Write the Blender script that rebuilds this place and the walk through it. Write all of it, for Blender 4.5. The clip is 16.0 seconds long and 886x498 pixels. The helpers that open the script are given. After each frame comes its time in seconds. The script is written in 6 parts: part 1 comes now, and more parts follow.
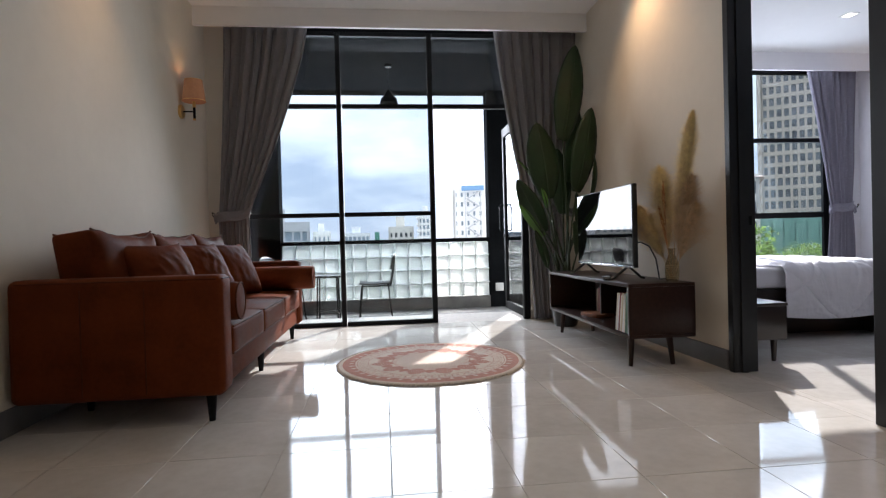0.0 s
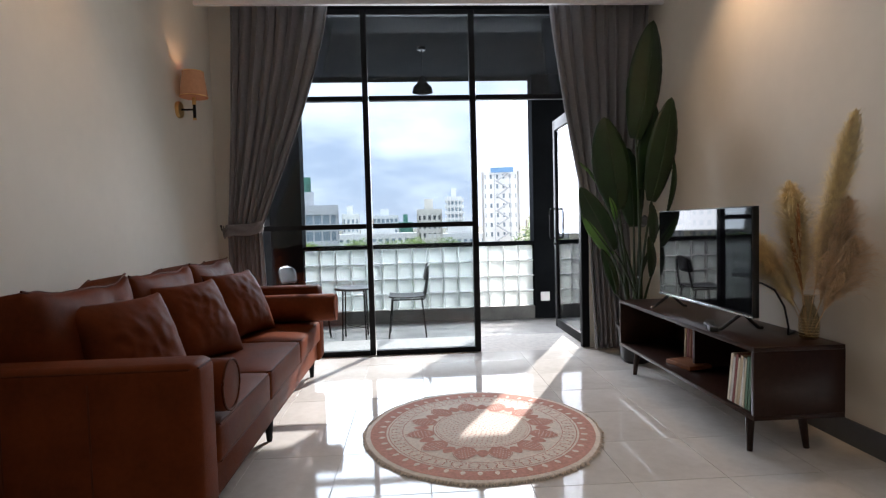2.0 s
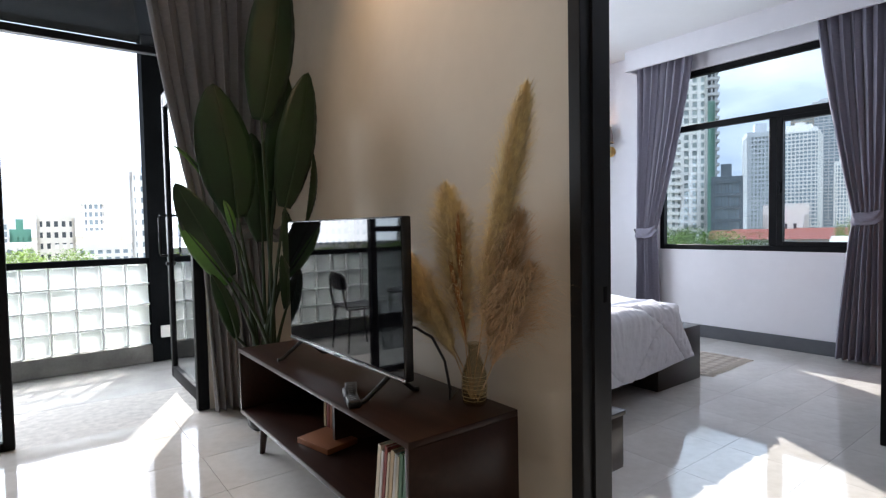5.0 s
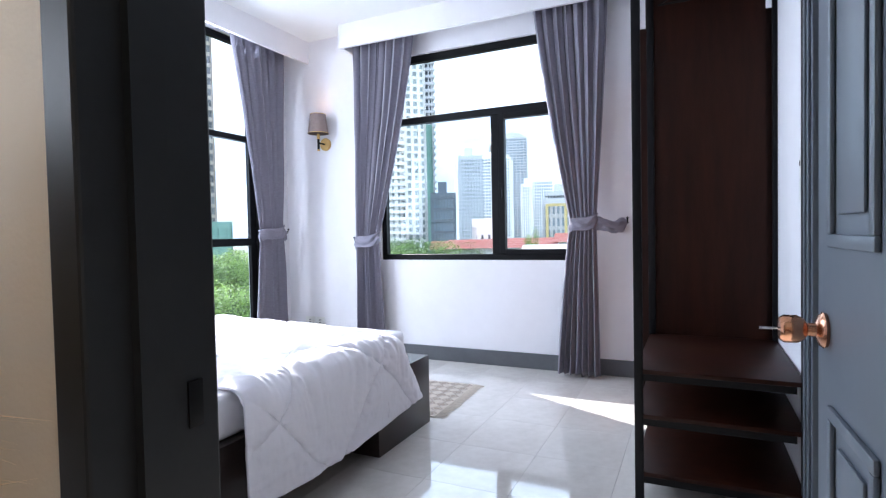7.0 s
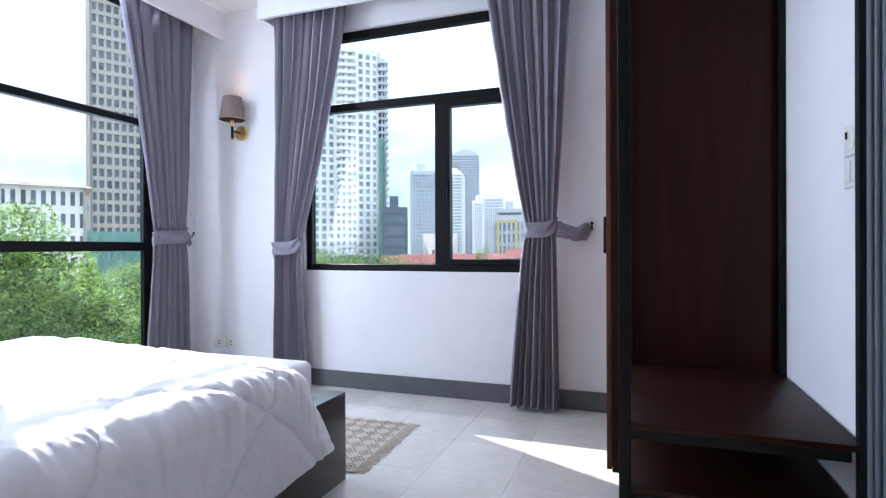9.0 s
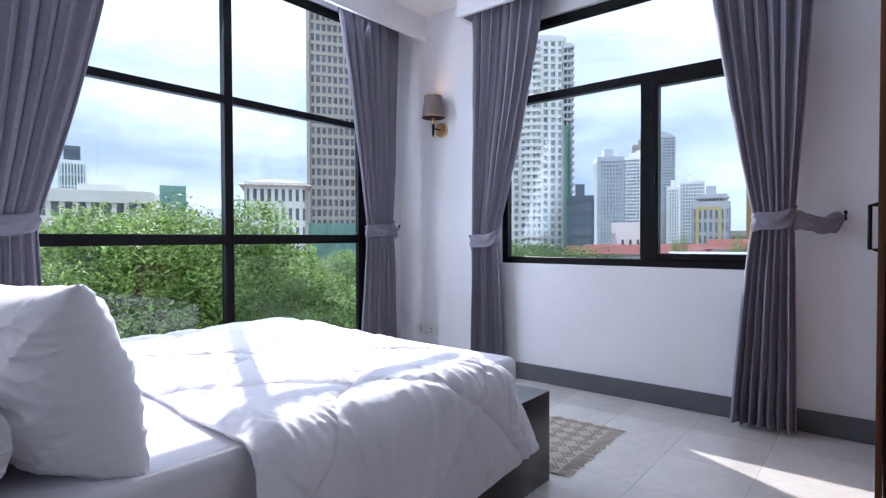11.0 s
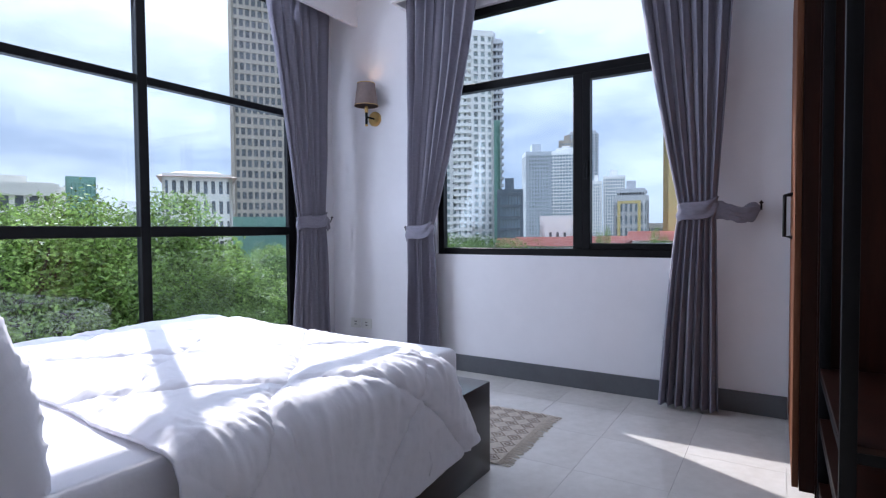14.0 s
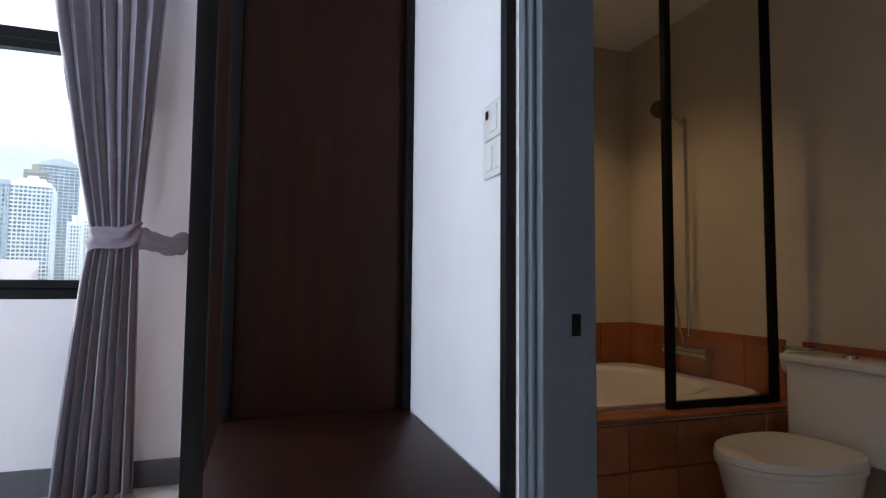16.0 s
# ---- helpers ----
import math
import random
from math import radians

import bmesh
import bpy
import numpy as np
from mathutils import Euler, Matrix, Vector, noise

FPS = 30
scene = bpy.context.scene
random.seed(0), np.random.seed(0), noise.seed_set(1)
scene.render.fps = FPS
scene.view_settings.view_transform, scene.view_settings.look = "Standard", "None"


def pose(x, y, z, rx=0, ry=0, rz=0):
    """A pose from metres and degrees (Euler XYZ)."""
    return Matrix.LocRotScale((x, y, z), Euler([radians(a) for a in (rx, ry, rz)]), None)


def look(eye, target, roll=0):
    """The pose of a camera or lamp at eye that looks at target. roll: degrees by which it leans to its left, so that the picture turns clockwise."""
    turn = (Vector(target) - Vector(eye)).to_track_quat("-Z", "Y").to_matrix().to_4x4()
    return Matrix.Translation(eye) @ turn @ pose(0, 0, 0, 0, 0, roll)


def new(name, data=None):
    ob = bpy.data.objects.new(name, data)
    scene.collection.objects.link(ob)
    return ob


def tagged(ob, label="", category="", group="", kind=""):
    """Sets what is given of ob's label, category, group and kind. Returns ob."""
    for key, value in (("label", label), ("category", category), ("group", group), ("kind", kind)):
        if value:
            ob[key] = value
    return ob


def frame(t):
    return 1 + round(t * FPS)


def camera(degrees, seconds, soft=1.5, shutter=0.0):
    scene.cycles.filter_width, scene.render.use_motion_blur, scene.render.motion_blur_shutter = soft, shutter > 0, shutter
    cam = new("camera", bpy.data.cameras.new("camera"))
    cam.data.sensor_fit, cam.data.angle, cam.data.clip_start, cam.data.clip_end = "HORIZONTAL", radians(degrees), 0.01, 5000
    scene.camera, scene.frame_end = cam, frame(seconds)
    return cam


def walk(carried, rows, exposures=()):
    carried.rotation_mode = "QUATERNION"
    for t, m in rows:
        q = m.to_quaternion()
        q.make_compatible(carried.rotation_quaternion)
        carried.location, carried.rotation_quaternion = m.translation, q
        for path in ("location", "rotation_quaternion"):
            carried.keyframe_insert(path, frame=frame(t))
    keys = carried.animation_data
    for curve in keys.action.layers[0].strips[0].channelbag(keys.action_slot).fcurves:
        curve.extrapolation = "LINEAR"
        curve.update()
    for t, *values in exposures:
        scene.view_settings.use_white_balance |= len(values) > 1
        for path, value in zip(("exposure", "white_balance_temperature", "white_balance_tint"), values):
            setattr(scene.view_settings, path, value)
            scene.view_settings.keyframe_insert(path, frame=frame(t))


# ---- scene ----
cam = camera(78.9, 16.0, soft=1.25)
PATH = [
    (0, (0.246, -0.187, 0.837), (0.464, 1.8, 0.816), -1.5),
    (0.5, (0.245, 0.079, 0.869), (0.373, 2.073, 0.782), -1.4),
    (1, (0.223, 0.39, 0.914), (0.307, 2.385, 0.813), -0.8),
    (1.5, (0.19, 0.55, 1.105), (0.294, 2.544, 0.989), -1.5),
    (2, (0.199, 0.656, 1.152), (0.312, 2.651, 1.064), -1.5),
    (2.5, (0.266, 0.85, 1.161), (0.419, 2.842, 1.073), -2.0),
    (3, (0.34, 1.025, 1.154), (0.637, 3.002, 1.083), -1.9),
    (3.5, (0.41, 1.222, 1.162), (0.87, 3.165, 1.062), -1.7),
    (4, (0.535, 1.406, 1.156), (1.221, 3.282, 1.055), -2.1),
    (4.5, (0.72, 1.563, 1.161), (1.643, 3.334, 1.055), -1.2),
    (5, (0.924, 1.749, 1.171), (2.132, 3.341, 1.087), -1.1),
    (5.2, (0.992, 1.81, 1.172), (2.303, 3.317, 1.091), -1.4),
    (7.3, (2.157, 2.386, 1.097), (3.992, 3.182, 1.055), -1.0),
    (7.5, (2.219, 2.404, 1.08), (4.065, 3.174, 1.052), -0.9),
    (8, (2.406, 2.474, 1.065), (4.293, 3.138, 1.053), -0.2),
    (8.2, (2.495, 2.489, 1.05), (4.388, 3.134, 1.038), 0.0),
    (10.3, (2.772, 2.569, 1.074), (4.496, 3.582, 1.063), 0.0),
    (10.5, (2.765, 2.585, 1.075), (4.435, 3.685, 1.055), 0.2),
    (11, (2.728, 2.638, 1.08), (4.275, 3.904, 1.039), -0.2),
    (11.5, (2.685, 2.674, 1.091), (4.152, 4.033, 1.036), -0.6),
    (12, (2.66, 2.699, 1.089), (4.017, 4.167, 1.033), -1.0),
    (12.5, (2.647, 2.723, 1.088), (3.922, 4.262, 1.022), -0.8),
    (13, (2.645, 2.731, 1.087), (3.961, 4.235, 1.008), -0.8),
    (13.5, (2.666, 2.732, 1.085), (4.165, 4.053, 1.012), -1.3),
    (14, (2.766, 2.7, 1.064), (4.46, 3.762, 0.997), -0.5),
    (14.5, (2.955, 2.679, 1.001), (4.809, 3.428, 0.986), -0.6),
    (15, (3.078, 2.631, 1.023), (5.067, 2.846, 1.051), 0.8),
    (15.5, (3.216, 2.562, 1.023), (5.199, 2.303, 1.042), 0.4),
    (16, (3.366, 2.449, 0.98), (5.263, 1.825, 1.103), 0.5),
]
walk(cam, [(t, look(eye, target, roll)) for t, eye, target, roll in PATH],
     exposures=[(0.0, 0.62, 6250, 14), (3.5, 0.66, 6200, 13), (5.0, 0.74, 6250, 12), (7.4, 1.55, 5950, 12), (8.2, 1.42, 5950, 12), (10.4, 0.82, 5950, 14), (12.5, 0.46, 5800, 18), (14.0, 0.47, 5850, 16), (14.6, 0.44, 5950, 15), (15.0, 0.50, 6000, 15), (16.0, 1.22, 6200, 11)])

# ---- sky, sun, exposure ----
SUN_AZ, SUN_EL = radians(27), radians(31)          # azimuth from +y towards +x
world = bpy.data.worlds.new("world")
scene.world = world
world.use_nodes = True
wn = world.node_tree
wn.nodes.clear()
w_out = wn.nodes.new("ShaderNodeOutputWorld")
w_bg = wn.nodes.new("ShaderNodeBackground")
w_sky = wn.nodes.new("ShaderNodeTexSky")
w_sky.sky_type = 'NISHITA'
w_sky.sun_disc = False
w_sky.sun_elevation = SUN_EL
w_sky.sun_rotation = SUN_AZ
w_tc = wn.nodes.new("ShaderNodeTexCoord")
w_map = wn.nodes.new("ShaderNodeMapping")
w_map.inputs["Scale"].default_value = (1.6, 1.6, 4.5)
w_no = wn.nodes.new("ShaderNodeTexNoise")
w_no.inputs["Scale"].default_value = 2.1
w_no.inputs["Detail"].default_value = 9
w_no.inputs["Roughness"].default_value = 0.55
w_ramp = wn.nodes.new("ShaderNodeValToRGB")
w_ramp.color_ramp.elements[0].position = 0.32
w_ramp.color_ramp.elements[0].color = (5.4, 6.5, 8.3, 1)
w_ramp.color_ramp.elements[1].position = 0.70
w_ramp.color_ramp.elements[1].color = (13.5, 14.2, 15.2, 1)
w_sep = wn.nodes.new("ShaderNodeSeparateXYZ")      # grey-blue cloud base low down, bright cloud overhead
w_lift = wn.nodes.new("ShaderNodeMapRange")
w_lift.inputs["From Min"].default_value, w_lift.inputs["From Max"].default_value = 0.12, 0.50
w_lift.inputs["To Min"].default_value, w_lift.inputs["To Max"].default_value = -0.12, 0.30
w_add = wn.nodes.new("ShaderNodeMath")
wn.links.new(w_tc.outputs["Generated"], w_sep.inputs[0])
wn.links.new(w_sep.outputs["Z"], w_lift.inputs["Value"])
wn.links.new(w_lift.outputs[0], w_add.inputs[0])
wn.links.new(w_no.outputs["Fac"], w_add.inputs[1])
w_mix = wn.nodes.new("ShaderNodeMixRGB")
w_mix.inputs[0].default_value = 0.9
wn.links.new(w_tc.outputs["Generated"], w_map.inputs["Vector"])
wn.links.new(w_map.outputs[0], w_no.inputs["Vector"])
wn.links.new(w_add.outputs[0], w_ramp.inputs[0])
wn.links.new(w_sky.outputs[0], w_mix.inputs[1])
wn.links.new(w_ramp.outputs[0], w_mix.inputs[2])
wn.links.new(w_mix.outputs[0], w_bg.inputs["Color"])
w_bg.inputs["Strength"].default_value = 0.11
wn.links.new(w_bg.outputs[0], w_out.inputs[0])

sun = new("sun", bpy.data.lights.new("sun", 'SUN'))
sun.data.energy, sun.data.angle, sun.data.color = 5.0, radians(0.53), (1.0, 0.95, 0.87)
sun.matrix_world = look((20, 40, 30), (20 - math.sin(SUN_AZ) * math.cos(SUN_EL) * 10, 40 - math.cos(SUN_AZ) * math.cos(SUN_EL) * 10, 30 - math.sin(SUN_EL) * 10))


def lamp(name, kind, place, target, watts, colour, size=0.05, spot=60, sizey=0):
    ob = new(name, bpy.data.lights.new(name, kind))
    ob.data.energy, ob.data.color = watts, colour
    if kind == 'AREA':
        ob.data.size = size
        if sizey:
            ob.data.shape, ob.data.size_y = 'RECTANGLE', sizey
    elif kind == 'SPOT':
        ob.data.shadow_soft_size, ob.data.spot_size, ob.data.spot_blend = size, radians(spot), 0.9
    else:
        ob.data.shadow_soft_size = size
    ob.matrix_world = look(place, target)
    return ob


WARM = (1.0, 0.62, 0.32)
# daylight standing in for the sky in the outer openings
lamp("sky_light_balcony", 'AREA', (0.3, 8.10, 2.02), (0.45, 2.0, 0.8), 127, (0.90, 0.95, 1.0), 3.0, sizey=2.1)
lamp("sky_light_bedroom", 'AREA', (4.6, 6.22, 1.95), (4.4, 3.0, 0.9), 45, (0.80, 0.88, 1.0), 2.4, sizey=1.8)
lamp("sky_light_window", 'AREA', (6.46, 4.0, 1.85), (3.5, 4.0, 1.0), 10, (0.80, 0.88, 1.0), 1.8, sizey=1.6)
# wall-wash downlights, bathroom lamp
lamp("downlight_west", 'SPOT', (-1.12, 3.3, 3.1), (-1.5, 3.35, 0), 14, WARM, 0.04, 75)
lamp("downlight_east", 'SPOT', (2.05, 3.9, 3.1), (2.40, 3.85, 0), 25, WARM, 0.04, 110)
# unseen lamp without a fixture, added to warm and brighten the floor
lamp("south_floor_fill", 'SPOT', (1.35, 0.9, 3.1), (1.35, 1.0, 0), 31, (1.0, 0.76, 0.52), 0.04, 115)
lamp("bath_lamp", 'SPOT', (5.62, 1.05, 2.36), (5.62, 1.0, 0), 10.5, (1.0, 0.68, 0.36), 0.06, 115)


# ---- materials ----
def mat(name, col, rough=0.5, metal=0.0, var=0.12, scale=4.0, bump=0.0, bscale=80.0, spec=0.5, trans=0.0, emit=0.0, coat=0.0, stretch=(1, 1, 1), sheen=0.0, sss=0.0, alt=None, rnd=0.0, rvar=0.0):
    m = bpy.data.materials.new(name)
    m.use_nodes = True
    nt = m.node_tree
    b = nt.nodes["Principled BSDF"]
    b.inputs["Roughness"].default_value, b.inputs["Metallic"].default_value = rough, metal
    b.inputs["Specular IOR Level"].default_value = spec
    b.inputs["Transmission Weight"].default_value = trans
    b.inputs["Coat Weight"].default_value = coat
    b.inputs["Sheen Weight"].default_value = sheen
    tc = nt.nodes.new("ShaderNodeTexCoord")
    mp = nt.nodes.new("ShaderNodeMapping")
    mp.inputs["Scale"].default_value = stretch
    nt.links.new(tc.outputs["Object"], mp.inputs[0])
    n1 = nt.nodes.new("ShaderNodeTexNoise")
    n1.inputs["Scale"].default_value, n1.inputs["Detail"].default_value = scale, 6
    n2 = nt.nodes.new("ShaderNodeTexNoise")
    n2.inputs["Scale"].default_value, n2.inputs["Detail"].default_value = scale * 9, 4
    nt.links.new(mp.outputs[0], n1.inputs["Vector"])
    nt.links.new(mp.outputs[0], n2.inputs["Vector"])
    add = nt.nodes.new("ShaderNodeMath")
    add.operation = 'MULTIPLY_ADD'
    add.inputs[1].default_value = 0.35
    nt.links.new(n2.outputs["Fac"], add.inputs[0])
    nt.links.new(n1.outputs["Fac"], add.inputs[2])
    fac = add.outputs[0]
    if rnd:
        oi = nt.nodes.new("ShaderNodeObjectInfo")
        a2 = nt.nodes.new("ShaderNodeMath")
        a2.operation = 'MULTIPLY_ADD'
        a2.inputs[1].default_value = rnd
        nt.links.new(oi.outputs["Random"], a2.inputs[0])
        nt.links.new(fac, a2.inputs[2])
        fac = a2.outputs[0]
    ramp = nt.nodes.new("ShaderNodeValToRGB")
    lo = [max(0, c * (1 - var)) for c in col]
    hi = [min(1, c * (1 + var)) for c in col] if alt is None else alt
    ramp.color_ramp.elements[0].position, ramp.color_ramp.elements[0].color = 0.42 + rnd * 0.3, (*lo, 1)
    ramp.color_ramp.elements[1].position, ramp.color_ramp.elements[1].color = 0.92 + rnd * 0.7, (*hi, 1)
    nt.links.new(fac, ramp.inputs[0])
    nt.links.new(ramp.outputs[0], b.inputs["Base Color"])
    if rvar:
        mr = nt.nodes.new("ShaderNodeMapRange")
        mr.inputs["To Min"].default_value, mr.inputs["To Max"].default_value = max(0, rough - rvar), rough + rvar
        nt.links.new(n1.outputs["Fac"], mr.inputs["Value"])
        nt.links.new(mr.outputs[0], b.inputs["Roughness"])
    if bump:
        n3 = nt.nodes.new("ShaderNodeTexNoise")
        n3.inputs["Scale"].default_value, n3.inputs["Detail"].default_value = bscale, 5
        nt.links.new(mp.outputs[0], n3.inputs["Vector"])
        bp = nt.nodes.new("ShaderNodeBump")
        bp.inputs["Strength"].default_value, bp.inputs["Distance"].default_value = min(1, bump), 0.004
        nt.links.new(n3.outputs["Fac"], bp.inputs["Height"])
        nt.links.new(bp.outputs[0], b.inputs["Normal"])
    if emit:
        nt.links.new(ramp.outputs[0], b.inputs["Emission Color"])
        b.inputs["Emission Strength"].default_value = emit
    return m


def glass(name, tint=(1, 1, 1), rough=0.0, mirror=0.08):
    """Clear pane: straight transparency with a mirror film on top."""
    m = bpy.data.materials.new(name)
    m.use_nodes = True
    nt = m.node_tree
    nt.nodes.clear()
    out = nt.nodes.new("ShaderNodeOutputMaterial")
    tr = nt.nodes.new("ShaderNodeBsdfTransparent")
    tr.inputs[0].default_value = (*tint, 1)
    gl = nt.nodes.new("ShaderNodeBsdfGlossy")
    gl.inputs["Roughness"].default_value = rough
    lw = nt.nodes.new("ShaderNodeLayerWeight")
    lw.inputs["Blend"].default_value = 0.5
    pw = nt.nodes.new("ShaderNodeMath")
    pw.operation = 'POWER'
    pw.inputs[1].default_value = 4.5
    fr = nt.nodes.new("ShaderNodeMath")
    fr.operation = 'MULTIPLY_ADD'
    fr.use_clamp = True
    fr.inputs[1].default_value, fr.inputs[2].default_value = 0.8, 0.035
    nt.links.new(lw.outputs["Facing"], pw.inputs[0])
    nt.links.new(pw.outputs[0], fr.inputs[0])
    mx = nt.nodes.new("ShaderNodeMixShader")
    nt.links.new(fr.outputs[0], mx.inputs[0])
    nt.links.new(tr.outputs[0], mx.inputs[1])
    nt.links.new(gl.outputs[0], mx.inputs[2])
    nt.links.new(mx.outputs[0], out.inputs[0])
    return m


M_CREAM = mat("cream_plaster", (0.72, 0.67, 0.58), 0.75, var=0.05, scale=1.3, bump=0.12, bscale=140)
M_WHITE = mat("white_plaster", (0.80, 0.79, 0.82), 0.7, var=0.04, scale=1.3, bump=0.1, bscale=140)
M_CEIL = mat("ceiling_paint", (0.80, 0.80, 0.80), 0.8, var=0.03, scale=1.0)
M_GREY = mat("grey_skirting_paint", (0.10, 0.105, 0.115), 0.45, var=0.15, scale=5)
M_FRAME = mat("charcoal_frame_paint", (0.018, 0.019, 0.021), 0.45, var=0.2, scale=6, spec=0.3)
M_BLACK = mat("black_powder_coat", (0.006, 0.006, 0.007), 0.55, var=0.2, scale=12, spec=0.15)
M_TILE = mat("polished_floor_tile", (0.62, 0.588, 0.545), 0.06, var=0.10, scale=2.6, spec=0.95, alt=(0.76, 0.735, 0.70), rnd=0.12, rvar=0.04)
M_GROUT = mat("floor_grout", (0.55, 0.52, 0.48), 0.8, var=0.2, scale=20)
M_PANE = glass("tinted_balcony_glass", (0.75, 0.79, 0.81))
M_PANE_B = glass("window_glass", (0.74, 0.785, 0.81))
M_CLEAR = glass("clear_glass", (0.95, 0.96, 0.95))
M_LEATHER = mat("brown_leather", (0.115, 0.026, 0.0075), 0.58, var=0.3, scale=5, bump=0.3, bscale=260, spec=0.06, rvar=0.08)
M_LEATHER2 = mat("brown_leather_seam", (0.085, 0.022, 0.008), 0.6, var=0.3, scale=9, spec=0.08)
M_WALNUT = mat("dark_walnut", (0.027, 0.011, 0.007), 0.32, var=0.3, scale=4, stretch=(9, 0.5, 9), bump=0.03, bscale=60, spec=0.25)
M_MAHOG = mat("mahogany_board", (0.022, 0.0060, 0.003), 0.42, var=0.4, scale=3, stretch=(6, 6, 0.7), bump=0.06, bscale=60, spec=0.16)
M_ORANGEWOOD = mat("orange_brown_wood", (0.13, 0.050, 0.024), 0.6, var=0.35, scale=3, stretch=(6, 6, 0.7), spec=0.12)
M_CURTAIN = mat("grey_curtain_cloth", (0.20, 0.19, 0.198), 0.9, var=0.1, scale=30, bump=0.3, bscale=500, sheen=0.2, stretch=(1, 1, 3))
M_CURTAIN_B = mat("lilac_grey_curtain_cloth", (0.214, 0.203, 0.252), 0.9, var=0.1, scale=30, bump=0.3, bscale=500, sheen=0.2, stretch=(1, 1, 3))
M_LINEN = mat("white_cotton", (0.80, 0.79, 0.84), 0.85, var=0.03, scale=4, bump=0.7, bscale=24, sheen=0.1)
M_LEAF = mat("dark_green_leaf", (0.008, 0.031, 0.008), 0.38, var=0.35, scale=5, stretch=(1, 1, 1))
M_LEAF_L = mat("light_green_leaf", (0.09, 0.22, 0.04), 0.42, var=0.3, scale=5)
M_STALK = mat("leaf_stalk", (0.018, 0.038, 0.014), 0.5, var=0.3, scale=9)
M_PAMPAS = mat("pampas_plume", (0.88, 0.68, 0.37), 0.95, var=0.25, scale=30, sheen=0.3)
M_PAMPAS_D = mat("dry_brown_plume", (0.66, 0.47, 0.27), 0.95, var=0.3, scale=30, sheen=0.3)
M_SPIKE = mat("orange_dried_spike", (0.50, 0.24, 0.09), 0.9, var=0.3, scale=30)
M_BRASS = mat("brushed_brass", (0.72, 0.47, 0.18), 0.3, 1.0, var=0.12, scale=20)
M_COPPER = mat("copper_knob", (0.55, 0.28, 0.17), 0.2, 1.0, var=0.1, scale=20)
M_STEEL = mat("steel", (0.55, 0.55, 0.56), 0.25, 1.0, var=0.1, scale=20)
# dark reflection in the chrome spray head, painted as base colour
M_SPRAY = mat("spray_head_dark_reflection", (0.05, 0.035, 0.03), 0.35, var=0.15, scale=20)
M_SHADE = mat("lit_lamp_shade", (0.30, 0.14, 0.07), 0.9, var=0.1, scale=60, emit=0.17)
M_SHADE_B = mat("grey_lamp_shade", (0.20, 0.155, 0.145), 0.9, var=0.1, scale=60, emit=0.05)
M_BULB = mat("lamp_bulb", (1.0, 0.72, 0.38), 0.5, var=0.0, emit=9.0)
M_DLIGHT = mat("warm_diffuser", (1.0, 0.8, 0.55), 0.5, var=0.0, emit=4.0)
M_DLIGHT_W = mat("white_diffuser", (1.0, 0.97, 0.92), 0.5, var=0.0, emit=2.5)
M_PLATE = mat("white_plastic", (0.78, 0.78, 0.76), 0.4, var=0.03)
M_SCREEN = mat("tv_screen", (0.004, 0.004, 0.005), 0.03, var=0.1, spec=0.35)
M_DKPLASTIC = mat("dark_plastic", (0.012, 0.012, 0.013), 0.4, var=0.2)
M_BALC = mat("balcony_tile", (0.44, 0.43, 0.415), 0.25, var=0.18, scale=5, rnd=0.2)
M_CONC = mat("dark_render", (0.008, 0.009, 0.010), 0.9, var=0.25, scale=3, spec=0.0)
M_CURB = mat("cement_curb", (0.15, 0.15, 0.14), 0.8, var=0.3, scale=5, bump=0.3, bscale=70)
M_RUGB = mat("rug_base", (0.80, 0.72, 0.64), 0.95, var=0.15, scale=60, bump=0.6, bscale=300)
M_RUGP = mat("rug_pattern_rose", (0.56, 0.29, 0.23), 0.95, var=0.2, scale=60, bump=0.6, bscale=300)
M_BRUG = mat("woven_cotton_rug", (0.60, 0.53, 0.45), 0.95, var=0.15, scale=60, bump=0.7, bscale=250)
M_BRUGP = mat("woven_rug_diamond", (0.27, 0.21, 0.17), 0.95, var=0.2, scale=60, bump=0.7, bscale=250)
M_DOOR = mat("blue_grey_door_paint", (0.105, 0.125, 0.15), 0.42, var=0.1, scale=4)
M_PORC = mat("porcelain", (0.74, 0.70, 0.65), 0.12, var=0.03, spec=0.6)
M_BTILE = mat("rust_wall_tile", (0.30, 0.10, 0.04), 0.25, var=0.3, scale=6, rnd=0.3)
M_BWALL = mat("beige_bath_tile", (0.55, 0.47, 0.36), 0.35, var=0.08, scale=3)


# ---- geometry helpers ----
def box(bm, x0, x1, y0, y1, z0, z1, bevel=0.0, seg=2):
    vs = [bm.verts.new(p) for p in ((x0, y0, z0), (x1, y0, z0), (x1, y1, z0), (x0, y1, z0), (x0, y0, z1), (x1, y0, z1), (x1, y1, z1), (x0, y1, z1))]
    fs = [bm.faces.new([vs[i] for i in f]) for f in ((3, 2, 1, 0), (4, 5, 6, 7), (0, 1, 5, 4), (1, 2, 6, 5), (2, 3, 7, 6), (3, 0, 4, 7))]
    if bevel:
        es = list({e for f in fs for e in f.edges})
        bmesh.ops.bevel(bm, geom=es, offset=bevel, segments=seg, affect='EDGES', profile=0.5)
    return bm


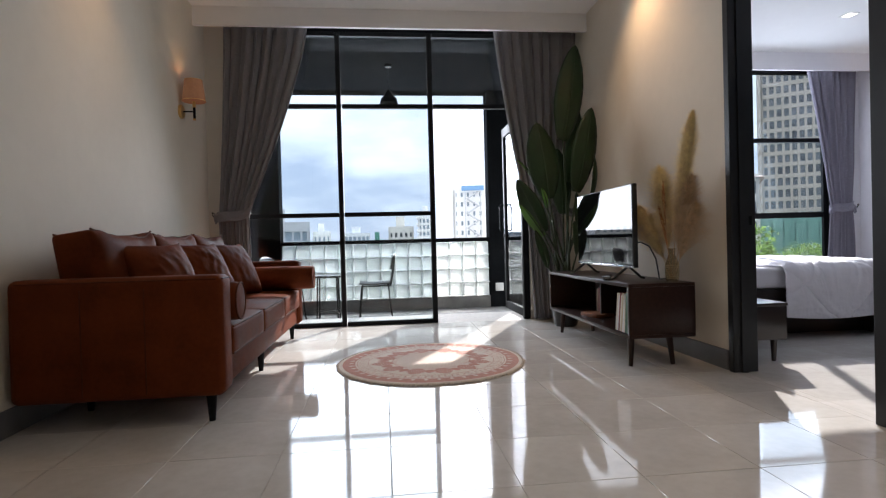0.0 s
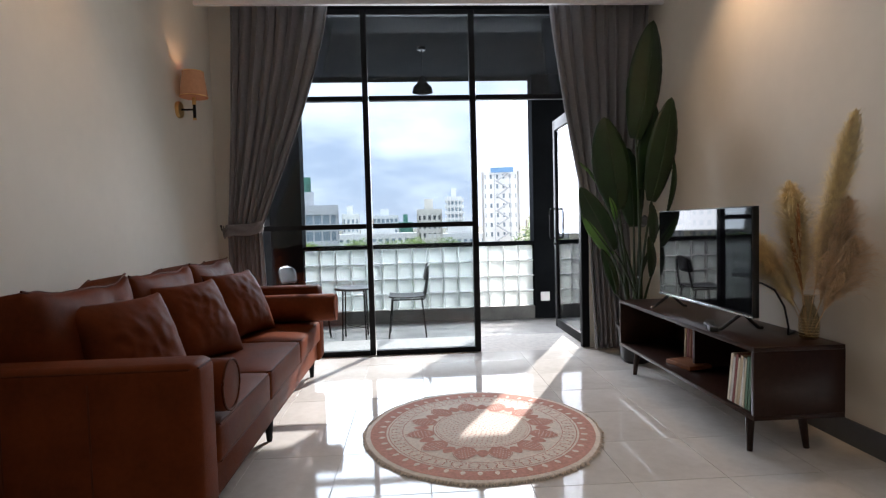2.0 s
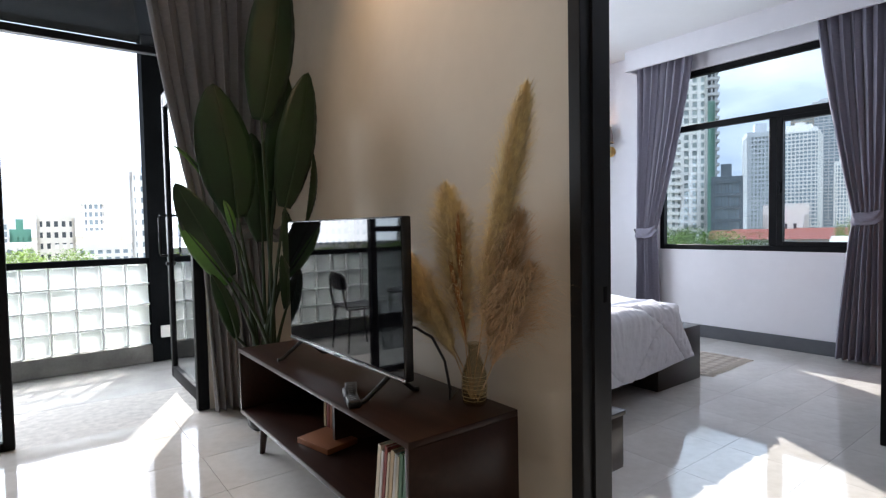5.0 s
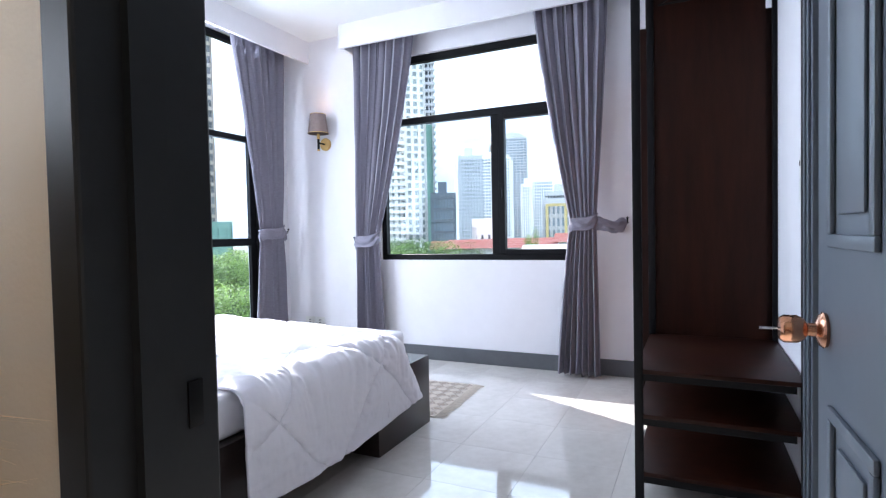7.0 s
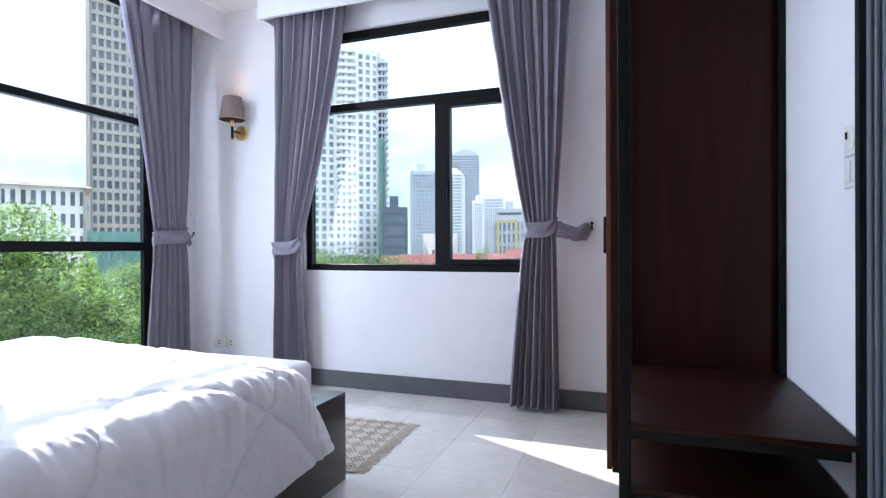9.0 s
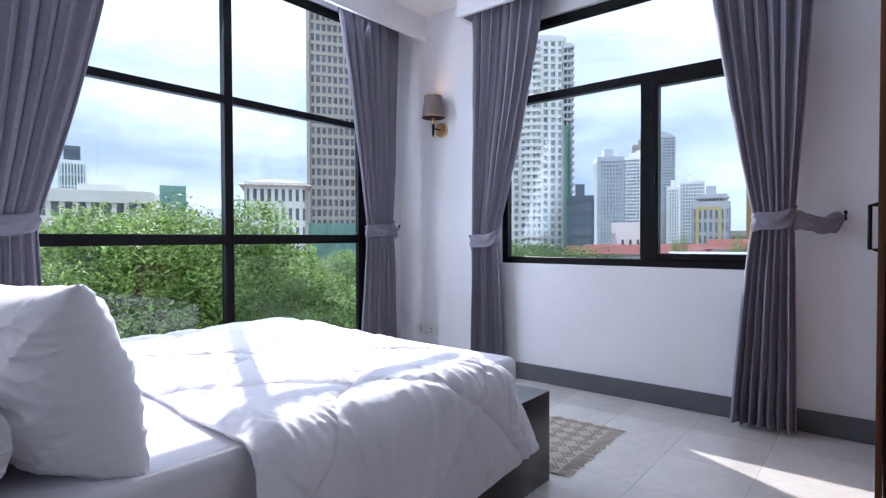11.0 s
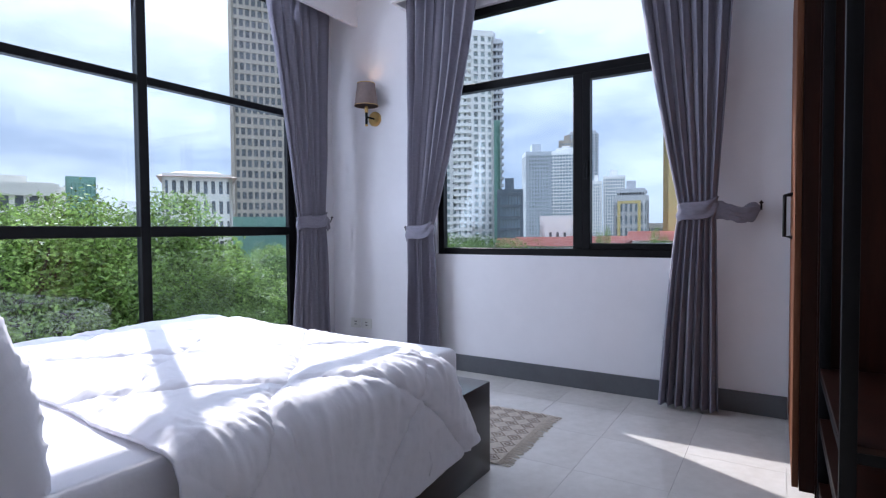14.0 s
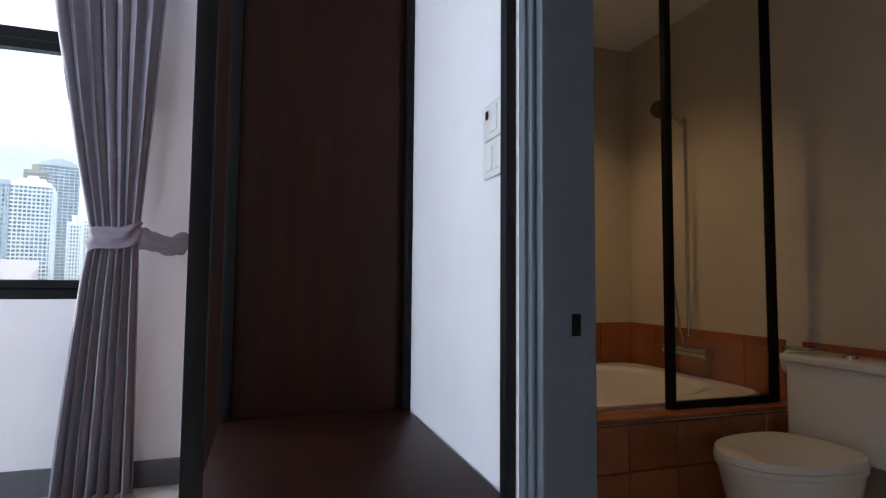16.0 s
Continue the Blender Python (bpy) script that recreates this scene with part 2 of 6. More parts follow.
def pierced(us, zs, gaps, lo, hi, axis):
    """One wall in cells along us (plan) and zs (height), open at the gaps; lo..hi is its thickness along the other plan axis."""
    bm = bmesh.new()
    at = lambda u, t, z: (u, t, z) if axis == 'x' else (t, u, z)
    vs = {(i, j, k): bm.verts.new(at(u, (lo, hi)[k], z)) for i, u in enumerate(us) for j, z in enumerate(zs) for k in (0, 1)}
    cells = {(i, j) for i in range(len(us) - 1) for j in range(len(zs) - 1)} - set(gaps)
    for i, j in cells:
        for k in (0, 1):
            bm.faces.new([vs[q] for q in ((i, j, k), (i + 1, j, k), (i + 1, j + 1, k), (i, j + 1, k))])
        for n, a, b in (((i - 1, j), (i, j), (i, j + 1)), ((i + 1, j), (i + 1, j), (i + 1, j + 1)), ((i, j - 1), (i, j), (i + 1, j)), ((i, j + 1), (i, j + 1), (i + 1, j + 1))):
            if n not in cells:
                bm.faces.new([vs[q] for q in ((*a, 0), (*b, 0), (*b, 1), (*a, 1))])
    bmesh.ops.delete(bm, geom=[v for v in bm.verts if not v.link_faces], context='VERTS')
    return bm


def B(*args, **kw):
    return box(bmesh.new(), *args, **kw)


def tube(bm, pts, r, sides=8, closed=False):
    """A round bar along points; r a number or one per point."""
    pts = [Vector(p) for p in pts]
    n = len(pts)
    rs = r if isinstance(r, (list, tuple)) else [r] * n
    rings = []
    up = Vector((0.13, 0.31, 0.94))
    for i, p in enumerate(pts):
        d = (pts[min(i + 1, n - 1)] - pts[max(i - 1, 0)]).normalized()
        a = d.cross(up)
        if a.length < 0.05:
            a = d.cross(Vector((1, 0, 0)))
        a.normalize()
        b = d.cross(a)
        rings.append([bm.verts.new(p + rs[i] * (math.cos(2 * math.pi * k / sides) * a + math.sin(2 * math.pi * k / sides) * b)) for k in range(sides)])
    for i in range(n - 1):
        for k in range(sides):
            bm.faces.new((rings[i][k], rings[i][(k + 1) % sides], rings[i + 1][(k + 1) % sides], rings[i + 1][k]))
    bm.faces.new(rings[0])
    bm.faces.new(rings[-1])
    return bm


def lathe(bm, prof, c=(0, 0, 0), sides=24, axis='z'):
    """Turns a profile of (radius, height) round an axis through c."""
    rings = []
    for r, h in prof:
        ring = []
        for k in range(sides):
            a = 2 * math.pi * k / sides
            u, v = r * math.cos(a), r * math.sin(a)
            p = {'z': (u, v, h), 'x': (h, u, v), 'y': (u, h, v)}[axis]
            ring.append(bm.verts.new((c[0] + p[0], c[1] + p[1], c[2] + p[2])))
        rings.append(ring)
    for i in range(len(prof) - 1):
        for k in range(sides):
            bm.faces.new((rings[i][k], rings[i][(k + 1) % sides], rings[i + 1][(k + 1) % sides], rings[i + 1][k]))
    for ring in (rings[0], rings[-1]):
        if (ring[0].co - ring[sides // 2].co).length > 1e-4:
            bm.faces.new(ring)
    return bm


def sheet(bm, nu, nv, f):
    g = [[bm.verts.new(f(i / nu, j / nv)) for j in range(nv + 1)] for i in range(nu + 1)]
    for i in range(nu):
        for j in range(nv):
            bm.faces.new((g[i][j], g[i + 1][j], g[i + 1][j + 1], g[i][j + 1]))
    return bm


def cushion(bm, sx, sy, th, n=14, corner=0.10, seed=0, wr=0.012, power=0.42, crease=0.0, q=4):
    """A stuffed cushion lying in xy, centre at the origin, with drawn corners and soft creases."""
    for side in (1, -1):
        def f(u, v):
            a, b = 2 * u - 1, 2 * v - 1
            pull = 1 - corner * (1 - abs(a) ** 2) * abs(b) ** 6
            pull2 = 1 - corner * (1 - abs(b) ** 2) * abs(a) ** 6
            h = max(0.0, (1 - abs(a) ** q) * (1 - abs(b) ** q)) ** power
            x, y = a * sx / 2 * pull2, b * sy / 2 * pull
            w = wr * noise.noise(Vector((x * 7 + seed, y * 7, seed * 1.7 + side))) + wr * 0.6 * noise.noise(Vector((x * 17 + seed, y * 17, side)))
            if crease:
                for cx in (-1, 1):
                    for cy in (-1, 1):
                        dx, dy = (a - cx) * sx / 2, (b - cy) * sy / 2
                        dist = math.hypot(dx, dy)
                        ang = math.atan2(dy, dx)
                        w += crease * (0.5 - abs(noise.noise(Vector((ang * 3.5, cx + seed, cy * 2 + dist * 1.5))))) * math.exp(-dist / (0.45 * sx))
                fold = noise.noise(Vector((x * 7 + seed + 2 * y, y * 13, side + 0.3)))
                fine = noise.noise(Vector((x * 16 - 6 * y, y * 22 + seed, side + 0.7)))
                w += crease * (0.8 * (0.35 - abs(fold)) + 0.35 * (0.35 - abs(fine))) * h
            return (x, y, side * h * (th / 2 + w))
        sheet(bm, n, n, f)
    bmesh.ops.remove_doubles(bm, verts=bm.verts, dist=0.0015)
    return bm


def mesh(name, bm, material, smooth=True):
    bmesh.ops.recalc_face_normals(bm, faces=bm.faces)
    me = bpy.data.meshes.new(name)
    bm.to_mesh(me)
    bm.free()
    me.materials.append(material)
    if smooth:
        me.polygons.foreach_set("use_smooth", [True] * len(me.polygons))
        me.set_sharp_from_angle(angle=radians(38))
    return me


def part(name, bm, material, parent=None, label="", smooth=True, at=None):
    ob = new(name, mesh(name, bm, material, smooth))
    if parent is not None:
        ob.parent = parent
    if at is not None:
        ob.matrix_basis = at
    if label:
        ob["label"] = label
    return ob


def thing(name, m, label, category, group="", kind=""):
    ob = new(name)
    ob.empty_display_size = 0.1
    ob.matrix_basis = m
    return tagged(ob, label, category, group, kind)


def solo(name, bm, material, label, category, group="", m=None, smooth=True):
    """A thing that is one mesh."""
    ob = part(name, bm, material, None, "", smooth, m)
    return tagged(ob, label, category, group)


def structure(name, bm, material, label, category, smooth=False):
    return tagged(part(name, bm, material, None, "", smooth), label, category, kind="structure")


def turned(bm, m):
    bmesh.ops.transform(bm, matrix=m, verts=bm.verts)
    return bm


def solid(ob, t):
    md = ob.modifiers.new("thickness", 'SOLIDIFY')
    md.thickness, md.offset = t, 0
    return ob


# ---- plan ----
XW, XE, XB, XX = -1.50, 2.37, 2.49, 6.29      # living west, living east, bedroom west, bedroom east
YS, YG, YB, YN = -2.6, 5.50, 1.967, 6.05       # living south, living glazing, bedroom south, bedroom glazing
ZC, ZCB = 3.15, 3.00                          # ceilings
EY0, EY1, EZ = 1.90, 2.88, 2.62               # opening between the rooms
WT = 0.092
BX0, BX1, BZ = 3.45, 4.25, 2.10               # bathroom opening

# ---- large structure ----
structure("wall_west", B(XW - 0.15, XW, YS - 0.15, 5.60, -0.02, ZC), M_CREAM, "cream painted plaster wall behind the sofa", "wall")
structure("wall_south", B(XW, XE, YS - 0.15, YS, -0.02, ZC), M_CREAM, "cream painted plaster wall closing the living room", "wall")
bm = pierced((YS - 0.15, EY0, EY1, 5.60), (-0.02, EZ, ZC), {(1, 0)}, XE, XB, 'y')
structure("wall_between_rooms", bm, M_CREAM, "cream plaster wall with the bedroom doorway", "wall")
bm = bmesh.new()                               # bedroom skin of that wall, white
bm = pierced((YB, EY1, YN), (-0.02, EZ, ZCB), {(0, 0)}, XB, XB + 0.012, 'y')
structure("wall_bedroom_west", bm, M_WHITE, "white painted bedroom wall at the bed head", "wall")
bm = pierced((XB, BX0, BX1, XX), (-0.02, BZ, ZCB), {(1, 0)}, YB - WT, YB, 'x')
structure("wall_bedroom_south", bm, M_WHITE, "white painted wall with the bathroom doorway", "wall")
WY0, WY1, WZ0, WZ1 = 3.09, 4.97, 0.885, 2.70    # east window
bm = pierced((YB - 0.13, WY0, WY1, YN + 0.13), (-0.02, WZ0, WZ1, ZCB), {(1, 1)}, XX, XX + 0.13, 'y')
structure("wall_bedroom_east", bm, M_WHITE, "white painted wall with a wide window", "wall")
NX0, NX1, NZ0, NZ1 = 3.32, 5.87, 0.10, 2.90    # north glazing
bm = pierced((XB, NX0, NX1, XX), (-0.02, NZ0, NZ1, ZCB), {(1, 1)}, YN, YN + 0.13, 'x')
structure("wall_bedroom_north", bm, M_WHITE, "white painted wall with floor-length glazing", "wall")
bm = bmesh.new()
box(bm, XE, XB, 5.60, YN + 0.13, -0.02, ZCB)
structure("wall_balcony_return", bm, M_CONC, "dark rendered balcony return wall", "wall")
structure("ceiling_living", B(XW - 0.15, XB, YS - 0.15, 5.60, ZC, ZC + 0.15), M_CEIL, "white painted living room ceiling", "ceiling")
structure("ceiling_bedroom", B(XB, XX + 0.13, YB - 0.13, YN + 0.13, ZCB, ZCB + 0.3), M_CEIL, "white painted bedroom ceiling", "ceiling")
bm = bmesh.new()
box(bm, XW, XE, 5.15, 5.19, 2.97, ZC)
structure("pelmet_living", bm, M_CEIL, "white plaster pelmet over the curtains", "pelmet")
bm = bmesh.new()
box(bm, XB + 0.012, XX, 5.74, 5.77, 2.79, ZCB)
structure("pelmet_north", bm, M_WHITE, "white pelmet over the glazing curtains", "pelmet")
bm = bmesh.new()
box(bm, 6.06, 6.09, 2.64, 5.22, 2.79, ZCB)
box(bm, 6.09, XX, 5.19, 5.22, 2.79, ZCB)
structure("pelmet_east", bm, M_WHITE, "white pelmet over the window curtains", "pelmet")

# skirting
SK = 0.125
for nm, a in dict(west=(XW, XW + 0.014, YS, 5.45), east=(XE - 0.014, XE, EY1 + 0.07, 5.45), east_south=(XE - 0.014, XE, YS, EY0 - 0.07),
                  bedroom_east=(XX - 0.014, XX, 2.66, YN), bedroom_north=(NX1 + 0.02, XX - 0.014, YN - 0.014, YN), bedroom_south=(XB + 0.02, BX0 - 0.08, YB, YB + 0.014)).items():
    structure("baseboard_" + nm, B(a[0], a[1], a[2], a[3], 0.0, SK, bevel=0.003), M_GREY, "dark grey painted skirting board", "baseboard")

# doorway lining between the rooms
bm = bmesh.new()
box(bm, XE - 0.02, XB + 0.02, EY1 - 0.002, EY1 + 0.048, 0.0, EZ + 0.06, bevel=0.004)
box(bm, XE - 0.02, XB + 0.02, EY0 - 0.06, EY0 + 0.03, 0.0, EZ + 0.06, bevel=0.004)
box(bm, XE - 0.02, XB + 0.02, EY0 + 0.03, EY1 - 0.002, EZ - 0.03, EZ + 0.06, bevel=0.004)
box(bm, XE + 0.03, XE + 0.07, EY1 - 0.014, EY1 - 0.001, 0.0, EZ - 0.03)
dl = structure("door_frame_bedroom", bm, M_FRAME, "charcoal painted bedroom door lining", "door frame")
part("strike_plate", B(XE + 0.095, XE + 0.115, EY1 - 0.0045, EY1 - 0.0005, 0.90, 0.955, bevel=0.001), M_BLACK, dl)
# bathroom door lining, moulded
bm = bmesh.new()
for x0, x1 in ((BX1 - 0.03, BX1 + 0.055), (BX0 - 0.055, BX0 + 0.03)):
    box(bm, x0, x1, YB - WT - 0.004, YB + 0.015, 0.0, BZ + 0.05, bevel=0.003)
    box(bm, x0 + 0.02, x1 - 0.012, YB + 0.015, YB + 0.026, 0.0, BZ + 0.04, bevel=0.004)
    box(bm, x0 + 0.034, x1 - 0.028, YB + 0.026, YB + 0.034, 0.0, BZ + 0.03, bevel=0.003)
box(bm, BX0 + 0.03, BX1 - 0.03, YB - WT - 0.004, YB + 0.015, BZ - 0.03, BZ + 0.05, bevel=0.003)
db = structure("door_frame_bathroom", bm, M_DOOR, "blue-grey painted moulded bathroom door lining", "door frame")
part("strike_plate", B(BX1 - 0.0325, BX1 - 0.0285, YB - 0.062, YB - 0.044, 0.885, 0.925, bevel=0.001), M_BLACK, db)


# ---- windows ----
def bars(ob, items, material, name="mullion"):
    for b in items:
        part(name, B(*b, bevel=0.004, seg=1), material, ob)


def pane(ob, *b, glazing=None):
    p = part("pane", B(*b), glazing or M_PANE_B, ob, smooth=False)
    p.visible_shadow = False
    return p


GX = (-1.17, -0.18, 0.771, 1.75)
gl = thing("window_1", pose(0, 0, 0), "black metal grid glazing between living room and balcony", "window", kind="structure")
bars(gl, [(GX[0] - 0.03, GX[0] + 0.03, YG - 0.03, YG + 0.03, 0.0, 3.05), (GX[1] - 0.024, GX[1] + 0.024, YG - 0.03, YG + 0.03, 0.0, 3.05),
          (GX[2] - 0.026, GX[2] + 0.026, YG - 0.03, YG + 0.03, 0.0, 3.05), (GX[3] - 0.02, GX[3] + 0.05, YG - 0.03, YG + 0.03, 0.0, 3.05)], M_BLACK)
for k in range(3):
    a, b = GX[k] + 0.03, GX[k + 1] - 0.026
    zs = (0.022, 1.16, 2.284, 3.03) if k < 2 else (2.284, 3.03)
    bars(gl, [(a, b, YG - 0.027, YG + 0.027, z - 0.022, z + 0.022) for z in zs], M_BLACK, "transom")
    for z0, z1 in zip(zs[:-1], zs[1:]):
        pane(gl, a, b, YG - 0.004, YG + 0.004, z0 + 0.022, z1 - 0.022, glazing=M_PANE)
structure("wall_glazing_sides", box(B(XW, GX[0] - 0.03, YG - 0.02, 5.60, -0.02, ZC), GX[3] + 0.05, XE, YG - 0.02, 5.60, -0.02, ZC), M_CREAM, "short cream wall returns beside the glazing", "wall")
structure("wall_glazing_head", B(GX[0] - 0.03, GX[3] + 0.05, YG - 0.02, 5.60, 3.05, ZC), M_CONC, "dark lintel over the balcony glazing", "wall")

# open glass door, hinged at the jamb, turned out over the balcony
gd = thing("glass_door", pose(1.795, YG + 0.06, 0.0, 0, 0, 0), "open black-framed glass balcony door with loop handle", "door")
D = 0.99
part("door_frame", box(box(box(B(-0.022, 0.022, 0.0, 0.07, 0.0, 2.26, bevel=0.003), -0.022, 0.022, D - 0.07, D, 0.0, 2.26, bevel=0.003), -0.022, 0.022, 0.07, D - 0.07, 0.0, 0.09, bevel=0.003), -0.022, 0.022, 0.07, D - 0.07, 2.15, 2.26, bevel=0.003), M_BLACK, gd)
p = part("pane", B(-0.004, 0.004, 0.07, D - 0.07, 0.09, 2.19), M_PANE, gd, smooth=False)
p.visible_shadow = False
for sx in (-1, 1):
    x = sx * 0.075
    part("handle", tube(bmesh.new(), [(sx * 0.02, D - 0.035, 0.98), (x * 0.9, D - 0.035, 0.98), (x, D - 0.035, 1.0), (x, D - 0.035, 1.28), (x * 0.9, D - 0.035, 1.30), (sx * 0.02, D - 0.035, 1.30)], 0.011), M_BLACK, gd, "black loop pull handle")
part("lock", B(-0.04, 0.04, D - 0.06, D - 0.03, 0.90, 0.93, bevel=0.004), M_BLACK, gd)

# bedroom north glazing
gn = thing("window_2", pose(0, 0, 0), "black metal grid glazing beside the bed", "window", kind="structure")
NX = (NX0, 4.62, NX1)
bars(gn, [(x - 0.03, x + 0.03, YN - 0.02, YN + 0.04, NZ0, NZ1) for x in NX] + [(NX1 - 0.10, NX1 - 0.03, YN - 0.01, YN + 0.03, NZ0, NZ1)], M_BLACK)
for k in range(2):
    a, b = NX[k] + 0.03, NX[k + 1] - 0.03 - (0.07 if k else 0)
    zs = (NZ0 + 0.03, 1.075, 2.01, NZ1 - 0.04)
    bars(gn, [(a, b, YN - 0.018, YN + 0.038, z - (0.034 if z == 1.075 else 0.026), z + (0.034 if z == 1.075 else 0.026)) for z in zs], M_BLACK, "transom")
    for z0, z1 in zip(zs[:-1], zs[1:]):
        pane(gn, a, b, YN + 0.006, YN + 0.014, z0 + 0.026, z1 - 0.026)

# bedroom east window with a side-hung casement
ge = thing("window_3", pose(0, 0, 0), "black framed bedroom window with an opening casement", "window", kind="structure")
WX = XX + 0.03
MY = 3.855
bars(ge, [(WX, WX + 0.06, WY0, WY0 + 0.05, WZ0, WZ1), (WX, WX + 0.06, WY1 - 0.05, WY1, WZ0, WZ1), (WX, WX + 0.06, MY - 0.035, MY + 0.035, WZ0 + 0.05, 2.10)], M_BLACK)
bars(ge, [(WX + 0.001, WX + 0.059, WY0 + 0.05, WY1 - 0.05, WZ0, WZ0 + 0.05), (WX + 0.001, WX + 0.059, WY0 + 0.05, WY1 - 0.05, 2.10, 2.16), (WX + 0.001, WX + 0.059, WY0 + 0.05, WY1 - 0.05, WZ1 - 0.06, WZ1)], M_BLACK, "transom")
bars(ge, [(WX - 0.015, WX + 0.045, WY0 + 0.05, WY0 + 0.09, WZ0 + 0.05, 2.10), (WX - 0.015, WX + 0.045, MY - 0.085, MY - 0.035, WZ0 + 0.05, 2.10),
          (WX - 0.014, WX + 0.044, WY0 + 0.09, MY - 0.085, WZ0 + 0.05, WZ0 + 0.09), (WX - 0.014, WX + 0.044, WY0 + 0.09, MY - 0.085, 2.055, 2.10)], M_BLACK, "casement_frame")
part("window_handle", box(B(WX - 0.035, WX - 0.015, MY - 0.07, MY - 0.05, 1.42, 1.52, bevel=0.004), WX - 0.05, WX - 0.035, MY - 0.07, MY - 0.052, 1.40, 1.48, bevel=0.004), M_BLACK, ge)
pane(ge, WX + 0.025, WX + 0.033, MY + 0.035, WY1 - 0.05, WZ0 + 0.05, 2.10)
pane(ge, WX + 0.025, WX + 0.033, WY0 + 0.05, WY1 - 0.05, 2.16, WZ1 - 0.06)
pane(ge, WX + 0.012, WX + 0.02, WY0 + 0.09, MY - 0.085, WZ0 + 0.09, 2.055)


# ---- curtains ----
def curtain(name, along, depth, place, top, tie, foot, ztop, ztie, zfoot, material, label, n=9, hook=None, normal=1, amp=0.035, curve=1.3):
    """A pleated curtain. along/depth: unit vectors; top, tie, foot: (start, end) along the wall."""
    th = thing(name, pose(*place), label, "curtain")
    A, Dp = Vector(along), Vector(depth)
    sag = (tie[0] + tie[1]) / 2

    def f(u, v):
        z = ztop + (zfoot - ztop) * v
        if z > ztie:
            k = (ztop - z) / (ztop - ztie)
            k0 = k ** curve
            a, b = top[0] + (tie[0] - top[0]) * k0, top[1] + (tie[1] - top[1]) * k0
            am = amp * (0.85 - 0.35 * k)
        else:
            k = (ztie - z) / (ztie - zfoot)
            k0 = k ** 0.7
            a, b = tie[0] + (foot[0] - tie[0]) * k0, tie[1] + (foot[1] - tie[1]) * k0
            am = amp * (0.55 + 0.55 * k)
        ph = 0.6 * noise.noise(Vector((u * 3, v * 2.0, place[0])))
        uu = u + 0.012 * math.sin(2 * math.pi * n * u * 2) + 0.02 * noise.noise(Vector((u * 5, v * 1.3, 4.0)))
        d = am * math.sin(2 * math.pi * n * u + ph) + 0.25 * am * math.sin(2 * math.pi * n * 2.3 * u + 2 * v) + 0.012 * noise.noise(Vector((u * 9, v * 6, place[1])))
        near = math.exp(-((z - ztie) / 0.10) ** 2)
        d *= 1 - 0.45 * near
        if v > 0.985:
            d *= 1.04
        return A * (a + (b - a) * uu) + Dp * d + Vector((0, 0, z))
    cl = part("cloth", sheet(bmesh.new(), n * 14, 70, f), material, th)
    solid(cl, 0.003)

    def band(u, v):
        ang = 2 * math.pi * u
        w, dd = (tie[1] - tie[0]) / 2 + 0.012, amp * 0.75 + 0.014
        pucker = 0.005 * math.sin(9 * v + 3 * math.cos(2 * ang)) + 0.006 * noise.noise(Vector((4 * math.cos(ang), 4 * math.sin(ang), v * 3)))
        c = A * (sag + (w + pucker) * math.cos(ang)) + Dp * ((dd + pucker) * math.sin(ang))
        return c + Vector((0, 0, ztie + 0.05 - 0.10 * v + 0.02 * math.cos(ang) + 0.008 * math.sin(3 * ang + 1.0)))
    solid(part("tie_band", sheet(bmesh.new(), 36, 10, band), material, th), 0.004)
    if hook is not None:
        h0 = A * (tie[1] if abs(hook - tie[1]) < abs(hook - tie[0]) else tie[0])
        h1 = A * hook + Dp * (-0.06 * normal)

        def strap(u, v):
            # a gathered bundle of cloth: crumpled folds, a lump before the hook, drawn in at the end
            ang = 2 * math.pi * v
            c = h0.lerp(h1, u) + Vector((0, 0, ztie + 0.008 * math.sin(u * 7) - 0.022 * math.sin(math.pi * u)))
            high = 0.048 - 0.018 * u + 0.012 * math.exp(-((u - 0.78) / 0.13) ** 2) - 0.024 * max(0, (u - 0.88) / 0.12)
            deep = 0.010 + 0.016 * math.sin(math.pi * min(1, u * 1.05)) ** 0.6
            fold = 1 + 0.22 * math.sin(5 * ang + 6 * u) * min(1, 3 * u) + 0.35 * noise.noise(Vector((u * 6, 2 * math.cos(ang), 2 * math.sin(ang) + hook)))
            return c + (Vector((0, 0, high * math.sin(ang))) + Dp * (deep * math.cos(ang))) * fold
        part("tie_strap", sheet(bmesh.new(), 22, 24, strap), material, th)
        hk = h1 + Vector((0, 0, ztie))
        part("hook", lathe(tube(bmesh.new(), [hk + Dp * (-0.03 * normal), hk + Dp * 0.02 * normal, hk + Dp * 0.035 * normal + Vector((0, 0, 0.03))], 0.005), [(0.0, -0.012), (0.012, 0), (0.0, 0.012)], tuple(hk + Dp * 0.035 * normal + Vector((0, 0, 0.035))), 10), M_BLACK, th, "dark metal tie-back hook")
    return th


X, Y, NEGX, NEGY = (1, 0, 0), (0, 1, 0), (-1, 0, 0), (0, -1, 0)
curtain("curtain", X, NEGY, (0, 5.34, 0), (-1.27, -0.46), (-1.36, -1.08), (-1.36, -1.05), 3.04, 1.16, 0.02, M_CURTAIN, "grey floor-length curtain tied back with a cloth band", 8, hook=-1.43)
curtain("curtain", X, NEGY, (0, 5.34, 0), (1.44, 2.32), (1.74, 2.12), (1.80, 2.16), 3.04, 1.16, 0.02, M_CURTAIN, "grey floor-length curtain tied back behind the plant", 8, hook=2.33)
curtain("curtain", X, NEGY, (0, 5.88, 0), (3.26, 3.92), (3.22, 3.52), (3.18, 3.55), 2.90, 1.15, 0.02, M_CURTAIN_B, "lilac-grey curtain tied back beside the glazing", 7, hook=3.12)
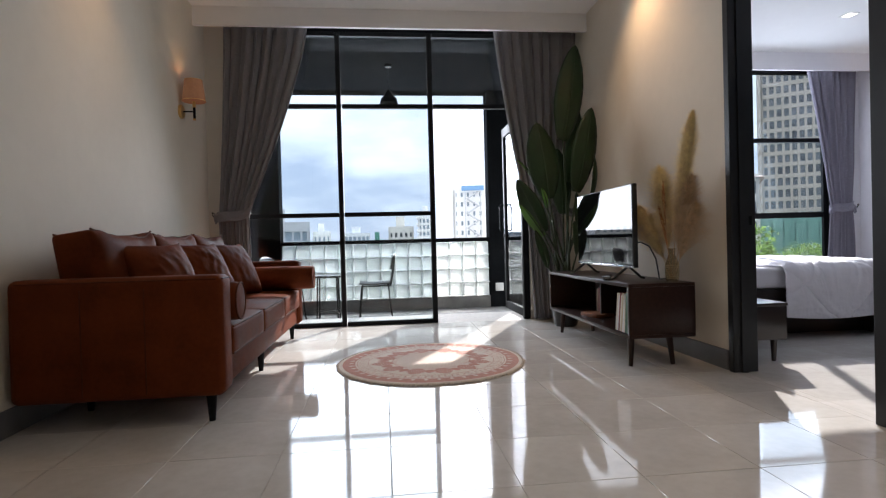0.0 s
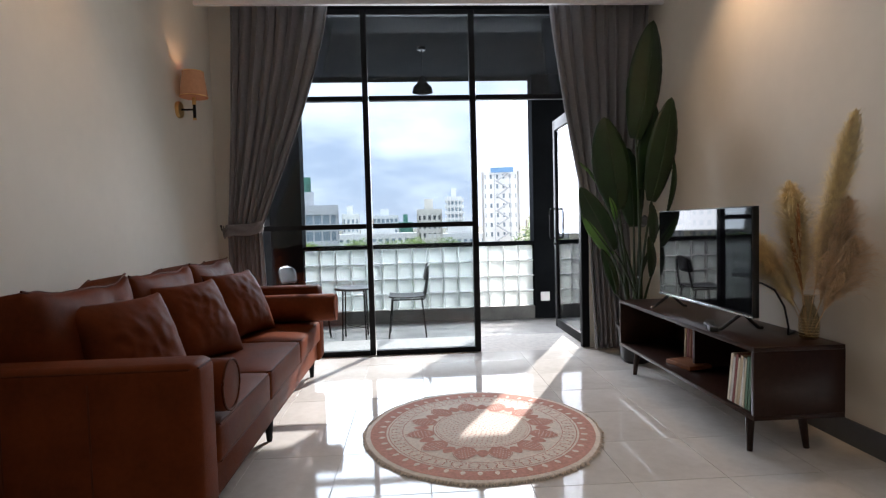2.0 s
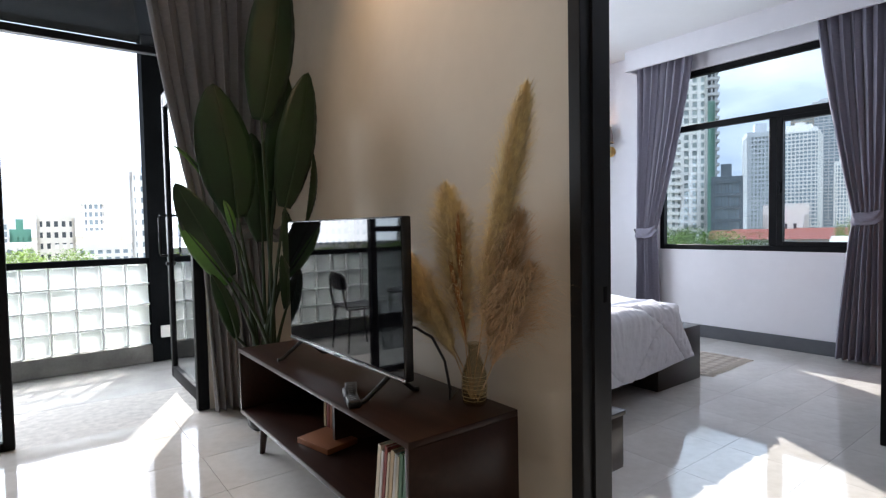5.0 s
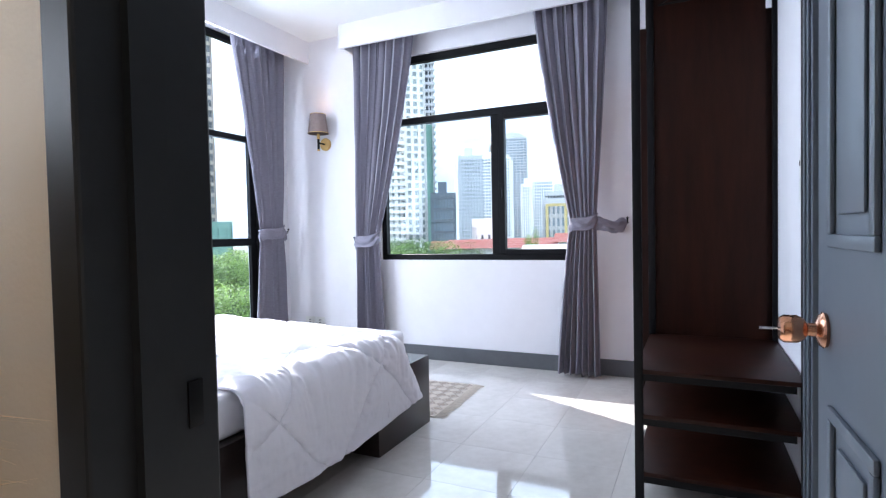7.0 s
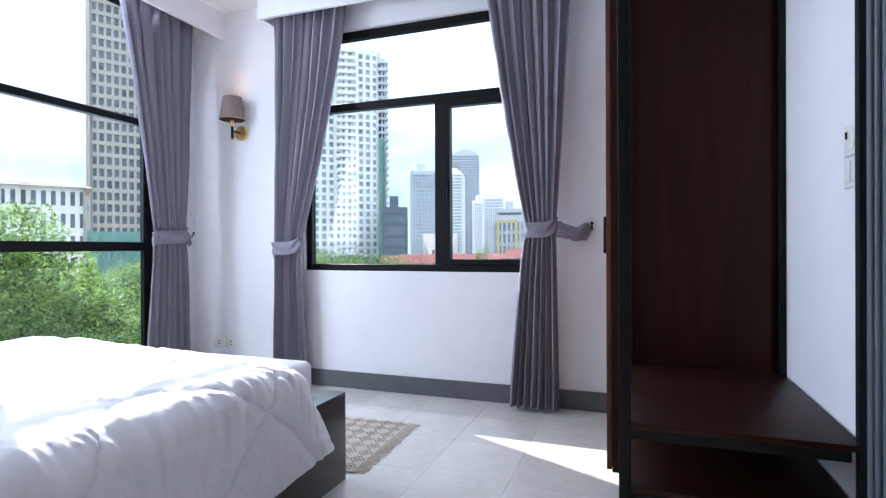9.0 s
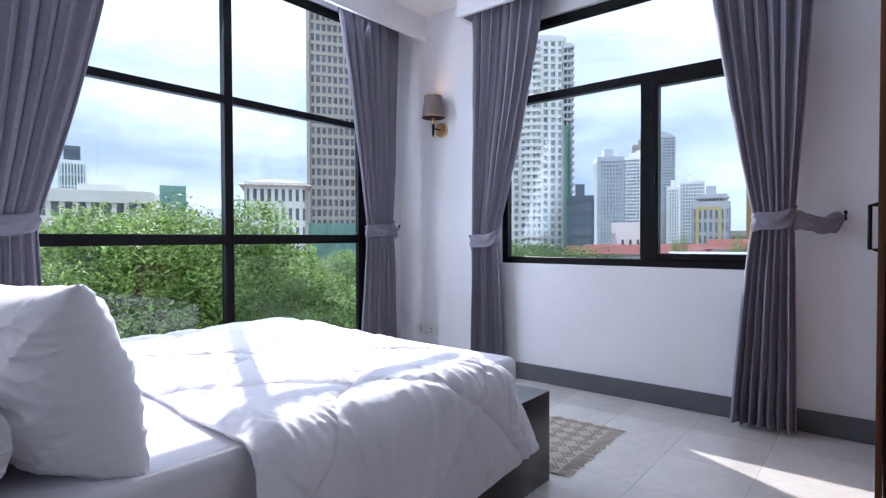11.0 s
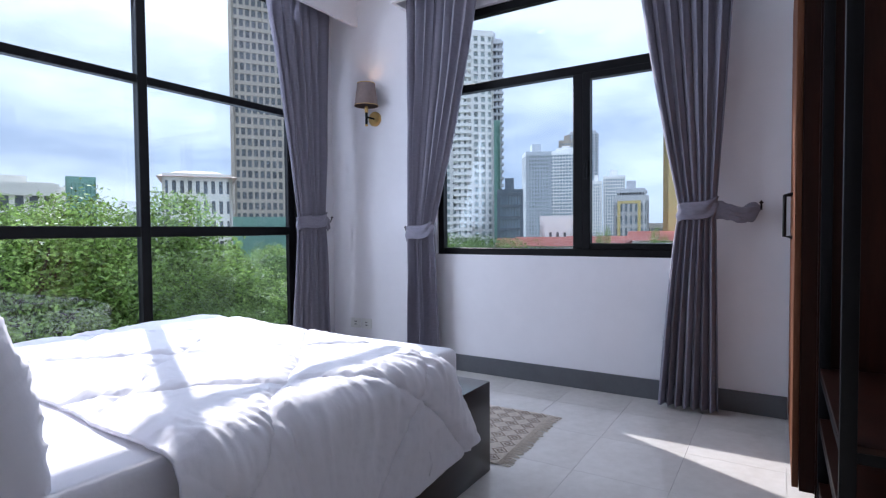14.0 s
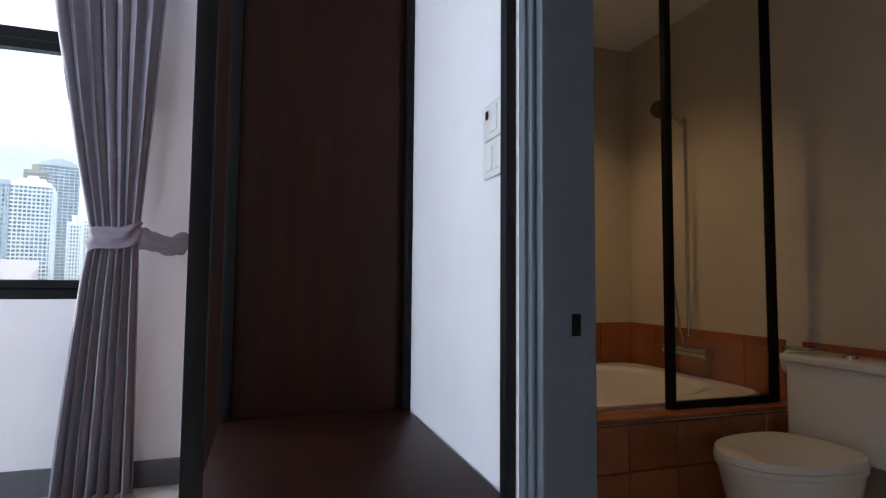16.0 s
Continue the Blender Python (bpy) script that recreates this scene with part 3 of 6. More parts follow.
curtain("curtain", X, NEGY, (0, 5.88, 0), (5.42, 6.10), (5.72, 6.02), (5.62, 6.06), 2.90, 1.15, 0.02, M_CURTAIN_B, "lilac-grey curtain tied back in the corner", 7, hook=6.12, curve=0.9)
curtain("curtain", NEGY, NEGX, (6.16, 0, 0), (-5.14, -4.51), (-5.15, -4.92), (-5.15, -4.88), 2.90, 1.06, 0.02, M_CURTAIN_B, "lilac-grey curtain tied back by the window", 7, hook=-5.19)
curtain("curtain", NEGY, NEGX, (6.16, 0, 0), (-3.47, -2.91), (-3.20, -3.01), (-3.31, -2.99), 2.90, 1.17, 0.02, M_CURTAIN_B, "lilac-grey curtain tied back with a long strap", 7, hook=-2.79)


# ---- living room ----
def sag(f, k):
    """Top line of a back cushion: soft dips between raised corners."""
    return 0.016 * abs(f) ** 5 - 0.012 * (1 - f * f) + 0.020 * noise.noise(Vector((f * 2.1, k * 1.7, 0.4))) + 0.007 * noise.noise(Vector((f * 6.0, k, 2.0)))


def sofa():
    """Three-seat leather sofa; x runs from its back to its front, y along it."""
    s = thing("sofa", pose(-1.47, 2.45, 0), "brown leather three-seat sofa with box arms on black tapered legs", "sofa")
    L, Dp = 2.50, 0.95
    part("base", B(0.02, Dp - 0.03, 0.16, L - 0.16, 0.15, 0.30, bevel=0.02, seg=3), M_LEATHER, s)
    part("back_panel", B(0.0, 0.16, 0.14, L - 0.14, 0.15, 0.70, bevel=0.03, seg=3), M_LEATHER, s)
    for y0, y1 in ((0.0, 0.17), (L - 0.17, L)):
        a = part("arm", B(0.0, Dp, y0, y1, 0.14, 0.715, bevel=0.035, seg=4), M_LEATHER, s)
        for x in (0.32, 0.60):
            yy = y0 - 0.0015 if y0 == 0 else y1 + 0.0015
            part("seam", tube(bmesh.new(), [(x, yy, 0.17), (x, yy, 0.66)], 0.003, 6), M_LEATHER2, a)
        part("seam", tube(bmesh.new(), [(0.04, y0 + 0.006, 0.697), (Dp - 0.03, y0 + 0.006, 0.697), (Dp - 0.006, y0 + 0.03, 0.697), (Dp - 0.006, y1 - 0.03, 0.697), (Dp - 0.03, y1 - 0.006, 0.697), (0.04, y1 - 0.006, 0.697)], 0.004, 6), M_LEATHER2, a)
    n = 3
    w = (L - 0.34) / n
    for k in range(n):
        c = 0.17 + w * (k + 0.5)
        bm = B(-0.35, 0.35, -w / 2 + 0.003, w / 2 - 0.003, -0.075, 0.075, bevel=0.024, seg=3)
        bmesh.ops.subdivide_edges(bm, edges=[e for e in bm.edges if e.calc_length() > 0.25], cuts=7, use_grid_fill=True)
        for v in bm.verts:
            if v.co.z > 0:
                v.co.z += 0.022 * max(0, 1 - (v.co.x / 0.33) ** 2) * max(0, 1 - (v.co.y / w * 2) ** 2) + 0.006 * noise.noise(v.co * 9 + Vector((k, 0, 0)))
        sc = part("seat_cushion", turned(bm, pose(0.60, c, 0.375)), M_LEATHER, s)
        for zz in (0.444, 0.308):
            part("piping", tube(bmesh.new(), [(0.60 - 0.30, c - w / 2 + 0.010, zz), (0.60 + 0.325, c - w / 2 + 0.010, zz), (0.60 + 0.343, c - w / 2 + 0.03, zz), (0.60 + 0.343, c + w / 2 - 0.03, zz), (0.60 + 0.325, c + w / 2 - 0.010, zz), (0.60 - 0.30, c + w / 2 - 0.010, zz)], 0.0055, 6), M_LEATHER2, sc)
        bm = B(-0.10, 0.10, -w / 2 + 0.004, w / 2 - 0.004, -0.24, 0.24, bevel=0.028, seg=3)
        bmesh.ops.subdivide_edges(bm, edges=[e for e in bm.edges if e.calc_length() > 0.1], cuts=19, use_grid_fill=True)
        for v in bm.verts:
            fy, fz = v.co.y / (w / 2), v.co.z / 0.24
            puff = max(0, 1 - fy ** 4) * max(0, 1 - fz ** 4)
            crease = (0.35 - abs(noise.noise(Vector((v.co.y * 11 + 3 * noise.noise(v.co * 4), v.co.z * 5, k * 3.0))))) * max(0, 0.25 + 0.75 * fz)
            if v.co.x > 0:
                v.co.x += 0.050 * puff + 0.034 * crease * puff + 0.014 * noise.noise(v.co * 6 + Vector((k * 2, 0, 0)))
            if v.co.z > 0.15:
                v.co.z += sag(fy, k)
        bc = part("back_cushion", turned(bm, pose(0.235, c, 0.69, 0, -9, 0)), M_LEATHER, s)
        for xo in (0.105, -0.098):
            rail = [pose(0.235, c, 0.69, 0, -9, 0) @ Vector((xo - (0.016 if xo > 0 else -0.016), f * (w / 2 - 0.014), 0.234 + sag(f, k))) for f in [i / 9 - 1 for i in range(19)]]
            part("piping", tube(bmesh.new(), rail, 0.0055, 6), M_LEATHER2, bc)
    for x, y in ((0.15, 0.40), (Dp - 0.09, 0.10), (0.15, L - 0.10), (Dp - 0.09, L - 0.10), (Dp - 0.09, L / 2 - 0.1), (0.15, L / 2)):
        part("leg", lathe(bmesh.new(), [(0.015, 0.0), (0.027, 0.15)], (x, y, 0), 14), M_BLACK, s, "black tapered leg")
    return s


sofa()
for k, (y, rz, ry) in enumerate(((2.98, -24, 64), (3.62, -22, 64), (4.28, -20, 64))):
    solo("throw_pillow", cushion(bmesh.new(), 0.47, 0.47, 0.19, 36, 0.12, seed=k + 11, wr=0.010, power=0.5, crease=0.016, q=2.2), M_LEATHER, "square brown leather throw pillow leaning on the sofa back", "pillow", "sofa pillows", pose(-0.99 + 0.02 * k, y, 0.668, 0, ry, rz))


def bolster(name, m, L, r, material, label, group):
    b = thing(name, m, label, "bolster", group)
    prof = [(0.0, -L / 2 - 0.006), (r * 0.6, -L / 2 - 0.004), (r * 0.93, -L / 2), (r, -L / 2 + 0.02), (r * 1.02, 0), (r, L / 2 - 0.02), (r * 0.93, L / 2), (r * 0.6, L / 2 + 0.004), (0.0, L / 2 + 0.006)]
    part("roll", lathe(bmesh.new(), prof, (0, 0, 0), 28, 'x'), material, b)
    for sx in (-1, 1):
        part("piping", tube(bmesh.new(), [(sx * (L / 2 + 0.001), r * 0.95 * math.cos(a), r * 0.95 * math.sin(a)) for a in [i * math.pi / 14 for i in range(29)]], 0.005, 6), M_LEATHER2, b)
    return b


bolster("sofa_bolster", pose(-0.715, 2.74, 0.565), 0.41, 0.10, M_LEATHER, "brown leather bolster along the sofa arm", "sofa bolsters")
bolster("sofa_bolster", pose(-0.74, 4.66, 0.57), 0.72, 0.10, M_LEATHER, "brown leather bolster projecting past the sofa seat", "sofa bolsters")


def tv_stand():
    x0, x1, y0, y1, z0, z1 = 1.758, 2.20, 3.03, 4.65, 0.205, 0.55
    s = thing("tv_stand", pose(x0, y0, 0), "dark walnut low TV stand with open shelf on tapered legs", "tv stand")
    W, L = x1 - x0, y1 - y0
    t = 0.022
    part("top", B(0, W, 0, L, z1 - t, z1, bevel=0.003), M_WALNUT, s)
    part("bottom", B(0, W, 0, L, z0, z0 + t, bevel=0.003), M_WALNUT, s)
    for y in (0.0, L - t):
        part("side", B(0.0005, W, y, y + t, z0 + t, z1 - t, bevel=0.001), M_WALNUT, s)
    part("divider", B(0.17, W - 0.012, L * 0.52, L * 0.52 + t, z0 + t, z1 - t), M_WALNUT, s)
    part("back", B(W - 0.012, W - 0.002, t, L - t, z0 + t, z1 - t), M_WALNUT, s)
    for x, y in ((0.09, 0.17), (W - 0.09, 0.17), (0.09, L - 0.12), (W - 0.09, L - 0.12)):
        dx, dy = (0.015 if x < 0.2 else -0.015), (0.02 if y < 0.5 else -0.02)
        part("leg", tube(bmesh.new(), [(x - dx, y - dy, 0.0), (x, y, z0)], [0.014, 0.024], 14), M_WALNUT, s)
    return s


tv_stand()


def television():
    t = thing("television", pose(1.925, 3.80, 0.55), "black flat-screen television on splayed feet", "television")
    part("body", B(-0.006, 0.03, -0.515, 0.515, 0.085, 0.660, bevel=0.006), M_DKPLASTIC, t)
    part("back_shell", B(0.03, 0.065, -0.38, 0.38, 0.11, 0.42, bevel=0.012), M_DKPLASTIC, t)
    part("screen", B(-0.0085, -0.0065, -0.508, 0.508, 0.105, 0.653), M_SCREEN, t)
    part("bezel", B(-0.011, -0.006, -0.515, 0.515, 0.085, 0.099, bevel=0.001), M_STEEL, t, "grey lower bezel strip")
    part("indicator", B(-0.013, -0.011, -0.03, 0.03, 0.087, 0.095), M_DKPLASTIC, t)
    for y in (-0.40, 0.40):
        for sx in (-1, 1):
            part("foot", tube(bmesh.new(), [(0.012, y, 0.095), (0.012 + sx * 0.10, y + 0.02, 0.012), (0.012 + sx * 0.125, y + 0.022, 0.008)], 0.009, 8), M_DKPLASTIC, t)
    return t


television()
solo("power_cable", tube(bmesh.new(), [(1.985, 3.42, 0.80), (2.0, 3.34, 0.81), (2.03, 3.28, 0.78), (2.05, 3.235, 0.70), (2.06, 3.22, 0.60), (2.08, 3.25, 0.558), (2.17, 3.32, 0.556)], 0.005, 8), M_DKPLASTIC, "black power cable behind the television", "cable")
for k, (x, y, a) in enumerate(((1.84, 3.54, 62), (1.81, 3.48, 70))):
    r = thing("remote_control", pose(x, y, 0.55, 0, 0, a), "black remote control lying on the TV stand", "remote control", "remotes")
    part("shell", B(-0.09, 0.09, -0.023, 0.023, 0.0, 0.026, bevel=0.006, seg=3), M_DKPLASTIC, r)
    for i in range(6):
        part("button", B(-0.075 + i * 0.022, -0.065 + i * 0.022, -0.008, 0.008, 0.0245, 0.0275, bevel=0.001), M_GREY, r)
BOOK = [mat("book_cover_" + n, c, 0.55, var=0.1) for n, c in (("cream", (0.62, 0.55, 0.42)), ("red", (0.20, 0.035, 0.025)), ("tan", (0.48, 0.36, 0.22)), ("green", (0.05, 0.12, 0.06)), ("white", (0.68, 0.66, 0.62)), ("orange", (0.26, 0.09, 0.03)))]
M_PAPER = mat("book_pages", (0.66, 0.61, 0.50), 0.9, var=0.12, scale=90, stretch=(1, 8, 1))
y = 3.094
for k, (tck, h, dpt, c) in enumerate(((0.020, 0.265, 0.19, 3), (0.018, 0.26, 0.18, 3), (0.016, 0.245, 0.19, 0), (0.014, 0.25, 0.17, 4), (0.018, 0.255, 0.18, 2), (0.012, 0.24, 0.18, 0), (0.015, 0.255, 0.18, 1), (0.013, 0.235, 0.17, 4), (0.018, 0.25, 0.18, 0))):
    b = thing("book", pose(1.778, y + tck / 2, 0.230, 9 if k > 2 else 6, 0, 0), "upright hardback book in the TV stand", "book", "books in the stand")
    part("cover", box(box(B(0, dpt, -tck / 2, -tck / 2 + 0.002, 0, h), 0, dpt, tck / 2 - 0.002, tck / 2, 0, h), 0, 0.002, -tck / 2 + 0.002, tck / 2 - 0.002, 0, h), BOOK[c], b)
    part("pages", B(0.003, dpt - 0.004, -tck / 2 + 0.002, tck / 2 - 0.002, 0.003, h - 0.004), M_PAPER, b)
    y += tck + 0.005
y = 4.02
for k, (tck, h, c) in enumerate(((0.03, 0.22, 1), (0.025, 0.24, 5), (0.03, 0.21, 1), (0.02, 0.2, 2))):
    b = thing("book", pose(1.995, y, 0.228, 3, 0, 0), "red-toned book standing deep in the TV stand", "book", "books in the stand")
    part("cover", B(0, 0.17, -tck / 2, tck / 2, 0, h, bevel=0.002), BOOK[c], b)
    y += tck + 0.006
b = thing("book", pose(1.86, 3.80, 0.228, 0, 0, 12), "closed book lying flat in the TV stand", "book", "books in the stand")
part("cover", B(0, 0.16, 0, 0.22, 0, 0.025, bevel=0.002), BOOK[5], b)


# vase with dried grasses
def vase():
    v = thing("vase", pose(2.125, 3.165, 0.55), "patterned glass bottle vase on the TV stand", "vase")
    prof = [(0.034, 0.0), (0.042, 0.01), (0.046, 0.06), (0.044, 0.11), (0.030, 0.15), (0.021, 0.175), (0.023, 0.205), (0.028, 0.215)]
    part("body", lathe(bmesh.new(), prof + [(r - 0.004, h) for r, h in reversed(prof[1:])], (0, 0, 0), 28), glass("vase_glass", (0.86, 0.82, 0.72), 0.05), v)
    for k in range(7):
        part("bead_ring", tube(bmesh.new(), [((0.0445 - (0.004 if k == 0 else 0)) * math.cos(a), (0.0445 - (0.004 if k == 0 else 0)) * math.sin(a), 0.02 + 0.014 * k) for a in [i * math.pi / 10 for i in range(21)]], 0.0007, 5), M_PAMPAS, v)
    return v


vase()


def plume(name, base, tip, width, n, material, label, droop=0.0, seed=1, start=0.36, lean=0.0):
    """A dried grass plume: a stem and many fine hairs along its upper part."""
    rnd = random.Random(seed)
    p = thing(name, pose(*base), label, "dried grass", "grasses in the vase")
    t = Vector(tip) - Vector(base)
    stem = [t * s + Vector((0, 0, -droop * s * s)) + Vector((0.0, 0.02 * math.sin(3 * s + seed), 0)) for s in [i / 12 for i in range(13)]]
    part("stem", tube(bmesh.new(), stem, [0.0028 - 0.0016 * i / 12 for i in range(13)], 6), M_PAMPAS_D, p)
    bm = bmesh.new()
    ax = t.normalized()
    for i in range(n):
        s = start + (1 - start) * rnd.random() ** 0.85
        q = t * s + Vector((0, 0, -droop * s * s)) + Vector((0.0, 0.02 * math.sin(3 * s + seed), 0))
        ang = rnd.random() * 6.283
        env = min(1, (s - start) / 0.12 + 0.25) * min(1, (1.06 - s) / 0.25) ** 0.7
        w = width * env * (0.14 + 1.25 * rnd.random() ** 2.2)
        side = Vector((math.cos(ang), math.sin(ang), 0.0)) * w + Vector((0, lean * w, 0))
        l = (0.07 + 0.12 * rnd.random()) * (0.5 + 0.5 * env)
        m1 = q + side * 0.42 + ax * l * 0.55
        m2 = q + side * 0.85 + ax * l * 0.95 + Vector((0, 0, -0.2 * w))
        e = q + side * (1.2 + 0.3 * rnd.random()) + ax * l * (1.1 - 0.3 * rnd.random()) + Vector((0, 0, -(0.3 + 2.5 * droop) * w))
        d = side.cross(t).normalized() * (0.0008 + 0.0009 * rnd.random())
        vs = [bm.verts.new(c) for c in (q - d, q + d, m1 + d, m1 - d, m2 + d * 0.7, m2 - d * 0.7, e)]
        bm.faces.new(vs[:4])
        bm.faces.new((vs[3], vs[2], vs[4], vs[5]))
        bm.faces.new((vs[5], vs[4], vs[6]))
    part("plume", bm, material, p, smooth=False)
    return p


VB = (2.125, 3.165, 0.565)
plume("pampas_grass", VB, (2.13, 2.945, 1.49), 0.062, 12000, M_PAMPAS, "tall cream pampas plume in the vase", 0.0, 1, 0.27)
plume("pampas_grass", VB, (2.13, 3.31, 1.22), 0.088, 9500, M_PAMPAS, "cream pampas plume leaning over the television", 0.0, 2, 0.28)
plume("dried_grass", VB, (2.15, 3.005, 1.15), 0.092, 4200, M_PAMPAS_D, "bushy brown dried grass in the vase", 0.03, 3, 0.30, -0.1)
plume("dried_grass", VB, (2.15, 2.965, 1.00), 0.090, 4200, M_PAMPAS_D, "drooping brown dried grass in the vase", 0.05, 4, 0.30, -0.15)
plume("dried_grass", VB, (2.10, 3.46, 1.05), 0.095, 4200, M_PAMPAS, "wispy dried grass in the vase", 0.07, 5, 0.40, 0.5)
plume("dried_grass", VB, (2.11, 3.36, 0.86), 0.085, 3400, M_PAMPAS, "short wispy dried grass in the vase", 0.05, 8, 0.45, 0.5)
plume("dried_grass", VB, (2.10, 3.205, 1.10), 0.012, 700, M_SPIKE, "orange dried flower spike in the vase", 0.0, 7, 0.55)
plume("dried_grass", VB, (2.09, 3.225, 0.93), 0.014, 600, M_SPIKE, "short orange dried flower spike in the vase", 0.0, 9, 0.5)


# large plant in the corner
def banana_leaf(parent, base, tip, width, material, seed, lean=0.0, bend=0.25, roll=0.0):
    b, t = Vector(base), Vector(tip)
    d = (t - b)
    side = Vector((math.cos(roll), math.sin(roll), 0.0))
    side = (side - d * (side.dot(d) / d.length_squared)).normalized()
    nrm = side.cross(d).normalized()
    n = 16

    def f(u, v):
        s = u
        c = b.lerp(t, s) + nrm * (bend * (s * (1 - s)) * 0.5)
        w = width / 2 * (math.sin(math.pi * min(1, s * 0.95 + 0.05)) ** 0.62) * (1 + 0.03 * noise.noise(Vector((s * 9, seed, 0))))
        a = 2 * v - 1
        c = c + side * (a * w) + nrm * (-0.22 * w * abs(a)) + nrm * (0.0025 * math.sin(s * 70 + a * 9) * abs(a))
        return c
    lf = part("leaf", sheet(bmesh.new(), n * 2, 8, f), material, parent)
    solid(lf, 0.0025)
    part("midrib", tube(bmesh.new(), [b.lerp(t, s) + nrm * (bend * s * (1 - s) * 0.5 + 0.003) for s in [i / 8 for i in range(9)]], [0.007 - 0.0055 * i / 8 for i in range(9)], 6), M_STALK, lf)


def big_plant():
    c = Vector((2.00, 4.93, 0))
    p = thing("potted_plant", pose(*c), "tall broad-leaved artificial plant in a dark pot", "plant")
    part("pot", lathe(bmesh.new(), [(0.10, 0), (0.115, 0.02), (0.14, 0.26), (0.15, 0.28), (0.15, 0.30), (0.135, 0.30), (0.125, 0.25), (0.0, 0.25)], (0, 0, 0), 28), M_DKPLASTIC, p)
    leaves = [  # stalk top, tip, width, light, facing
        ((-0.02, -0.10, 1.79), (0.12, -0.12, 2.70), 0.31, 0, 0.25),
        ((-0.16, -0.08, 1.24), (-0.27, -0.08, 1.97), 0.33, 0, 0.15),
        ((0.12, -0.06, 1.30), (0.29, -0.06, 2.12), 0.27, 0, 0.25),
        ((0.09, 0.04, 1.40), (0.19, 0.04, 2.12), 0.19, 0, 0.1),
        ((0.29, 0.02, 1.22), (0.335, 0.0, 1.64), 0.085, 0, 0.6),
        ((-0.23, -0.15, 0.92), (-0.49, -0.15, 1.42), 0.185, 0, -0.25),
        ((-0.235, -0.13, 0.88), (-0.475, -0.13, 1.22), 0.115, 1, -0.1),
        ((-0.21, -0.15, 0.58), (-0.33, -0.15, 0.94), 0.10, 0, 0.2),
        ((-0.31, -0.03, 1.44), (-0.47, -0.03, 1.63), 0.030, 1, 0.3),
        ((-0.19, -0.10, 1.15), (-0.24, -0.10, 1.34), 0.045, 1, 0.0),
        ((0.10, -0.08, 0.70), (0.08, -0.08, 1.02), 0.10, 0, 0.4),
        ((0.02, 0.06, 1.10), (-0.02, 0.08, 1.75), 0.22, 0, 0.0),
        ((0.15, 0.00, 0.95), (0.13, -0.02, 1.30), 0.12, 0, 0.5),
    ]
    for k, (b, t, w, li, roll) in enumerate(leaves):
        s0 = Vector((0.05 * math.cos(k * 2.4), 0.05 * math.sin(k * 2.4), 0.24))
        part("stalk", tube(bmesh.new(), [Vector((s0.x + (b[0] - s0.x) * s ** 1.8, s0.y + (b[1] - s0.y) * s ** 1.8, s0.z + (b[2] - s0.z) * s)) for s in [i / 8 for i in range(9)]], [0.016 - 0.009 * i / 8 for i in range(9)], 8), M_STALK, p)
        banana_leaf(p, b, t, w, M_LEAF_L if li else M_LEAF, k, roll=roll)
    return p


big_plant()


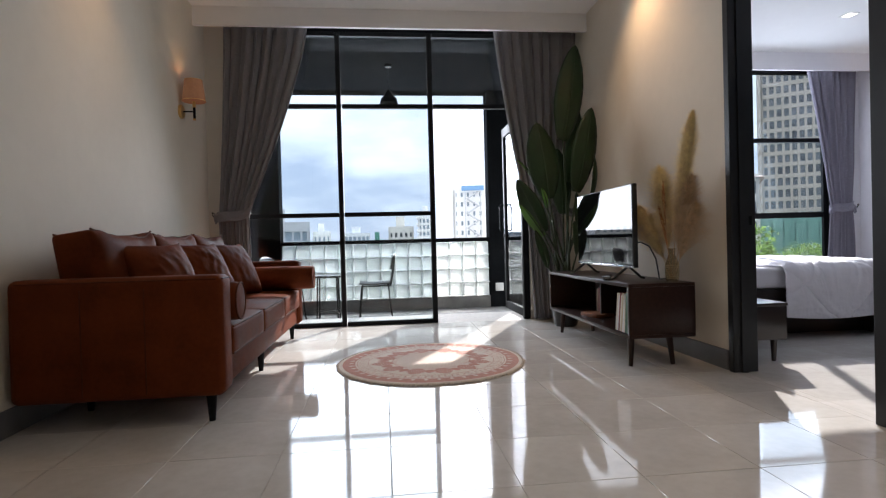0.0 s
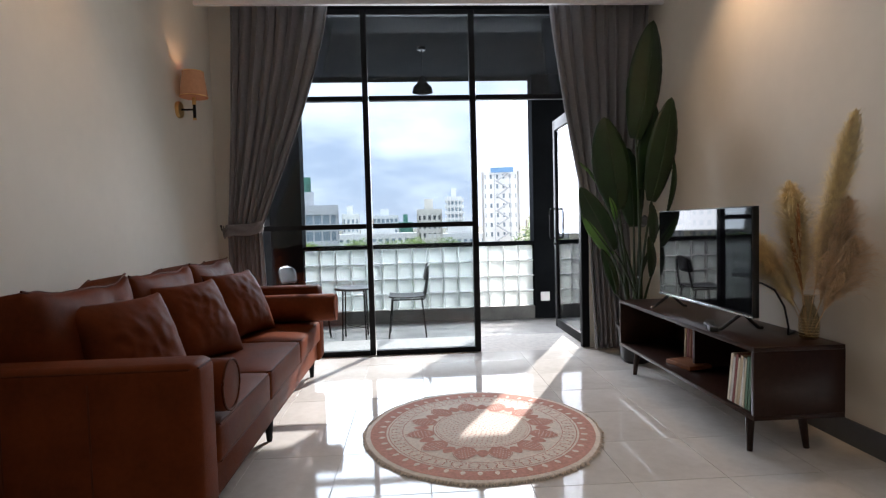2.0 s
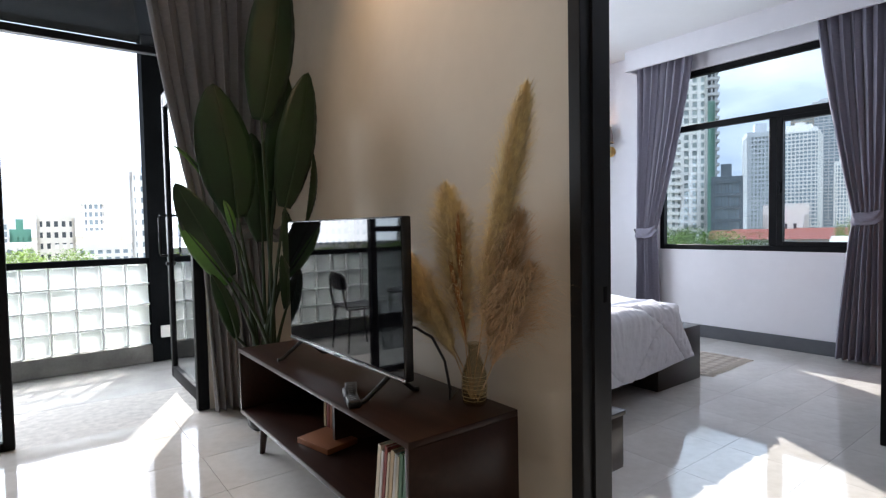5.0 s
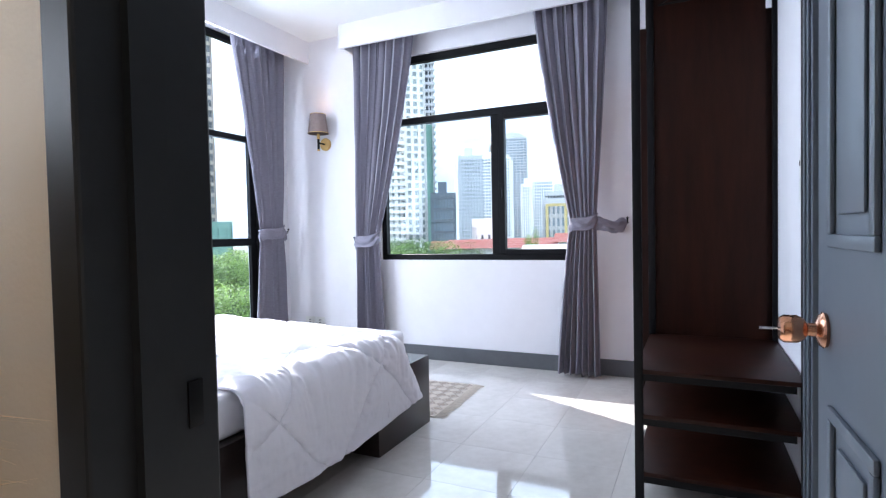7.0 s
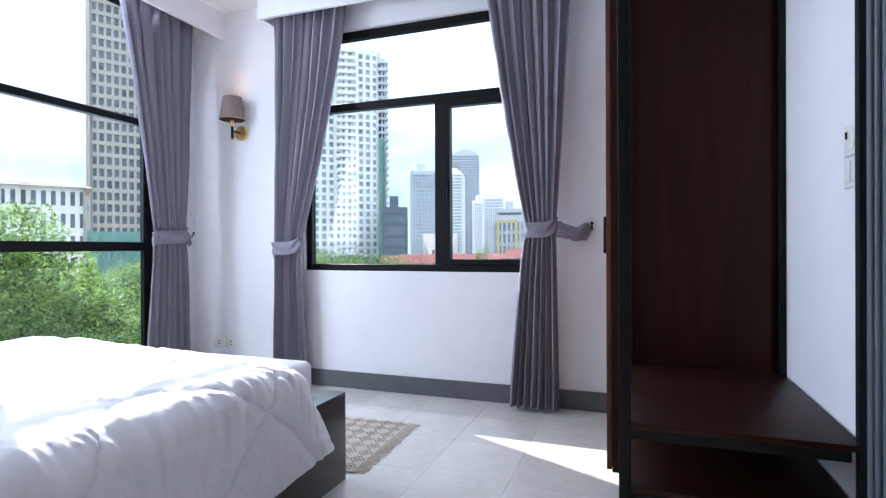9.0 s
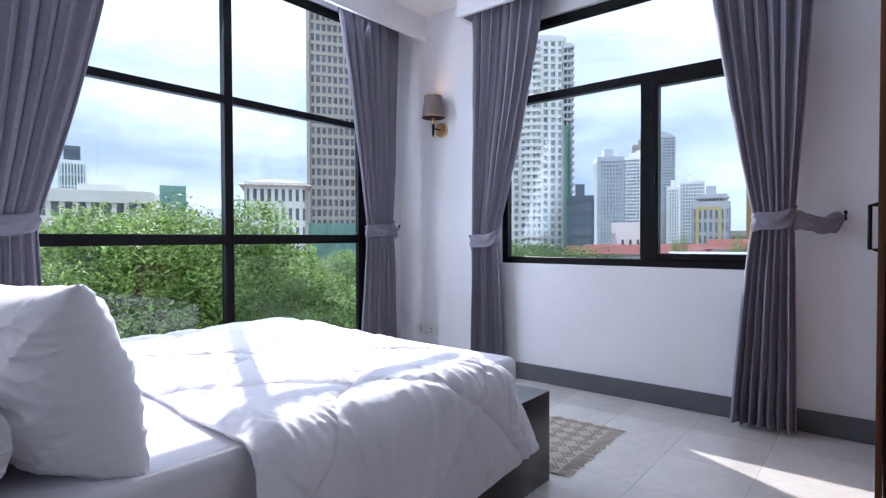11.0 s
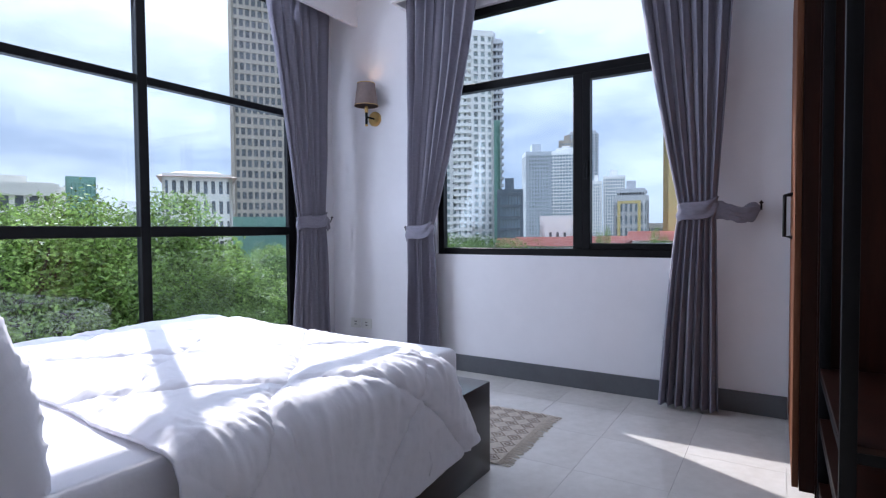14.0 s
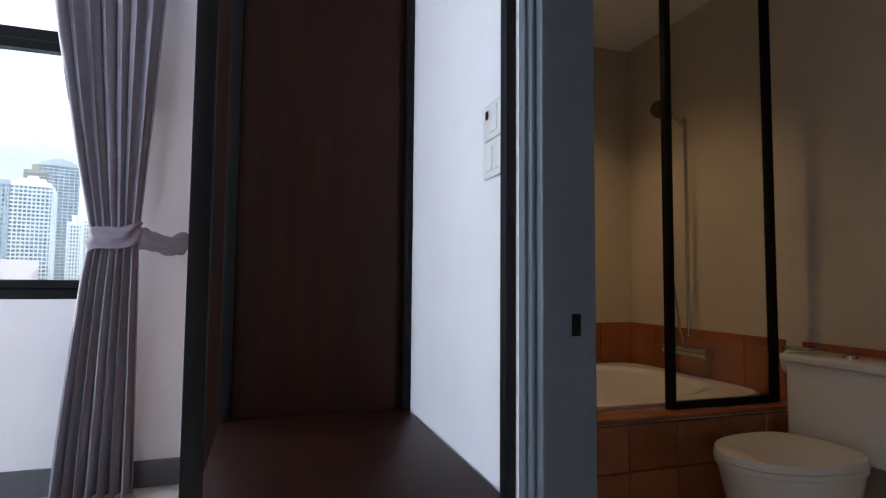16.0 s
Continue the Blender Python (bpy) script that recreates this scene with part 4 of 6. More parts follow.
# round printed rug
def round_rug():
    cx, cy, R = 0.56, 3.61, 0.645
    r = thing("round_rug", pose(cx, cy, 0.0, 0, 0, 8), "round cream and rose printed cotton rug with a fringe", "rug")

    def uneven(bm):
        for v in bm.verts:
            a = math.atan2(v.co.y, v.co.x)
            k = 1 + 0.014 * noise.noise(Vector((1.6 * math.cos(a), 1.6 * math.sin(a), 0.7))) + 0.007 * noise.noise(Vector((5 * math.cos(a), 5 * math.sin(a), 0.2)))
            v.co.x, v.co.y = v.co.x * k, v.co.y * k
        return bm
    part("base", uneven(lathe(bmesh.new(), [(0.0, 0.004), (R, 0.004), (R, 0.010), (R - 0.01, 0.012), (0.0, 0.012)], (0, 0, 0), 144)), M_RUGB, r)
    z = 0.0122

    def ring(bm, r0, r1, n=96):
        a = [bm.verts.new((r0 * math.cos(2 * math.pi * k / n), r0 * math.sin(2 * math.pi * k / n), z + 0.001)) for k in range(n)]
        b = [bm.verts.new((r1 * math.cos(2 * math.pi * k / n), r1 * math.sin(2 * math.pi * k / n), z + 0.001)) for k in range(n)]
        for k in range(n):
            bm.faces.new((a[k], a[(k + 1) % n], b[(k + 1) % n], b[k]))
    bm = bmesh.new()
    for a, b in ((0.532, 0.618), (0.516, 0.521), (0.440, 0.444), (0.270, 0.276), (0.256, 0.259)):
        ring(bm, a, b)

    def dots(n, r0, size, off=0.0):
        for k in range(n):
            t = 2 * math.pi * (k + off) / n
            c, sn = math.cos(t), math.sin(t)
            bm.faces.new([bm.verts.new(((r0 + dr) * c - dt * sn, (r0 + dr) * sn + dt * c, z + 0.0012)) for dr, dt in ((-size, 0), (0, -size * 0.8), (size, 0), (0, size * 0.8))])

    def petal(n, r0, r1, w, off=0.0, thick=0.010):
        for k in range(n):
            a0 = 2 * math.pi * (k + off) / n
            pts = []
            for i in range(13):
                s = i / 12
                rr = r0 + (r1 - r0) * s
                ww = w * math.sin(math.pi * (0.12 + 0.88 * s))
                pts.append((rr, ww))
            for sgn in (1, -1):
                for (ra, wa), (rb, wb) in zip(pts[:-1], pts[1:]):
                    q = []
                    for rr, ww in ((ra, wa), (rb, wb), (rb, max(0, wb - thick)), (ra, max(0, wa - thick))):
                        t = a0 + sgn * ww / max(rr, 0.03)
                        q.append(bm.verts.new((rr * math.cos(t), rr * math.sin(t), z + 0.0012)))
                    bm.faces.new(q)
    def leaf(n, r0, r1, w, off=0.0, lift=0.0014):
        for k in range(n):
            a0 = 2 * math.pi * (k + off) / n
            edge = [(r0 + (r1 - r0) * i / 10, w * math.sin(math.pi * (0.12 + 0.88 * i / 10)) ** 0.8) for i in range(10)] + [(r1, 0.0)]
            ring_ = [(rr, ww) for rr, ww in edge] + [(rr, -ww) for rr, ww in reversed(edge[:-1])]
            bm.faces.new([bm.verts.new((rr * math.cos(a0 + ww / rr), rr * math.sin(a0 + ww / rr), z + lift)) for rr, ww in ring_])
    leaf(12, 0.278, 0.425, 0.056)
    leaf(12, 0.300, 0.385, 0.030, 0.5)
    petal(12, 0.276, 0.440, 0.062, 0.0, 0.005)
    for i, r0 in enumerate((0.020, 0.040, 0.060, 0.080, 0.100, 0.120, 0.140, 0.160, 0.180, 0.200, 0.220)):
        dots(max(6, int(r0 * 230)), r0, 0.0062, 0.5 * (i % 2))
    dots(90, 0.246, 0.0045)
    for r0, n in ((0.460, 36), (0.480, 72), (0.500, 72)):
        dots(n, r0, 0.0065, 0.5)
    petal(36, 0.446, 0.512, 0.030, 0.0, 0.004)
    part("print", uneven(bm), M_RUGP, r, "rose-brown printed mandala pattern", smooth=False)
    bm = bmesh.new()
    z += 0.0008
    leaf(44, 0.540, 0.578, 0.012)
    for i, r0 in enumerate((0.300, 0.320, 0.340, 0.360, 0.380, 0.400)):
        for k in range(12):
            for q in range(-2, 3):
                if abs(q) * 0.016 < 0.044 * math.sin(math.pi * (0.12 + 0.88 * (r0 - 0.278) / 0.147)):
                    t = 2 * math.pi * k / 12 + (q + 0.5 * (i % 2)) * 0.016 / r0
                    c, sn = r0 * math.cos(t), r0 * math.sin(t)
                    bm.faces.new([bm.verts.new((c + dx, sn + dy, z + 0.0016)) for dx, dy in ((-0.0045, 0), (0, -0.0045), (0.0045, 0), (0, 0.0045))])
    tagged(part("light_print", uneven(bm), M_RUGB, r, "cream petals and dots of the print", smooth=False), kind="stuff")
    rnd = random.Random(5)
    bm = bmesh.new()
    for k in range(300):
        a = 2 * math.pi * k / 300
        l = 0.008 + 0.016 * rnd.random() ** 2
        da = 0.03 * (rnd.random() - 0.5)
        tube(bm, [((R - 0.004) * math.cos(a), (R - 0.004) * math.sin(a), 0.010), ((R + l) * math.cos(a + da), (R + l) * math.sin(a + da), 0.004)], [0.006, 0.003], 5)
    tagged(part("fringe", uneven(bm), M_RUGB, r), kind="stuff")
    return r


round_rug()


def sconce(m, shade_mat, watts, label):
    """Wall lamp; its plate lies in the yz plane, the arm runs along +x."""
    s = thing("wall_sconce", m, label, "wall lamp", "wall lamps")
    part("plate", lathe(bmesh.new(), [(0.0, 0.0), (0.052, 0.0), (0.052, 0.014), (0.046, 0.02), (0.0, 0.02)], (0, 0, 0), 28, 'x'), M_BRASS, s)
    part("arm", tube(bmesh.new(), [(0.02, 0, 0), (0.10, 0, 0)], 0.006), M_BLACK, s)
    part("stem", tube(bmesh.new(), [(0.10, 0, -0.055), (0.10, 0, 0.03)], 0.0095, 12), M_BLACK, s)
    part("socket", tube(bmesh.new(), [(0.10, 0, 0.03), (0.10, 0, 0.10)], 0.012, 12), M_BRASS, s)
    part("finial", tube(bmesh.new(), [(0.10, 0, -0.065), (0.10, 0, -0.054)], 0.011, 12), M_BRASS, s)
    prof = [(0.083, 0.075), (0.062, 0.235)]
    part("shade", lathe(bmesh.new(), prof + [(0.060, 0.235), (0.081, 0.075), (0.083, 0.075)], (0.10, 0, 0), 36), shade_mat, s, "tapered fabric shade")
    for rr, zz in ((0.0835, 0.078), (0.0625, 0.233)):
        part("trim", tube(bmesh.new(), [(0.10 + rr * math.cos(a), rr * math.sin(a), zz) for a in [i * math.pi / 16 for i in range(33)]], 0.0025, 5), M_BRASS, s)
    part("bulb", lathe(bmesh.new(), [(0.0, 0.09), (0.014, 0.10), (0.017, 0.12), (0.012, 0.135), (0.0, 0.138)], (0.10, 0, 0), 14), M_BULB, s)
    w = m @ Vector((0.10, 0, 0.15))
    if watts:
        lamp("sconce_light", 'POINT', w, w + Vector((0, 0, 1)), watts, WARM, 0.02)
    return s


sconce(pose(XW, 4.78, 2.055) @ Matrix.Scale(1.18, 4), M_SHADE, 1.3, "brass wall lamp with a lit tapered brown shade")
sconce(pose(XX, 5.56, 1.995, 0, 0, 180) @ Matrix.Scale(1.15, 4), M_SHADE_B, 1.0, "brass wall lamp with a dim tapered grey shade")

# ---- balcony ----
ZB = -0.14
PY = 7.92
structure("floor_balcony", B(XW - 0.6, 3.3, 5.60, PY + 0.2, ZB - 0.15, ZB - 0.008), M_BALC, "grey tiled balcony floor", "floor")
structure("step_balcony", B(XW, XE, 5.44, 5.60, ZB - 0.1, -0.004), M_BALC, "grey threshold step to the balcony", "step")
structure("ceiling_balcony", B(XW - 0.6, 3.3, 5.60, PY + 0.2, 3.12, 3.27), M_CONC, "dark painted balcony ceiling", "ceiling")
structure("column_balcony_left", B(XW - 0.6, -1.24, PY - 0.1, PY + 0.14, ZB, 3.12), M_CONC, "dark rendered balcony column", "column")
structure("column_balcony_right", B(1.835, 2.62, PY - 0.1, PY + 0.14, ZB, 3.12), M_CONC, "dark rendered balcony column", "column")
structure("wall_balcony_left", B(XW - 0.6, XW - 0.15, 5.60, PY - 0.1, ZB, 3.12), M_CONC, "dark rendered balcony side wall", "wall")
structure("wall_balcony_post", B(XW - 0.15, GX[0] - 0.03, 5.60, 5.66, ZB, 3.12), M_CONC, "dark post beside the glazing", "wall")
bm = bmesh.new()
box(bm, -1.24, 1.835, PY - 0.09, PY + 0.06, ZB, 0.035)
box(bm, 2.62, 3.3, PY - 0.09, PY + 0.06, ZB, 0.035)
structure("parapet_curb", bm, M_CURB, "cement curb under the glass blocks", "curb")
bm = bmesh.new()
box(bm, -1.24, 1.835, PY - 0.07, PY + 0.07, 0.855, 0.912, bevel=0.004)
box(bm, 2.62, 3.3, PY - 0.07, PY + 0.07, 0.855, 0.912, bevel=0.004)
structure("parapet_cap", bm, M_CONC, "dark cap along the balcony parapet", "rail")
M_BLOCK = mat("glass_block", (0.93, 0.96, 0.96), 0.12, var=0.05, scale=20, trans=0.65, spec=0.6, bump=0.8, bscale=30, stretch=(1, 1, 8))
M_MORTAR = mat("white_mortar", (0.72, 0.74, 0.74), 0.8, var=0.1, scale=20)
pb = thing("parapet_glass_blocks", pose(0, 0, 0), "parapet of ribbed translucent glass blocks", "parapet", kind="structure")
bm = B(-0.093, 0.093, -0.036, 0.036, -0.098, 0.098, bevel=0.010, seg=1)
for k in range(7):
    zz = -0.075 + k * 0.025
    box(bm, -0.08, 0.08, -0.045, -0.035, zz - 0.007, zz + 0.007)
    box(bm, -0.08, 0.08, 0.035, 0.040, zz - 0.006, zz + 0.006)
BLK = mesh("glass_block", bm, M_BLOCK)
bm = bmesh.new()
NB = 15
bw = (1.835 + 1.24) / NB
bh = (0.855 - 0.035) / 4
cols = [-1.24 + bw * (i + 0.5) for i in range(NB)] + [2.62 + 0.2 * (i + 0.5) for i in range(3)]
for x in cols:
    for j in range(4):
        o = new("glass_block", BLK)
        o.visible_shadow = False
        o.parent = pb
        o.matrix_basis = Matrix.LocRotScale((x, PY, 0.035 + bh * (j + 0.5)), None, (bw / 0.205, 1, bh / 0.205))
for x in [-1.24 + bw * i for i in range(1, NB)] + [2.82, 3.02]:
    box(bm, x - 0.008, x + 0.008, PY - 0.041, PY + 0.041, 0.035, 0.855)
for j in range(1, 4):
    for x0, x1 in ((-1.24, 1.835), (2.62, 3.3)):
        box(bm, x0, x1, PY - 0.0405, PY + 0.0405, 0.035 + bh * j - 0.008, 0.035 + bh * j + 0.008)
part("mortar", bm, M_MORTAR, pb, smooth=False)


def balcony_chair(m, label):
    c = thing("balcony_chair", m, label, "chair", "balcony chairs")
    s = lambda u, v: (0.40 * (u - 0.5), 0.42 * (v - 0.5), 0.46 + 0.016 * ((2 * u - 1) ** 2) + 0.012 * (2 * v - 1) ** 2)
    solid(part("seat", sheet(bmesh.new(), 12, 12, s), M_DKPLASTIC, c), 0.012)
    bk = lambda u, v: (0.36 * (u - 0.5) * (1 - 0.25 * (2 * v - 1) ** 4), 0.23 - 0.03 * (2 * u - 1) ** 2 + 0.04 * v, 0.66 + 0.20 * v * (1 - 0.12 * (2 * u - 1) ** 2))
    solid(part("backrest", sheet(bmesh.new(), 12, 8, bk), M_DKPLASTIC, c), 0.014)
    for sx in (-1, 1):
        part("back_post", tube(bmesh.new(), [(sx * 0.15, 0.20, 0.45), (sx * 0.15, 0.235, 0.62), (sx * 0.13, 0.255, 0.80)], 0.011), M_BLACK, c)
        for sy in (-1, 1):
            part("leg", tube(bmesh.new(), [(sx * 0.165, sy * 0.17, 0.455), (sx * 0.19, sy * 0.215, 0.0)], 0.0095), M_BLACK, c)
        part("side_rail", tube(bmesh.new(), [(sx * 0.165, -0.18, 0.447), (sx * 0.165, 0.20, 0.447)], 0.009), M_BLACK, c)
    return c


balcony_chair(pose(0.12, 7.0, ZB, 0, 0, -90), "black metal cafe chair on the balcony")
balcony_chair(pose(-1.06, 6.95, ZB, 0, 0, 70), "black metal cafe chair beside the balcony glazing")
bt = thing("balcony_table", pose(-0.49, 6.95, ZB), "small round black bistro table", "table")
part("tabletop", lathe(bmesh.new(), [(0.0, 0.575), (0.225, 0.575), (0.23, 0.583), (0.23, 0.595), (0.225, 0.60), (0.0, 0.60)], (0, 0, 0), 40), M_DKPLASTIC, bt)
for k in range(4):
    a = math.pi / 4 + k * math.pi / 2
    part("leg", tube(bmesh.new(), [(0.17 * math.cos(a), 0.17 * math.sin(a), 0.575), (0.19 * math.cos(a), 0.19 * math.sin(a), 0.0)], 0.010), M_BLACK, bt)
for k in range(2):
    a = math.pi / 4 + k * math.pi / 2
    part("brace", tube(bmesh.new(), [(0.185 * math.cos(a), 0.185 * math.sin(a), 0.14), (-0.185 * math.cos(a), -0.185 * math.sin(a), 0.14 + 0.003 * k)], 0.006), M_BLACK, bt)
pl = thing("pendant_lamp", pose(0.36, 6.7, 0), "dark enamel pendant lamp hanging over the balcony", "ceiling lamp")
part("cord", tube(bmesh.new(), [(0, 0, 3.10), (0, 0, 2.78)], 0.004, 6), M_BLACK, pl)
part("ceiling_rose", lathe(bmesh.new(), [(0.0, 3.12), (0.05, 3.12), (0.045, 3.09), (0.0, 3.085)], (0, 0, 0), 20), M_BLACK, pl)
part("shade", lathe(bmesh.new(), [(0.02, 2.80), (0.035, 2.77), (0.05, 2.74), (0.10, 2.69), (0.115, 2.63), (0.11, 2.63), (0.095, 2.685), (0.045, 2.735), (0.0, 2.75)], (0, 0, 0), 28), M_CONC, pl)
ot = thing("outlet", pose(1.97, PY - 0.1, 0.16), "white weatherproof outlet on the balcony column", "outlet")
part("plate", B(-0.06, 0.06, -0.03, 0.0, -0.06, 0.06, bevel=0.006), M_PLATE, ot)


# ---- bedroom ----
def bed():
    b = thing("bed", pose(0, 0, 0), "dark wooden platform bed with a white mattress", "bed")
    part("foot_box", B(4.30, 4.87, 3.78, 5.50, 0.0, 0.40, bevel=0.004), M_BEDWOOD, b)
    part("side_rail", B(2.60, 4.30, 3.83, 3.87, 0.17, 0.395, bevel=0.003), M_BEDWOOD, b)
    part("side_rail", B(2.60, 4.30, 5.40, 5.44, 0.17, 0.395, bevel=0.003), M_BEDWOOD, b)
    part("plinth", B(2.60, 4.30, 4.02, 5.25, 0.0, 0.17), M_BEDWOOD, b)
    part("slat_deck", B(2.60, 4.30, 3.87, 5.40, 0.30, 0.385), M_BEDWOOD, b)
    part("headboard", B(2.50, 2.60, 3.75, 5.53, 0.0, 0.80, bevel=0.006), M_BEDWOOD, b)
    bm = B(2.62, 4.74, 3.86, 5.42, 0.395, 0.565, bevel=0.035, seg=4)
    m = part("mattress", bm, M_LINEN, b, "white fitted sheet over the mattress")
    return b


M_BEDWOOD = mat("black_brown_wood", (0.018, 0.011, 0.009), 0.3, var=0.4, scale=3, stretch=(0.7, 6, 6), rvar=0.06)
bed()


def ridge(x, y, z):
    return 0.5 - abs(noise.noise(Vector((x, y, z))))


def quilt_height(x, y):
    """Flat puffed patches between wavy stitch lines, puckered along the stitches."""
    wx, wy = x + 0.05 * noise.noise(Vector((x * 3, y * 3, 9))), y + 0.06 * noise.noise(Vector((x * 3, y * 3, 4)))
    a, b = (wx * 0.9 + wy) / 0.62, (wx * 0.9 - wy) / 0.70
    d = min(abs(a - round(a)) * 0.44, abs(b - round(b)) * 0.50)
    puff = 0.022 * min(1, d / 0.035) ** 0.5
    pucker = 0.012 * ridge((x + y) * 20, (x - y) * 20, 1.5) * math.exp(-d / 0.06)
    return puff + pucker


def duvet():
    x0, x1, yn, ys, zt = 3.42, 4.70, 5.44, 3.775, 0.572
    r, drop = 0.07, 0.33
    flat = yn - ys - r
    total = flat + r * math.pi / 2 + drop

    def f(u, v):
        s = v * total
        skew = 0.14 * (1 - v) - 0.02
        xe = x1 - 0.21 * min(1, v / 0.78) ** 2 + 0.22 * max(0, (v - 0.80) / 0.2) ** 0.8
        x = x0 + (xe - x0) * u + skew * (1 - u) * 0.8 + 0.02 * noise.noise(Vector((v * 5, 1, 0)))
        if s < flat:
            y, z, nrm = yn - s, zt, Vector((0, 0, 1))
        elif s < flat + r * math.pi / 2:
            a = (s - flat) / r
            y, z, nrm = ys + r - r * math.sin(a), zt - r + r * math.cos(a), Vector((0, -math.sin(a), math.cos(a)))
        else:
            d = (s - flat - r * math.pi / 2) * (0.98 + 0.06 * math.sin(u * 5.0))
            y, z, nrm = ys - 0.02 * (d / drop), zt - r - d, Vector((0, -1, 0))
        h = 0.012 + quilt_height(x, s)
        edge = min(u, 1 - u, 0.5) * 12
        h *= min(1, 0.25 + edge)
        qx, qs = x + 0.06 * noise.noise(Vector((x * 4, s * 4, 2))), s + 0.05 * noise.noise(Vector((x * 4, s * 4, 8)))
        m = 0.5 + 0.5 * noise.noise(Vector((x * 3.1, s * 3.1, 11)))
        fold = 0.009 * noise.noise(Vector((x * 5, s * 4, 0)))
        fold += 0.026 * m * ridge(qx * 3.2, qs * 12, 3) ** 2 + 0.024 * (1 - m) * ridge(qx * 11 + qs * 4, qs * 3.2, 5) ** 2
        fold += 0.007 * ridge(qx * 6, qs * 26, 6) ** 2 + 0.006 * ridge(qx * 28, qs * 7, 8) ** 2 - 0.010
        lip = math.exp(-((s - flat - 0.05) / 0.20) ** 2)
        fold += lip * 0.024 * ridge(x * 17 + 1.6 * noise.noise(Vector((x * 4, s * 4, 1))), s * 2.0, 7)
        return Vector((x, y, z)) + nrm * (h + fold * 0.9)
    dv = thing("duvet", pose(0, 0, 0), "white quilted cotton duvet folded over the bed side", "duvet")
    ob = part("quilt", sheet(bmesh.new(), 230, 300, f), M_LINEN, dv)
    solid(ob, 0.012)
    part("corner_tie", tube(bmesh.new(), [(4.30, 3.725, 0.30), (4.31, 3.722, 0.25), (4.295, 3.722, 0.215)], 0.004, 6), M_LINEN, dv)
    return dv


duvet()


def pillow(m, sx, sy, th, seed, label):
    """A plump pillow with pointed corners, drawn-in sides and creases running in from the seams."""
    bm = bmesh.new()
    for side in (1, -1):
        def f(u, v):
            a, b = 2 * u - 1, 2 * v - 1
            x, y = a * sx / 2 * (1 - 0.13 * (1 - b * b)), b * sy / 2 * (1 - 0.09 * (1 - a * a))
            h = max(0.0, (1 - a * a) * (1 - b * b)) ** 0.46
            wx = x + 0.035 * noise.noise(Vector((x * 6, y * 6, seed)))
            wy = y + 0.035 * noise.noise(Vector((y * 6, x * 6, seed + 3)))
            w = 0.018 * noise.noise(Vector((x * 5 + seed, y * 5, side)))
            w += 0.050 * ridge(wy * 24, wx * 3.5 + seed, side) ** 2 * math.exp(-2.4 * (1 - abs(a)))
            w += 0.050 * ridge(wx * 24, wy * 3.5 + seed, side + 5) ** 2 * math.exp(-2.6 * (1 - abs(b)))
            w += 0.050 * ridge((wx + wy) * 11, (wx - wy) * 3 + seed, side + 2) ** 2
            w += 0.026 * ridge((wx - 0.4 * wy) * 24, (wx + wy) * 7 + seed, side + 7) ** 2
            return (x, y, side * (h * (th / 2 - 0.03) + min(1, 1.6 * h) * w))
        sheet(bm, 84, 100, f)
    bmesh.ops.remove_doubles(bm, verts=bm.verts, dist=0.0012)
    return solo("bed_pillow", bm, M_LINEN, label, "pillow", "bed pillows", m)


def standing(centre, across, lean):
    """Frame of an upright cushion: x up along its height, y across."""
    yv = Vector(across).normalized()
    xv = Vector((lean[0], lean[1], 1.0)).normalized()
    xv = (xv - yv * xv.dot(yv)).normalized()
    zv = xv.cross(yv)
    m = Matrix((xv, yv, zv)).transposed().to_4x4()
    m.translation = centre
    return m


pillow(standing((3.075, 4.175, 0.770), (-0.26, 0.965, 0.0), (-0.36, 0.12)), 0.47, 0.64, 0.35, 21, "large white cotton pillow standing on the bed")
pillow(pose(2.97, 4.98, 0.765, 0, 62, 2), 0.52, 0.74, 0.26, 25, "white cotton pillow standing against the headboard")


